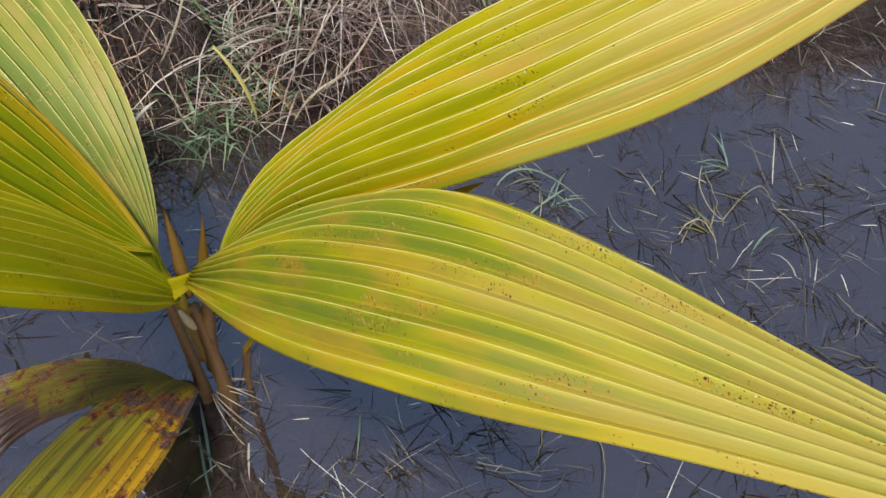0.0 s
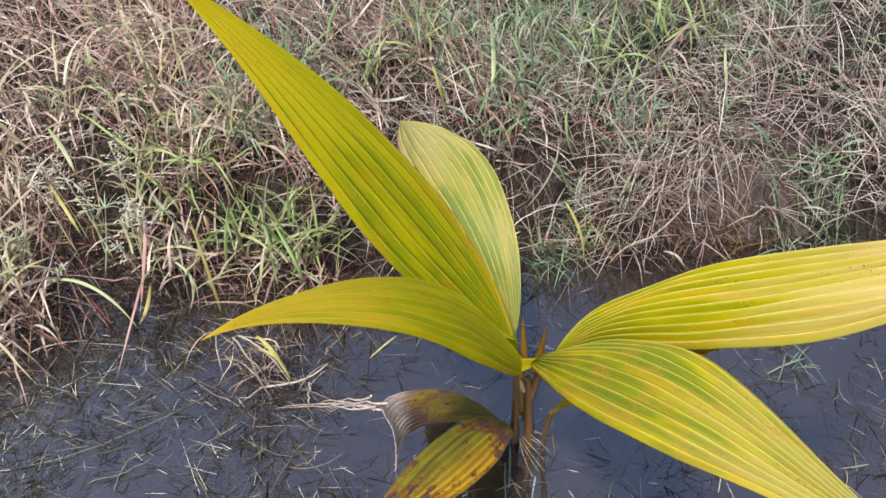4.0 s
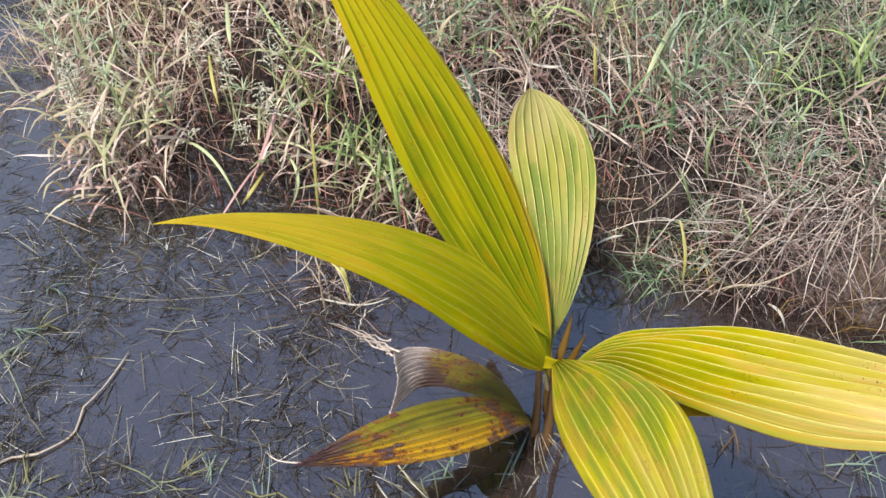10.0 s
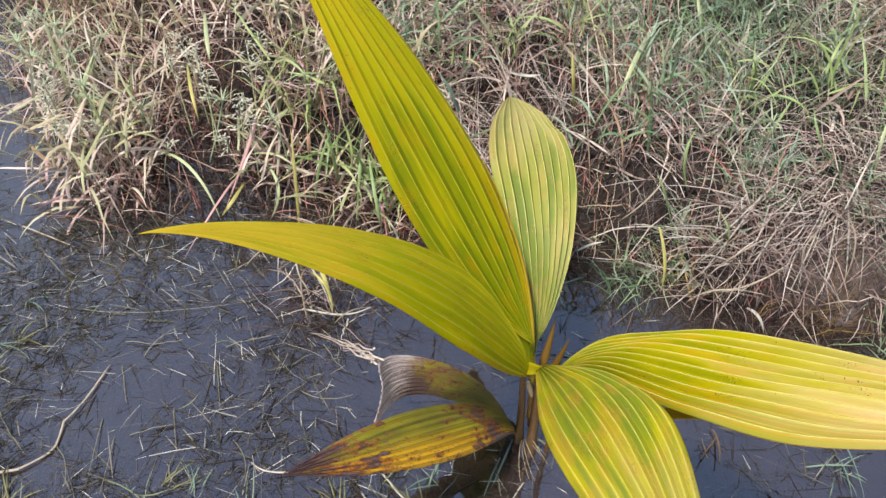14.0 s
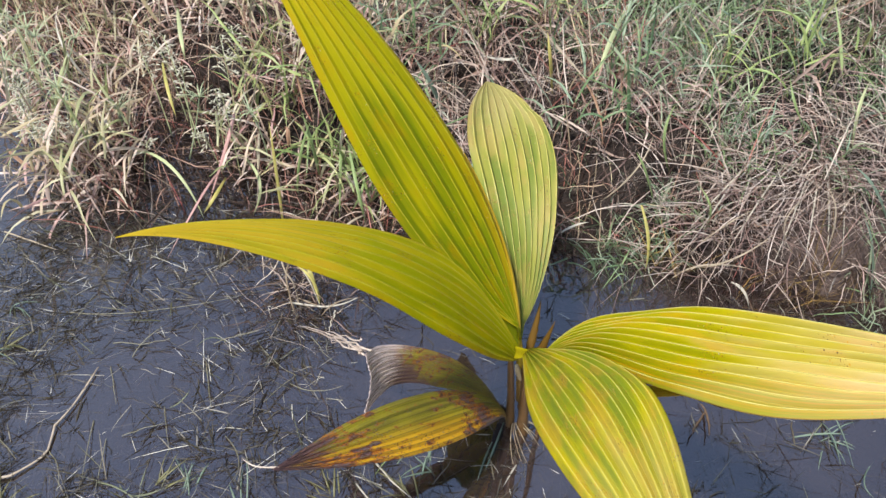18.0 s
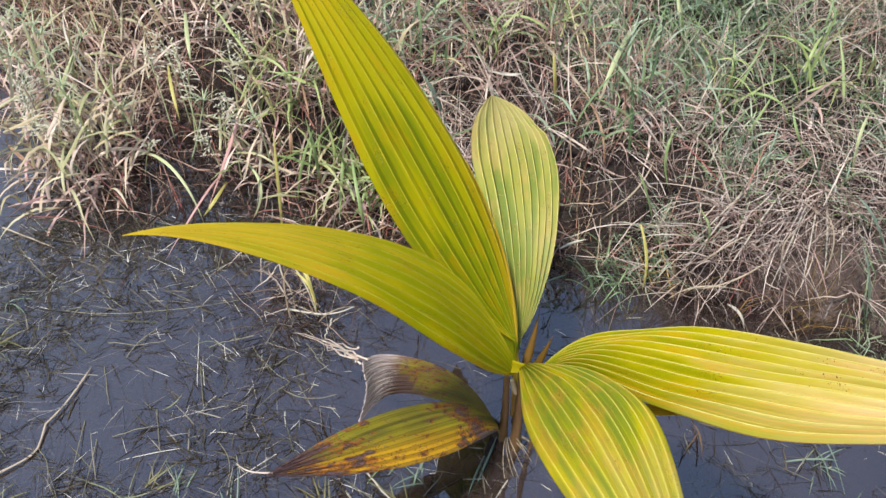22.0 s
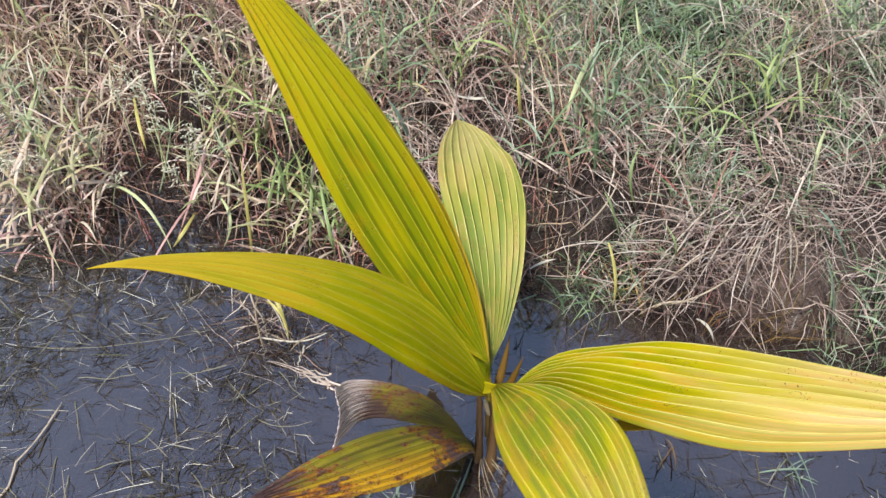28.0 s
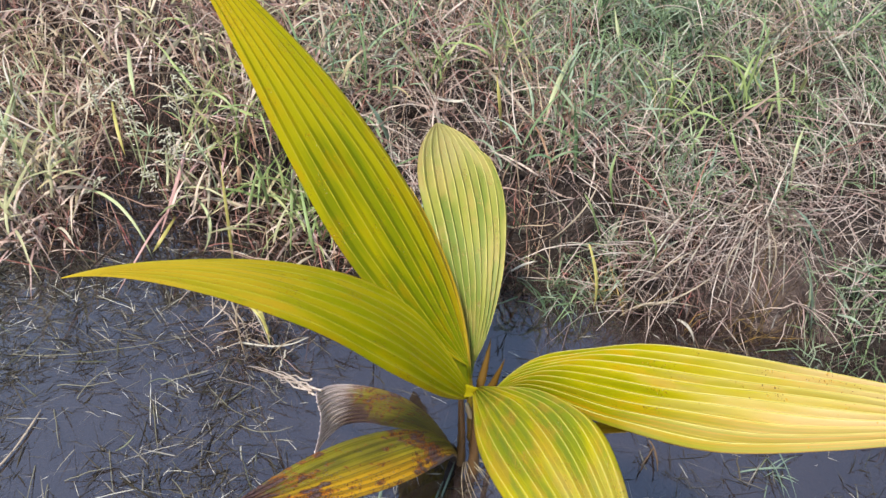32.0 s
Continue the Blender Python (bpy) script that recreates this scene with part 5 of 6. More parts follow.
T_PALE = tint("pale_green_blade", (0.46, 0.52, 0.26), (0.55, 0.56, 0.34))
T_GREEN = tint("fresh_green_blade", (0.24, 0.34, 0.12), (0.34, 0.42, 0.19))
T_DARK = tint("dark_green_blade", (0.07, 0.13, 0.05), (0.12, 0.20, 0.09))
T_TEAL = tint("blue_green_blade", (0.15, 0.22, 0.16), (0.22, 0.29, 0.21))
T_SPRIG = tint("grey_green_blade", (0.16, 0.18, 0.10), (0.26, 0.28, 0.18))
T_YELLOW = tint("yellow_blade", (0.48, 0.46, 0.13), (0.56, 0.44, 0.16))
T_PINK = tint("pink_blade", (0.62, 0.38, 0.34), (0.50, 0.27, 0.26))
T_RUST = tint("rusty_blade", (0.36, 0.20, 0.12), (0.46, 0.29, 0.18))
T_STRAW = tint("straw_blade", (0.50, 0.42, 0.31), (0.38, 0.30, 0.22))
T_WHITE = tint("bleached_blade", (0.58, 0.54, 0.46), (0.46, 0.41, 0.33))
T_GREY = tint("grey_blade", (0.27, 0.25, 0.17), (0.19, 0.175, 0.11))
T_STICK = tint("stick_bark", (0.50, 0.43, 0.35), (0.24, 0.16, 0.10), 0.6, 0.02)
T_BROWN = tint("brown_stem", (0.22, 0.14, 0.08), (0.14, 0.085, 0.05))
T_DULL = tint("dull_straw_blade", (0.34, 0.27, 0.18), (0.22, 0.15, 0.10))
T_OLIVE = tint("olive_stem", (0.20, 0.19, 0.08), (0.13, 0.12, 0.05))


T_SEED = tint("seed_skin", (0.66, 0.64, 0.52), (0.50, 0.48, 0.36), 0.7)
T_SEDGE = tint("sedge_skin", (0.36, 0.44, 0.26), (0.46, 0.50, 0.33))


def seed_head(root, neck, tip, seed, size=0.014):
    """A grass in flower: a thin stalk that carries a loose tuft of small spikelets."""
    rng = np.random.default_rng(seed)
    head = tagged(new("seed_head"), "flowering grass with a loose pale grey-green seed tuft", "seed head", "seed heads")
    head.location = root
    off = np.array(root)
    line = bezier([np.array(root) - off, np.array(neck) - off, np.array(tip) - off], np.linspace(0, 1, 16))
    tube("stalk", line, [0.0008, 0.0006, 0.0004], T_PALE, head, sides=5)
    for k in range(26):
        f = 0.55 + 0.45 * (k / 25)
        p = line[int(f * 15)]
        d = rng.normal(0, 1, 3)
        d[2] = abs(d[2]) * 0.6
        d = d / np.linalg.norm(d) * size * rng.uniform(0.5, 1.3) * (1.25 - 0.6 * (f - 0.55) / 0.45)
        tube("spikelet", [p, p + d * 0.6, p + d * 0.85 + (0, 0, -0.001), p + d + (0, 0, -0.002)], [0.0002, 0.0004, 0.0011, 0.0003], T_SEED, head, sides=4)
    return head


def sedge(root, top, seed, n=15, size=0.024):
    """A stalk with a star of short narrow leaves."""
    rng = np.random.default_rng(seed)
    plant = tagged(new("sedge"), "small sedge with a star of pale green leaves", "sedge", "sedges")
    plant.location = root
    t = np.array(top) - np.array(root)
    tube("stalk", bezier([(0, 0, 0), t * 0.5 + (0.004, 0, 0.006), t], np.linspace(0, 1, 10)), [0.0010, 0.0007], T_SEDGE, plant, sides=5)
    for k in range(n):
        a = 2 * math.pi * k / n + rng.normal(0, 0.35)
        r = size * rng.uniform(0.6, 1.2)
        s = np.linspace(0, 1, 7)
        P = bezier([t, t + (0.5 * r * math.cos(a), 0.5 * r * math.sin(a), 0.010), t + (r * math.cos(a), r * math.sin(a), rng.uniform(-0.010, 0.022))], s)
        side = np.array((-math.sin(a), math.cos(a), 0)) * rng.uniform(0.0005, 0.0009)
        w = np.array([0.6, 1, 1, 0.9, 0.7, 0.4, 0.05])[:, None]
        sheet("leaf", np.stack([P - side * w, P - (0, 0, 0.0003), P + side * w], 1), s, np.array([0, 0.5, 1.0]), T_SEDGE, plant, thick=0.0003)
    return plant


def water_grass(x, y, heading, seed, n=7, size=0.036, mat=None, label="small tuft of thin grey-green grass leaves in the water"):
    """A small grass plant in the shallows: thin leaves that fan out low over the water."""
    rng = np.random.default_rng(seed)
    plant = tagged(new("water_plant"), label, "water plant", "water plants")
    plant.location = (x, y, -0.003)
    for k in range(n):
        a = heading + rng.normal(0, 0.75)
        r = size * rng.uniform(0.5, 1.25)
        h = rng.uniform(0.004, 0.016)
        d = np.array((math.cos(a), math.sin(a), 0.0))
        side = np.array((-math.sin(a), math.cos(a), 0.15))
        o = rng.normal(0, 0.004, 3) * (1, 1, 0.0)
        s = np.linspace(0, 1, 8)
        P = bezier([o, o + d * r * 0.45 + (0, 0, h), o + d * r + side * r * rng.normal(0, 0.15) + (0, 0, h * rng.uniform(0.3, 1.2))], s)
        w = np.array([0.5, 0.9, 1, 1, 0.9, 0.7, 0.4, 0.05])[:, None] * rng.uniform(0.0004, 0.0009)
        sheet("leaf", np.stack([P - side * w, P - (0, 0, 0.0002), P + side * w], 1), s, np.array([0, 0.5, 1.0]), mat or T_SPRIG, plant, thick=0.0003)
    return plant


TUFTS = [(-0.541, 0.107, -0.5), (-0.535, 0.062, 0.6), (-0.514, 0.105, 0.2), (-0.514, 0.166, -0.2), (-0.351, -0.080, 0.8), (-0.332, -0.066, 0.3), (-0.305, -0.078, 1.2),
         (-0.480, -0.095, 1.5), (-0.465, -0.080, 1.1), (-0.080, -0.060, 2.4), (-0.058, -0.036, 2.9), (-0.100, -0.090, 1.9), (0.318, -0.050, -1.2), (0.334, -0.022, 2.8), (-0.173, -0.090, 2.0), (-0.255, -0.100, 1.4), (0.43, 0.015, 1.8), (0.39, -0.16, 0.9), (0.47, -0.13, 2.2)]
for k, (x, y, heading) in enumerate(TUFTS):
    water_grass(x, y, heading, 300 + k, mat=(T_TEAL, T_SPRIG, T_OLIVE)[k % 3])
# blades and stems one by one
ribbon("grass_sprig", [(-0.470, 0.464, 0.079), (-0.498, 0.447, 0.146), (-0.509, 0.517, 0.150)], 0.0038, T_WHITE, "bleached white grass blade")
ribbon("grass_sprig", [(-0.535, 0.469, 0.024), (-0.499, 0.423, 0.109), (-0.486, 0.455, 0.133)], 0.0068, T_PALE, "pale green grass blade on the bank")
ribbon("grass_sprig", [(-0.377, 0.457, 0.116), (-0.360, 0.381, 0.125), (-0.356, 0.385, 0.084)], 0.0050, T_YELLOW, "yellow-green grass blade at the water's edge")
ribbon("grass_sprig", [(-0.368, 0.556, 0.133), (-0.341, 0.420, 0.177), (-0.343, 0.433, 0.135)], 0.0064, T_PALE, "pale green grass blade on the bank")
ribbon("grass_sprig", [(-0.446, 0.460, 0.081), (-0.406, 0.424, 0.130), (-0.374, 0.437, 0.142)], 0.0044, T_STRAW, "long dry straw blade on the bank")
ribbon("grass_sprig", [(-0.283, 0.358, 0.109), (-0.278, 0.351, 0.113), (-0.320, 0.294, 0.019)], 0.0055, T_PINK, "pinkish withering grass blade leaning over the water")
ribbon("grass_sprig", [(-0.305, 0.329, 0.045), (-0.306, 0.261, 0.090), (-0.358, 0.219, 0.011)], 0.0033, T_PINK, "pinkish withering grass blade leaning over the water")
ribbon("grass_sprig", [(-0.299, 0.328, 0.036), (-0.303, 0.245, 0.071), (-0.323, 0.283, 0.020)], 0.0052, T_YELLOW, "yellow-green grass blade at the water's edge")
ribbon("grass_sprig", [(-0.411, 0.373, 0.045), (-0.347, 0.312, 0.092), (-0.324, 0.284, 0.009)], 0.0048, T_PALE, "pale green grass blade on the bank")
ribbon("grass_sprig", [(-0.521, 0.412, 0.026), (-0.480, 0.333, 0.072), (-0.475, 0.344, 0.030)], 0.0065, T_DARK, "dark green grass blade among dry straw")
ribbon("grass_sprig", [(-0.578, 0.407, 0.025), (-0.543, 0.350, 0.052), (-0.532, 0.358, 0.029)], 0.0060, T_RUST, "rust-coloured dead grass blade")
ribbon("grass_sprig", [(-0.394, 0.549, 0.104), (-0.374, 0.490, 0.177), (-0.385, 0.547, 0.169)], 0.0030, T_STRAW, "long dry straw blade on the bank")
ribbon("grass_sprig", [(-0.297, 0.577, 0.139), (-0.308, 0.473, 0.177), (-0.320, 0.489, 0.143)], 0.0081, T_GREY, "grey dried grass leaf on the bank")
ribbon("grass_sprig", [(-0.221, 0.482, 0.099), (-0.197, 0.323, 0.160), (-0.197, 0.335, 0.127)], 0.0032, T_RUST, "rust-coloured dead grass blade")
ribbon("grass_sprig", [(-0.232, 0.286, -0.005), (-0.232, 0.285, 0.076), (-0.237, 0.313, 0.131)], 0.0047, T_YELLOW, "yellow-green grass blade at the water's edge")
ribbon("grass_sprig", [(-0.186, 0.322, 0.042), (-0.189, 0.310, 0.099), (-0.200, 0.319, 0.140)], 0.0053, T_GREEN, "fresh green grass blade on the bank")
ribbon("grass_sprig", [(-0.213, 0.307, 0.028), (-0.208, 0.300, 0.094), (-0.191, 0.319, 0.125)], 0.0040, T_GREEN, "fresh green grass blade on the bank")
ribbon("grass_sprig", [(-0.220, 0.335, 0.106), (-0.218, 0.322, 0.105), (-0.220, 0.326, 0.079)], 0.0054, T_RUST, "rust-coloured dead grass blade")
ribbon("grass_sprig", [(-0.426, 0.419, 0.047), (-0.417, 0.400, 0.094), (-0.405, 0.424, 0.115)], 0.0037, T_STRAW, "long dry straw blade on the bank")
ribbon("grass_sprig", [(-0.272, 0.330, 0.063), (-0.236, 0.263, 0.085), (-0.268, 0.290, 0.007)], 0.0046, T_PALE, "pale green grass blade on the bank")
ribbon("grass_sprig", [(-0.561, 0.493, 0.025), (-0.579, 0.448, 0.057), (-0.570, 0.399, 0.060)], 0.0040, T_STRAW, "long dry straw blade on the bank")
ribbon("grass_sprig", [(0.232, 0.539, 0.144), (0.139, 0.317, 0.237), (0.138, 0.331, 0.170)], 0.0077, T_PALE, "pale green grass blade on the bank")
ribbon("grass_sprig", [(0.184, 0.315, 0.096), (0.182, 0.331, 0.149), (0.173, 0.344, 0.191)], 0.0062, T_DARK, "dark green grass blade among dry straw")
ribbon("grass_sprig", [(0.096, 0.498, 0.141), (0.093, 0.385, 0.188), (0.137, 0.337, 0.152)], 0.0055, T_STRAW, "long dry straw blade on the bank")
ribbon("grass_sprig", [(0.130, 0.385, 0.139), (0.135, 0.280, 0.178), (0.143, 0.276, 0.110)], 0.0039, T_RUST, "rust-coloured dead grass blade")
ribbon("grass_sprig", [(-0.032, 0.372, 0.078), (-0.043, 0.346, 0.151), (-0.071, 0.362, 0.180)], 0.0073, T_TEAL, "blue-green grass blade behind the palm")
ribbon("grass_sprig", [(0.106, 0.395, 0.103), (0.092, 0.374, 0.168), (0.091, 0.404, 0.186)], 0.0062, T_YELLOW, "yellow-green grass blade at the water's edge")
ribbon("grass_sprig", [(-0.097, 0.507, 0.110), (-0.091, 0.464, 0.179), (-0.075, 0.513, 0.182)], 0.0065, T_GREY, "grey dried grass leaf on the bank")
ribbon("grass_sprig", [(-0.033, 0.562, 0.151), (-0.001, 0.481, 0.194), (0.011, 0.402, 0.153)], 0.0051, T_GREY, "grey dried grass leaf on the bank")
ribbon("grass_sprig", [(0.017, 0.420, 0.144), (0.042, 0.376, 0.162), (0.058, 0.396, 0.157)], 0.0048, T_WHITE, "bleached white grass blade")
ribbon("grass_sprig", [(0.293, 0.496, 0.117), (0.270, 0.462, 0.178), (0.259, 0.473, 0.213)], 0.0076, T_GREEN, "fresh green grass blade on the bank")
ribbon("grass_sprig", [(-0.149, 0.319, 0.090), (-0.139, 0.232, 0.086), (-0.131, 0.262, 0.014)], 0.0051, T_GREEN, "fresh green grass blade on the bank")
ribbon("grass_sprig", [(-0.157, 0.327, 0.106), (-0.159, 0.288, 0.079), (-0.163, 0.270, 0.015)], 0.0046, T_GREEN, "fresh green grass blade on the bank")
ribbon("grass_sprig", [(-0.131, 0.293, 0.065), (-0.134, 0.242, 0.077), (-0.149, 0.278, 0.020)], 0.0038, T_GREEN, "fresh green grass blade on the bank")
ribbon("grass_sprig", [(0.178, 0.208, 0.083), (0.190, 0.174, 0.054), (0.189, 0.175, 0.009)], 0.0052, T_YELLOW, "yellow-green grass blade at the water's edge")
ribbon("grass_sprig", [(0.091, 0.206, 0.046), (0.107, 0.215, 0.050), (0.123, 0.213, 0.054)], 0.0033, T_WHITE, "bleached white grass blade")
ribbon("grass_sprig", [(0.277, 0.140, 0.024), (0.287, 0.124, 0.033), (0.295, 0.118, 0.008)], 0.0047, T_WHITE, "bleached white grass blade")
ribbon("grass_sprig", [(-0.098, 0.133, 0.015), (-0.074, 0.131, 0.036), (-0.061, 0.139, 0.030)], 0.0024, T_YELLOW, "yellow-green grass blade at the water's edge")
ribbon("grass_sprig", [(-0.132, 0.246, 0.045), (-0.162, 0.201, 0.074), (-0.176, 0.225, 0.007)], 0.0037, T_STRAW, "long dry straw blade on the bank")
ribbon("grass_sprig", [(-0.207, 0.168, 0.045), (-0.188, 0.144, 0.055), (-0.183, 0.149, 0.005)], 0.0038, T_YELLOW, "yellow-green grass blade at the water's edge")
ribbon("grass_sprig", [(-0.213, 0.177, 0.045), (-0.225, 0.135, 0.073), (-0.208, 0.129, 0.006)], 0.0018, T_DULL, "yellow-green grass blade at the water's edge")
ribbon("grass_sprig", [(-0.218, 0.155, 0.015), (-0.195, 0.128, 0.027), (-0.175, 0.136, 0.010)], 0.0018, T_DULL, "long dry straw blade on the bank")
ribbon("grass_sprig", [(-0.182, 0.112, 0.025), (-0.168, 0.115, 0.051), (-0.139, 0.133, 0.029)], 0.0018, T_DULL, "long dry straw blade on the bank")
ribbon("grass_sprig", [(-0.220, 0.166, 0.025), (-0.213, 0.111, 0.044), (-0.208, 0.125, 0.005)], 0.0016, T_DULL, "long dry straw blade on the bank")
ribbon("grass_sprig", [(0.384, 0.530, 0.126), (0.355, 0.401, 0.182), (0.329, 0.301, 0.164)], 0.0030, T_STRAW, "long dry straw blade on the bank")
ribbon("grass_sprig", [(0.535, 0.535, 0.141), (0.427, 0.425, 0.194), (0.395, 0.383, 0.172)], 0.0039, T_WHITE, "bleached white grass blade")
ribbon("grass_sprig", [(0.204, 0.238, 0.062), (0.178, 0.230, 0.128), (0.171, 0.242, 0.131)], 0.0039, T_GREEN, "fresh green grass blade on the bank")
ribbon("grass_sprig", [(0.313, 0.314, 0.101), (0.320, 0.299, 0.173), (0.356, 0.353, 0.168)], 0.0042, T_GREEN, "fresh green grass blade on the bank")
ribbon("grass_sprig", [(0.229, 0.271, 0.077), (0.195, 0.261, 0.145), (0.227, 0.300, 0.154)], 0.0046, T_GREEN, "fresh green grass blade on the bank")
ribbon("grass_sprig", [(0.397, 0.300, 0.111), (0.344, 0.261, 0.176), (0.367, 0.326, 0.170)], 0.0048, T_GREEN, "fresh green grass blade on the bank")
ribbon("grass_sprig", [(0.444, 0.268, 0.102), (0.414, 0.258, 0.182), (0.463, 0.319, 0.167)], 0.0056, T_PALE, "pale green grass blade on the bank")
ribbon("grass_sprig", [(0.458, 0.172, 0.073), (0.409, 0.160, 0.152), (0.397, 0.190, 0.147)], 0.0053, T_TEAL, "blue-green grass blade behind the palm")
ribbon("grass_sprig", [(0.440, 0.121, 0.005), (0.418, 0.126, 0.093), (0.403, 0.148, 0.111)], 0.0041, T_TEAL, "blue-green grass blade behind the palm")
ribbon("grass_sprig", [(0.255, 0.196, 0.055), (0.250, 0.170, 0.109), (0.237, 0.206, 0.112)], 0.0039, T_GREEN, "fresh green grass blade on the bank")
ribbon("grass_sprig", [(-0.087, 0.587, 0.127), (-0.079, 0.451, 0.182), (-0.094, 0.420, 0.157)], 0.0050, T_PALE, "pale green grass blade on the bank")
for a, b, c, wide_of in (((0.345, 0.235, 0.115), (0.30, 0.190, 0.095), (0.262, 0.150, 0.040), 0.0024), ((0.372, 0.225, 0.115), (0.345, 0.180, 0.090), (0.318, 0.140, 0.045), 0.0022),
                         ((0.385, 0.230, 0.115), (0.365, 0.180, 0.095), (0.352, 0.135, 0.050), 0.0026), ((0.392, 0.232, 0.118), (0.388, 0.190, 0.100), (0.383, 0.150, 0.055), 0.0034),
                         ((0.300, 0.240, 0.110), (0.262, 0.195, 0.095), (0.222, 0.165, 0.045), 0.0022), ((0.320, 0.250, 0.120), (0.275, 0.215, 0.105), (0.235, 0.190, 0.070), 0.0024),
                         ((0.412, 0.225, 0.110), (0.405, 0.180, 0.090), (0.400, 0.145, 0.050), 0.0020)):
    ribbon("grass_sprig", [a, b, c], wide_of, T_WHITE, "bleached straw hanging over the bare mud")
ribbon("grass_sprig", [(0.236, 0.178, 0.028), (0.242, 0.157, 0.092), (0.292, 0.172, 0.107)], 0.0026, T_STRAW, "long dry straw blade on the bank")
ribbon("grass_sprig", [(0.242, 0.169, 0.019), (0.264, 0.128, 0.059), (0.319, 0.157, 0.087)], 0.0026, T_STRAW, "long dry straw blade on the bank")
ribbon("grass_sprig", [(0.218, 0.164, 0.005), (0.239, 0.162, 0.047), (0.304, 0.144, 0.038)], 0.0027, T_STRAW, "long dry straw blade on the bank")
ribbon("grass_sprig", [(0.144, 0.243, 0.059), (0.176, 0.216, 0.128), (0.194, 0.263, 0.139)], 0.0026, T_STRAW, "long dry straw blade on the bank")
ribbon("grass_sprig", [(0.355, 0.163, 0.040), (0.300, 0.153, 0.103), (0.349, 0.178, 0.118)], 0.0026, T_STRAW, "long dry straw blade on the bank")
ribbon("grass_sprig", [(0.378, 0.148, 0.036), (0.386, 0.151, 0.120), (0.366, 0.182, 0.130)], 0.0027, T_STRAW, "long dry straw blade on the bank")
ribbon("grass_sprig", [(-0.466, -0.118, -0.005), (-0.467, -0.107, 0.014), (-0.492, -0.079, 0.018)], 0.0019, T_SPRIG, "thin grass blade growing out of the shallow water")
ribbon("grass_sprig", [(-0.500, 0.011, -0.004), (-0.497, 0.015, 0.011), (-0.550, 0.084, 0.018)], 0.0017, T_SPRIG, "thin grass blade growing out of the shallow water")
ribbon("grass_sprig", [(-0.550, 0.029, -0.005), (-0.533, 0.068, 0.012), (-0.521, 0.067, 0.017)], 0.0018, T_SPRIG, "thin grass blade growing out of the shallow water")
ribbon("grass_sprig", [(-0.429, -0.105, -0.004), (-0.438, -0.091, 0.013), (-0.474, -0.091, 0.017)], 0.0015, T_SPRIG, "thin grass blade growing out of the shallow water")
ribbon("grass_sprig", [(-0.501, -0.102, -0.005), (-0.487, -0.088, 0.013), (-0.445, -0.104, 0.017)], 0.0016, T_SPRIG, "thin grass blade growing out of the shallow water")
ribbon("grass_sprig", [(-0.388, -0.109, -0.005), (-0.398, -0.098, 0.012), (-0.427, -0.098, 0.017)], 0.0015, T_SPRIG, "thin grass blade growing out of the shallow water")
ribbon("grass_sprig", [(-0.401, -0.056, -0.004), (-0.367, -0.060, 0.013), (-0.332, -0.100, 0.018)], 0.0015, T_SPRIG, "thin grass blade growing out of the shallow water")
ribbon("grass_sprig", [(-0.361, -0.068, -0.004), (-0.343, -0.085, 0.012), (-0.320, -0.076, 0.017)], 0.0018, T_SPRIG, "thin grass blade growing out of the shallow water")
ribbon("grass_sprig", [(-0.369, -0.056, -0.004), (-0.356, -0.083, 0.013), (-0.352, -0.071, 0.016)], 0.0015, T_SPRIG, "thin grass blade growing out of the shallow water")
ribbon("grass_sprig", [(-0.380, -0.079, -0.006), (-0.352, -0.098, 0.013), (-0.336, -0.077, 0.018)], 0.0012, T_SPRIG, "thin grass blade growing out of the shallow water")
ribbon("grass_sprig", [(-0.573, 0.086, -0.004), (-0.554, 0.090, 0.011), (-0.531, 0.082, 0.018)], 0.0018, T_SPRIG, "thin grass blade growing out of the shallow water")
ribbon("grass_sprig", [(-0.560, 0.099, -0.005), (-0.549, 0.043, 0.012), (-0.552, 0.043, 0.018)], 0.0018, T_SPRIG, "thin grass blade growing out of the shallow water")
ribbon("grass_sprig", [(-0.337, 0.025, -0.005), (-0.318, 0.014, 0.013), (-0.310, 0.032, 0.017)], 0.0016, T_SPRIG, "thin grass blade growing out of the shallow water")
ribbon("grass_sprig", [(-0.279, 0.102, -0.005), (-0.297, 0.110, 0.013), (-0.310, 0.085, 0.017)], 0.0014, T_SPRIG, "thin grass blade growing out of the shallow water")
ribbon("grass_sprig", [(0.282, -0.047, -0.005), (0.308, -0.054, 0.018), (0.340, -0.053, 0.007)], 0.0024, T_TEAL, "pale green sprig floating on the water")
ribbon("grass_sprig", [(0.322, -0.029, -0.005), (0.324, -0.046, 0.017), (0.318, -0.087, 0.008)], 0.0021, T_TEAL, "pale green sprig floating on the water")
ribbon("grass_sprig", [(0.292, -0.009, -0.004), (0.345, 0.012, 0.019), (0.328, -0.093, 0.010)], 0.0024, T_TEAL, "pale blue-green grass blade on the water")
ribbon("grass_sprig", [(0.361, -0.078, -0.005), (0.316, -0.112, 0.019), (0.336, -0.124, 0.009)], 0.0020, T_TEAL, "pale blue-green grass blade on the water")
ribbon("grass_sprig", [(0.395, -0.197, -0.004), (0.401, -0.194, 0.021), (0.431, -0.199, 0.009)], 0.0023, T_TEAL, "pale blue-green grass blade on the water")
ribbon("grass_sprig", [(-0.015, -0.036, -0.000), (-0.026, -0.058, 0.009), (-0.035, -0.080, 0.004)], 0.0023, T_TEAL, "green grass blade trailing in the water by the stem")
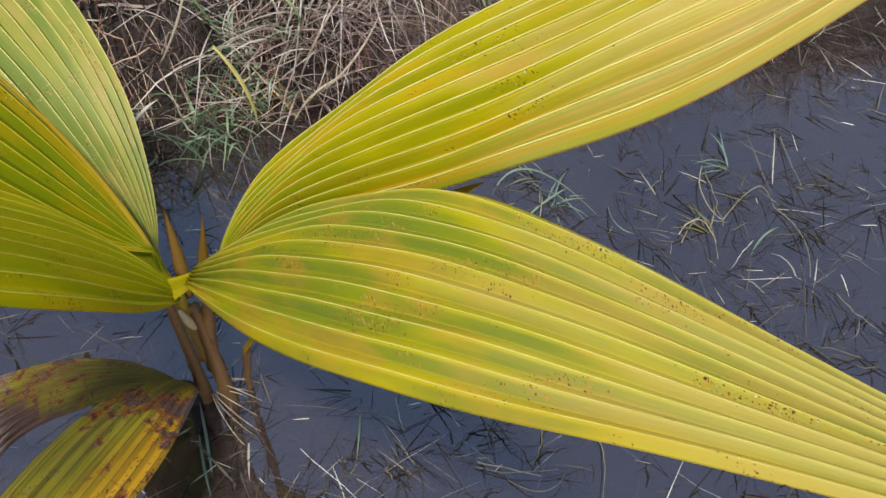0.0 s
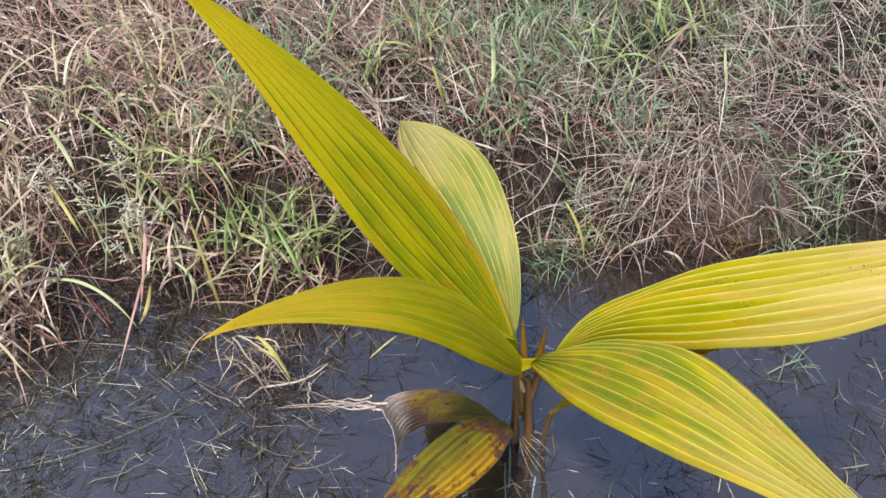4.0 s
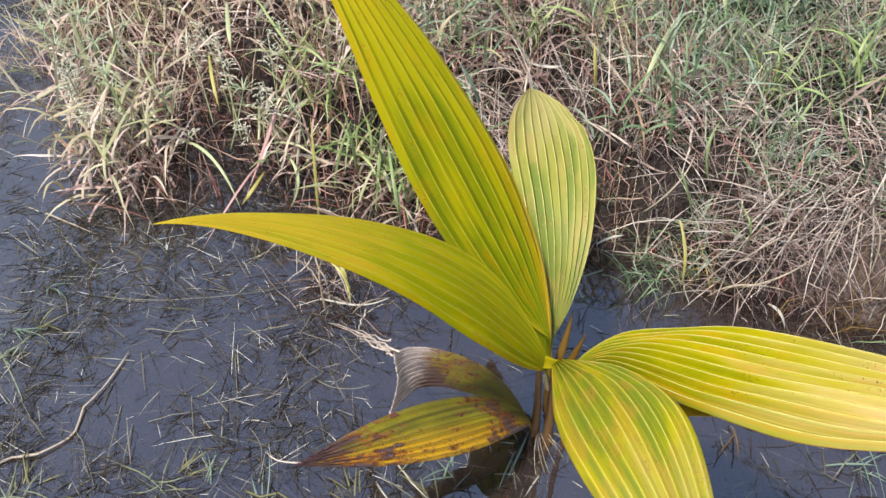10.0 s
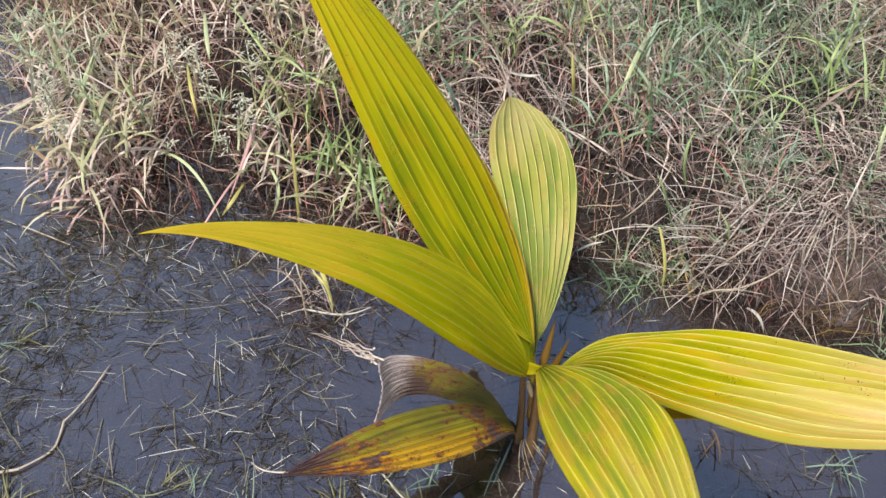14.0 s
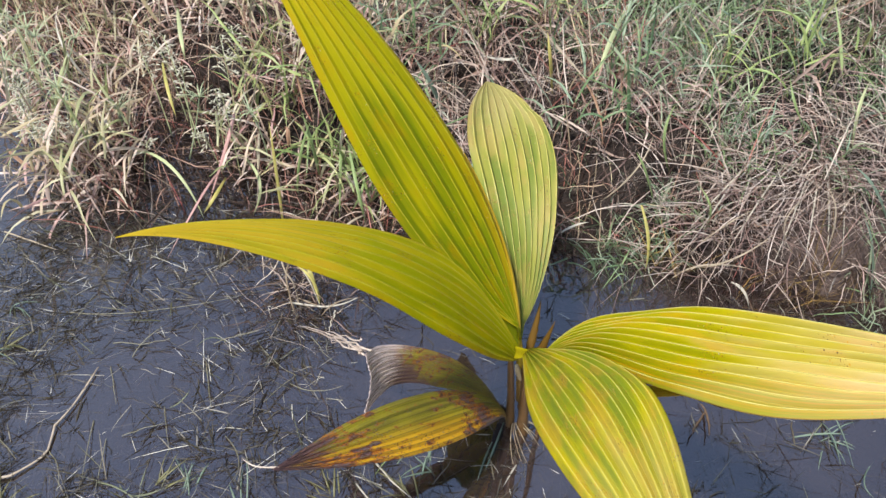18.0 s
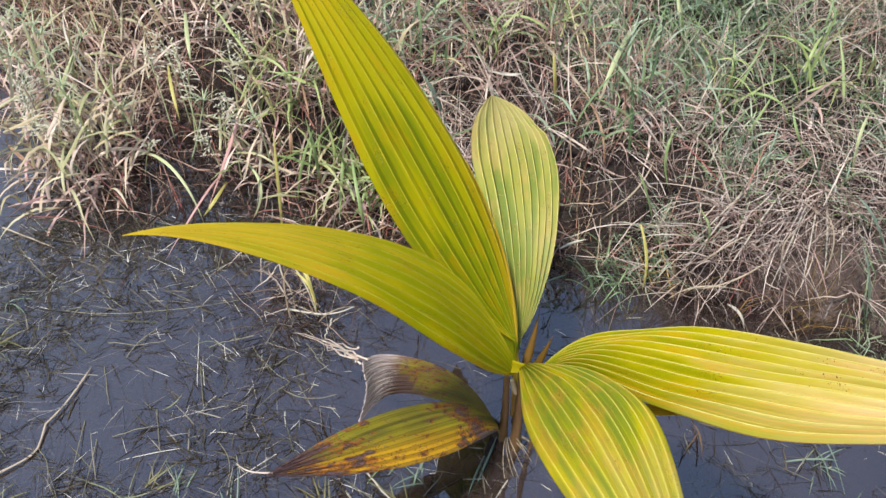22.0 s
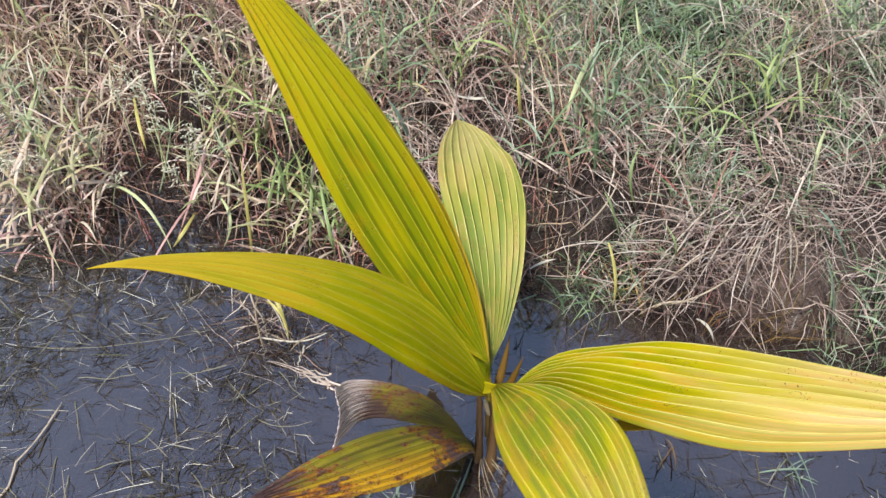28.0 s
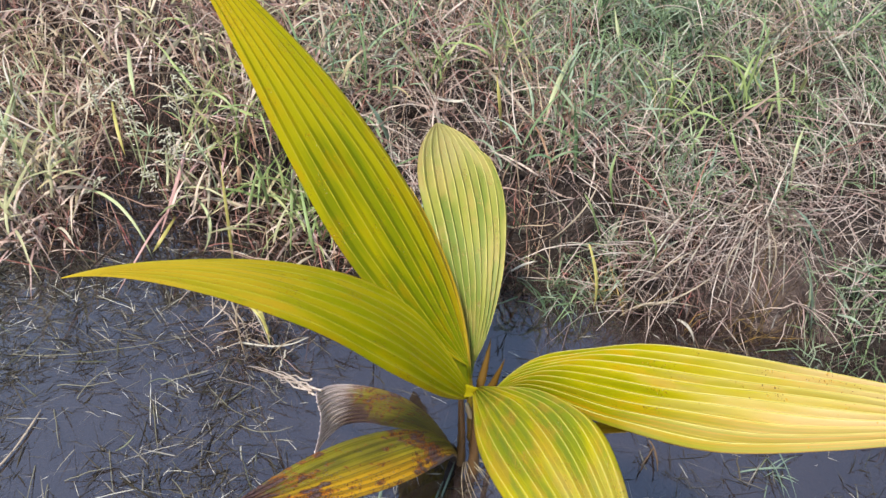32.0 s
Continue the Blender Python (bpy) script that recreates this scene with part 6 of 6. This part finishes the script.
ribbon("grass_sprig", [(0.081, -0.087, -0.000), (0.062, -0.108, 0.007), (0.047, -0.122, 0.004)], 0.0019, T_TEAL, "green grass blade trailing in the water by the stem")
ribbon("grass_sprig", [(0.086, -0.127, -0.000), (0.083, -0.116, 0.010), (0.078, -0.096, 0.003)], 0.0013, T_TEAL, "green grass blade trailing in the water by the stem")
ribbon("grass_sprig", [(-0.104, -0.020, -0.002), (-0.069, 0.014, 0.011), (-0.033, 0.025, 0.005)], 0.0019, T_TEAL, "green grass blade lying in the water by the withered leaf")
ribbon("grass_sprig", [(-0.111, -0.057, -0.001), (-0.086, -0.026, 0.011), (-0.048, -0.012, 0.005)], 0.0025, T_TEAL, "green grass blade lying in the water by the withered leaf")
ribbon("grass_sprig", [(-0.133, -0.068, -0.001), (-0.094, -0.018, 0.014), (-0.054, -0.018, 0.005)], 0.0015, T_GREEN, "green grass blade lying in the water by the withered leaf")
ribbon("grass_sprig", [(-0.026, -0.067, -0.002), (-0.011, -0.041, 0.014), (-0.000, -0.014, 0.005)], 0.0025, T_TEAL, "green grass blade lying in the water by the withered leaf")
stick("stick", [(-0.520, -0.076, 0.003), (-0.478, -0.052, 0.003), (-0.440, -0.022, 0.003), (-0.425, 0.008, 0.004), (-0.415, 0.064, 0.004)], [0.00152, 0.00152, 0.00129, 0.00091], T_STICK, "long bent pale stick lying in the pond", "stick", 87)
stick("straw", [(-0.453, 0.150, 0.003), (-0.417, 0.141, 0.002), (-0.342, 0.146, 0.003), (-0.245, 0.174, 0.002)], [0.00052, 0.00041, 0.00026], T_GREY, "long thin runner stem floating on the pond", "straw", 88)
stick("straw", [(-0.555, 0.279, 0.003), (-0.509, 0.259, 0.002), (-0.477, 0.240, 0.002)], [0.00109, 0.00087, 0.00054], T_STRAW, "thin straw in the water", "straw", 89)
stick("straw", [(-0.337, 0.022, 0.002), (-0.329, -0.011, 0.008), (-0.325, -0.029, 0.011)], [0.00049, 0.00039, 0.00025], T_GREY, "thin pale straw standing in the shallow water", "straw", 90)
stick("straw", [(-0.398, 0.075, 0.002), (-0.388, 0.042, 0.006), (-0.381, 0.021, 0.012)], [0.00052, 0.00041, 0.00026], T_GREY, "thin pale straw standing in the shallow water", "straw", 91)
stick("straw", [(-0.302, 0.076, 0.001), (-0.295, 0.041, 0.007), (-0.289, 0.013, 0.011)], [0.0005, 0.0004, 0.00025], T_GREY, "thin pale straw standing in the shallow water", "straw", 92)
stick("straw", [(-0.403, 0.010, 0.001), (-0.402, -0.022, 0.005), (-0.398, -0.059, 0.012)], [0.0005, 0.0004, 0.00025], T_GREY, "thin pale straw standing in the shallow water", "straw", 93)
stick("straw", [(-0.387, -0.011, 0.002), (-0.385, -0.046, 0.007), (-0.384, -0.078, 0.011)], [0.00049, 0.00039, 0.00024], T_GREY, "thin pale straw standing in the shallow water", "straw", 94)
stick("straw", [(-0.373, -0.009, 0.001), (-0.352, -0.004, 0.008), (-0.331, -0.004, 0.012)], [0.0005, 0.0004, 0.00025], T_GREY, "thin pale straw standing in the shallow water", "straw", 95)
stick("straw", [(-0.251, 0.102, 0.001), (-0.230, 0.061, 0.008), (-0.207, 0.047, 0.011)], [0.00051, 0.0004, 0.00025], T_GREY, "thin pale straw standing in the shallow water", "straw", 96)
stick("straw", [(-0.208, 0.054, 0.002), (-0.224, 0.036, 0.007), (-0.238, 0.015, 0.011)], [0.0005, 0.0004, 0.00025], T_GREY, "thin pale straw standing in the shallow water", "straw", 97)
stick("straw", [(-0.378, 0.087, 0.001), (-0.372, 0.105, 0.006), (-0.352, 0.116, 0.011)], [0.00054, 0.00043, 0.00027], T_GREY, "thin pale straw standing in the shallow water", "straw", 98)
stick("straw", [(-0.296, 0.099, 0.002), (-0.282, 0.107, 0.004), (-0.254, 0.105, 0.012)], [0.00053, 0.00042, 0.00026], T_GREY, "thin pale straw standing in the shallow water", "straw", 99)
stick("straw", [(-0.503, 0.016, 0.001), (-0.489, -0.004, 0.006), (-0.462, -0.036, 0.012)], [0.00052, 0.00042, 0.00026], T_GREY, "thin pale straw standing in the shallow water", "straw", 100)
stick("straw", [(-0.440, -0.019, 0.001), (-0.419, -0.042, 0.006), (-0.418, -0.071, 0.012)], [0.0005, 0.0004, 0.00025], T_GREY, "thin pale straw standing in the shallow water", "straw", 101)
stick("straw", [(-0.400, 0.105, 0.002), (-0.367, 0.098, 0.006), (-0.338, 0.101, 0.011)], [0.00053, 0.00043, 0.00027], T_GREY, "thin pale straw standing in the shallow water", "straw", 102)
stick("straw", [(-0.213, 0.043, 0.002), (-0.191, 0.024, 0.004), (-0.160, 0.031, 0.012)], [0.00049, 0.0004, 0.00025], T_GREY, "thin pale straw standing in the shallow water", "straw", 103)
stick("straw", [(-0.274, -0.015, 0.002), (-0.251, -0.042, 0.004), (-0.260, -0.071, 0.012)], [0.00048, 0.00038, 0.00024], T_GREY, "thin pale straw standing in the shallow water", "straw", 104)
stick("straw", [(-0.194, 0.104, 0.002), (-0.180, 0.075, 0.005), (-0.167, 0.060, 0.011)], [0.00051, 0.00041, 0.00025], T_GREY, "thin pale straw standing in the shallow water", "straw", 105)
stick("straw", [(-0.479, 0.090, 0.001), (-0.470, 0.102, 0.006), (-0.460, 0.114, 0.011)], [0.00055, 0.00044, 0.00027], T_GREY, "thin pale straw standing in the shallow water", "straw", 106)
stick("straw", [(-0.526, -0.013, 0.002), (-0.504, -0.034, 0.006), (-0.493, -0.056, 0.011)], [0.00051, 0.00041, 0.00026], T_GREY, "thin pale straw standing in the shallow water", "straw", 107)
stick("straw", [(-0.271, -0.089, 0.001), (-0.232, -0.088, 0.005), (-0.201, -0.096, 0.009), (-0.174, -0.108, 0.012)], [0.00118, 0.00095, 0.00059], T_OLIVE, "thin pale straw standing in the shallow water", "straw", 108)
stick("straw", [(-0.149, -0.072, 0.001), (-0.140, -0.092, 0.006), (-0.122, -0.112, 0.011)], [0.00097, 0.00078, 0.00049], T_WHITE, "thin pale straw standing in the shallow water", "straw", 109)
stick("straw", [(-0.134, -0.047, 0.002), (-0.119, -0.073, 0.005), (-0.096, -0.099, 0.010)], [0.00098, 0.00079, 0.00049], T_WHITE, "thin pale straw standing in the shallow water", "straw", 110)
stick("straw", [(0.362, -0.152, 0.002), (0.431, -0.130, 0.004), (0.363, -0.184, 0.009)], [0.0006, 0.00048, 0.0003], T_GREY, "pale bent straw floating on the pond", "straw", 111)
stick("straw", [(0.449, -0.114, 0.001), (0.424, -0.143, 0.004), (0.396, -0.167, 0.009)], [0.0006, 0.00048, 0.0003], T_GREY, "pale bent straw floating on the pond", "straw", 112)
stick("straw", [(0.409, -0.161, 0.002), (0.495, -0.146, 0.006), (0.444, -0.185, 0.010)], [0.00063, 0.00051, 0.00032], T_GREY, "pale bent straw floating on the pond", "straw", 113)
stick("straw", [(0.453, -0.182, 0.002), (0.448, -0.220, 0.006), (0.401, -0.243, 0.009)], [0.0006, 0.00048, 0.0003], T_GREY, "pale bent straw floating on the pond", "straw", 114)
stick("straw", [(0.101, -0.176, 0.001), (0.106, -0.193, 0.005), (0.136, -0.216, 0.008)], [0.00045, 0.00036, 0.00022], T_GREY, "pale bent straw floating on the pond", "straw", 115)
stick("straw", [(0.132, -0.150, 0.001), (0.124, -0.172, 0.004), (0.116, -0.181, 0.008)], [0.00046, 0.00037, 0.00023], T_GREY, "pale bent straw floating on the pond", "straw", 116)
stick("straw", [(0.153, -0.188, 0.002), (0.136, -0.202, 0.004), (0.126, -0.201, 0.009)], [0.00046, 0.00036, 0.00023], T_GREY, "pale bent straw floating on the pond", "straw", 117)
stick("straw", [(0.175, -0.219, 0.001), (0.168, -0.232, 0.005), (0.141, -0.248, 0.008)], [0.00046, 0.00037, 0.00023], T_GREY, "pale bent straw floating on the pond", "straw", 118)
stick("straw", [(0.110, -0.197, 0.001), (0.113, -0.228, 0.007), (0.136, -0.221, 0.009)], [0.00044, 0.00035, 0.00022], T_GREY, "pale bent straw floating on the pond", "straw", 119)
stick("straw", [(0.538, -0.135, 0.002), (0.504, -0.166, 0.006), (0.485, -0.186, 0.010)], [0.00064, 0.00051, 0.00032], T_GREY, "pale bent straw floating on the pond", "straw", 120)
stick("straw", [(0.409, -0.264, 0.002), (0.396, -0.289, 0.005), (0.392, -0.307, 0.009)], [0.00056, 0.00045, 0.00028], T_GREY, "pale bent straw floating on the pond", "straw", 121)
stick("straw", [(0.255, -0.193, 0.003), (0.268, -0.178, 0.007), (0.266, -0.213, 0.012)], [0.00057, 0.00046, 0.00029], T_STRAW, "bleached broken stem floating on the pond", "straw", 122)
stick("straw", [(0.280, -0.178, 0.002), (0.270, -0.194, 0.006), (0.248, -0.200, 0.011)], [0.00057, 0.00046, 0.00029], T_STRAW, "bleached broken stem floating on the pond", "straw", 123)
stick("straw", [(0.273, -0.210, 0.002), (0.264, -0.241, 0.007), (0.276, -0.269, 0.010)], [0.00056, 0.00045, 0.00028], T_STRAW, "bleached broken stem floating on the pond", "straw", 124)
stick("straw", [(0.366, -0.147, 0.002), (0.408, -0.136, 0.007), (0.373, -0.175, 0.012)], [0.00065, 0.00052, 0.00032], T_STRAW, "bleached broken stem floating on the pond", "straw", 125)
stick("straw", [(0.450, -0.111, 0.002), (0.408, -0.129, 0.008), (0.399, -0.162, 0.011)], [0.00065, 0.00052, 0.00032], T_STRAW, "bleached broken stem floating on the pond", "straw", 126)
stick("straw", [(0.261, -0.249, 0.002), (0.280, -0.253, 0.006), (0.274, -0.273, 0.011)], [0.00057, 0.00045, 0.00028], T_STRAW, "bleached broken stem floating on the pond", "straw", 127)
stick("straw", [(0.104, -0.175, 0.002), (0.110, -0.187, 0.006), (0.123, -0.213, 0.011)], [0.00052, 0.00041, 0.00026], T_STRAW, "bleached broken stem floating on the pond", "straw", 128)
stick("dead_stalk", [(0.204, -0.006, 0.003), (0.208, -0.024, 0.006), (0.198, -0.047, 0.010)], [0.0009, 0.0012, 0.0005], T_BROWN, "dried brown flower stalk in the water", "stalk", 129)
stick("dead_stalk", [(0.206, -0.016, 0.003), (0.190, -0.032, 0.007), (0.181, -0.046, 0.011)], [0.0008, 0.0010, 0.0004], T_BROWN, "dried brown flower stalk in the water", "stalk", 130)
seed_head((-0.551, 0.418, -0.004), (-0.549, 0.419, 0.088), (-0.546, 0.420, 0.120), 0, 0.012)
seed_head((-0.546, 0.428, -0.003), (-0.537, 0.401, 0.088), (-0.527, 0.374, 0.120), 1, 0.012)
seed_head((-0.369, 0.395, 0.049), (-0.381, 0.410, 0.136), (-0.393, 0.424, 0.163), 2, 0.012)
seed_head((-0.331, 0.368, 0.052), (-0.346, 0.395, 0.144), (-0.361, 0.422, 0.176), 3, 0.012)
seed_head((-0.337, 0.368, 0.051), (-0.336, 0.370, 0.139), (-0.334, 0.371, 0.167), 4, 0.012)
seed_head((-0.283, 0.339, 0.030), (-0.287, 0.344, 0.122), (-0.292, 0.348, 0.153), 5, 0.012)
seed_head((-0.456, 0.361, -0.004), (-0.464, 0.360, 0.078), (-0.472, 0.359, 0.100), 6, 0.012)
seed_head((-0.304, 0.341, 0.028), (-0.314, 0.340, 0.093), (-0.324, 0.338, 0.097), 7, 0.012)
seed_head((-0.407, 0.359, -0.004), (-0.395, 0.355, 0.068), (-0.383, 0.350, 0.080), 8, 0.012)
seed_head((-0.601, 0.556, 0.042), (-0.585, 0.538, 0.127), (-0.569, 0.521, 0.151), 9, 0.012)
sedge((-0.434, 0.402, 0.017), (-0.427, 0.400, 0.088), 0, 10, 0.022)
sedge((-0.509, 0.417, -0.004), (-0.491, 0.413, 0.091), 1, 10, 0.022)
sedge((-0.345, 0.360, 0.040), (-0.319, 0.360, 0.132), 2, 10, 0.022)
sedge((-0.560, 0.516, 0.051), (-0.544, 0.503, 0.138), 3, 10, 0.022)
sedge((-0.521, 0.480, 0.058), (-0.471, 0.449, 0.156), 4, 10, 0.022)
sedge((0.342, 0.314, 0.101), (0.298, 0.275, 0.180), 5, 10, 0.022)
sedge((-0.247, 0.341, 0.054), (-0.259, 0.336, 0.125), 6, 10, 0.022)
sedge((-0.561, 0.483, 0.02), (-0.586, 0.503, 0.14), 20, 12, 0.026)
sedge((-0.557, 0.521, 0.02), (-0.562, 0.518, 0.14), 21, 12, 0.026)
sedge((-0.541, 0.504, 0.02), (-0.535, 0.496, 0.13), 22, 12, 0.026)
sedge((-0.589, 0.466, 0.02), (-0.565, 0.459, 0.12), 23, 12, 0.026)
sedge((-0.542, 0.486, 0.02), (-0.532, 0.436, 0.12), 24, 12, 0.026)
sedge((-0.493, 0.422, 0.02), (-0.496, 0.416, 0.11), 25, 12, 0.026)
sedge((-0.586, 0.476, 0.02), (-0.583, 0.474, 0.13), 26, 12, 0.026)
sedge((-0.533, 0.473, 0.02), (-0.52, 0.468, 0.12), 27, 12, 0.026)
seed_head((-0.529, 0.397, 0.02), (-0.532, 0.399, 0.1), (-0.535, 0.4, 0.12), 28, 0.017)
seed_head((-0.51, 0.364, 0.02), (-0.516, 0.365, 0.09), (-0.521, 0.366, 0.1), 29, 0.017)
seed_head((-0.539, 0.433, 0.02), (-0.54, 0.424, 0.105), (-0.54, 0.414, 0.13), 30, 0.017)
seed_head((-0.291, 0.425, 0.02), (-0.294, 0.428, 0.125), (-0.297, 0.431, 0.17), 31, 0.017)
seed_head((-0.3, 0.356, 0.02), (-0.299, 0.353, 0.115), (-0.297, 0.35, 0.15), 32, 0.017)
seed_head((-0.359, 0.452, 0.02), (-0.37, 0.454, 0.12), (-0.382, 0.455, 0.16), 33, 0.017)
seed_head((-0.509, 0.371, 0.02), (-0.507, 0.365, 0.085), (-0.506, 0.359, 0.09), 34, 0.017)
seed_head((-0.5, 0.367, 0.02), (-0.495, 0.368, 0.085), (-0.489, 0.37, 0.09), 35, 0.017)
seed_head((-0.276, 0.458, 0.02), (-0.281, 0.454, 0.125), (-0.286, 0.451, 0.17), 36, 0.017)
stick("twig", [(-0.218, 0.138, 0.020), (-0.193, 0.128, 0.025), (-0.169, 0.123, 0.020), (-0.158, 0.124, 0.030), (-0.143, 0.132, 0.030)], [0.0011, 0.0012, 0.0009, 0.0006], T_WHITE, "pale bleached twig lying over dead straw", "twig", 131)
stick("twig", [(-0.167, 0.123, 0.021), (-0.172, 0.116, 0.012), (-0.175, 0.108, 0.006)], [0.0010, 0.0008, 0.0005], T_WHITE, "pale bleached twig lying over dead straw", "twig", 132)
stick("straw", [(-0.228, 0.183, 0.060), (-0.222, 0.165, 0.052), (-0.212, 0.150, 0.030), (-0.203, 0.138, 0.006)], [0.0010, 0.0009, 0.0006], T_STRAW, "bent dry straw hanging into the water", "straw", 133)
stick("straw", [(-0.222, 0.186, 0.055), (-0.208, 0.170, 0.055), (-0.195, 0.160, 0.035), (-0.185, 0.143, 0.006)], [0.0010, 0.0009, 0.0006], T_WHITE, "bent dry straw hanging into the water", "straw", 134)
ribbon("grass_sprig", [(-0.205, 0.182, 0.050), (-0.192, 0.160, 0.052), (-0.184, 0.138, 0.012)], 0.0056, T_YELLOW, "yellow withering grass blade hanging into the water")
stick("dead_stalk", [(0.621, 0.512, 0.19), (0.6, 0.508, 0.185), (0.579, 0.501, 0.18)], [0.0016, 0.0030, 0.0016], T_WHITE, "bleached dry seed stalk caught in the grass", "stalk", 135)
stick("dead_stalk", [(0.567, 0.507, 0.185), (0.573, 0.487, 0.18), (0.582, 0.454, 0.165), (0.591, 0.436, 0.15)], [0.0014, 0.0016, 0.0012, 0.0007], T_WHITE, "bleached broken stalk lying in the grass", "stalk", 136)
stick("dead_stalk", [(0.58, 0.492, 0.18), (0.595, 0.482, 0.175), (0.61, 0.456, 0.16)], [0.0012, 0.0012, 0.0008], T_STRAW, "pale broken stalk lying in the grass", "stalk", 137)
ribbon("grass_sprig", [(0.294, 0.498, 0.13), (0.28, 0.518, 0.17), (0.278, 0.556, 0.2)], 0.0064, T_PALE, "long pale green grass blade on the bank")
ribbon("grass_sprig", [(0.191, 0.338, 0.09), (0.185, 0.354, 0.13), (0.186, 0.396, 0.16)], 0.0066, T_DARK, "dark green grass blade among dry straw")
ribbon("grass_sprig", [(0.37, 0.453, 0.15), (0.322, 0.436, 0.19), (0.314, 0.445, 0.19)], 0.0036, T_TEAL, "blue-green grass blade bent over the straw")
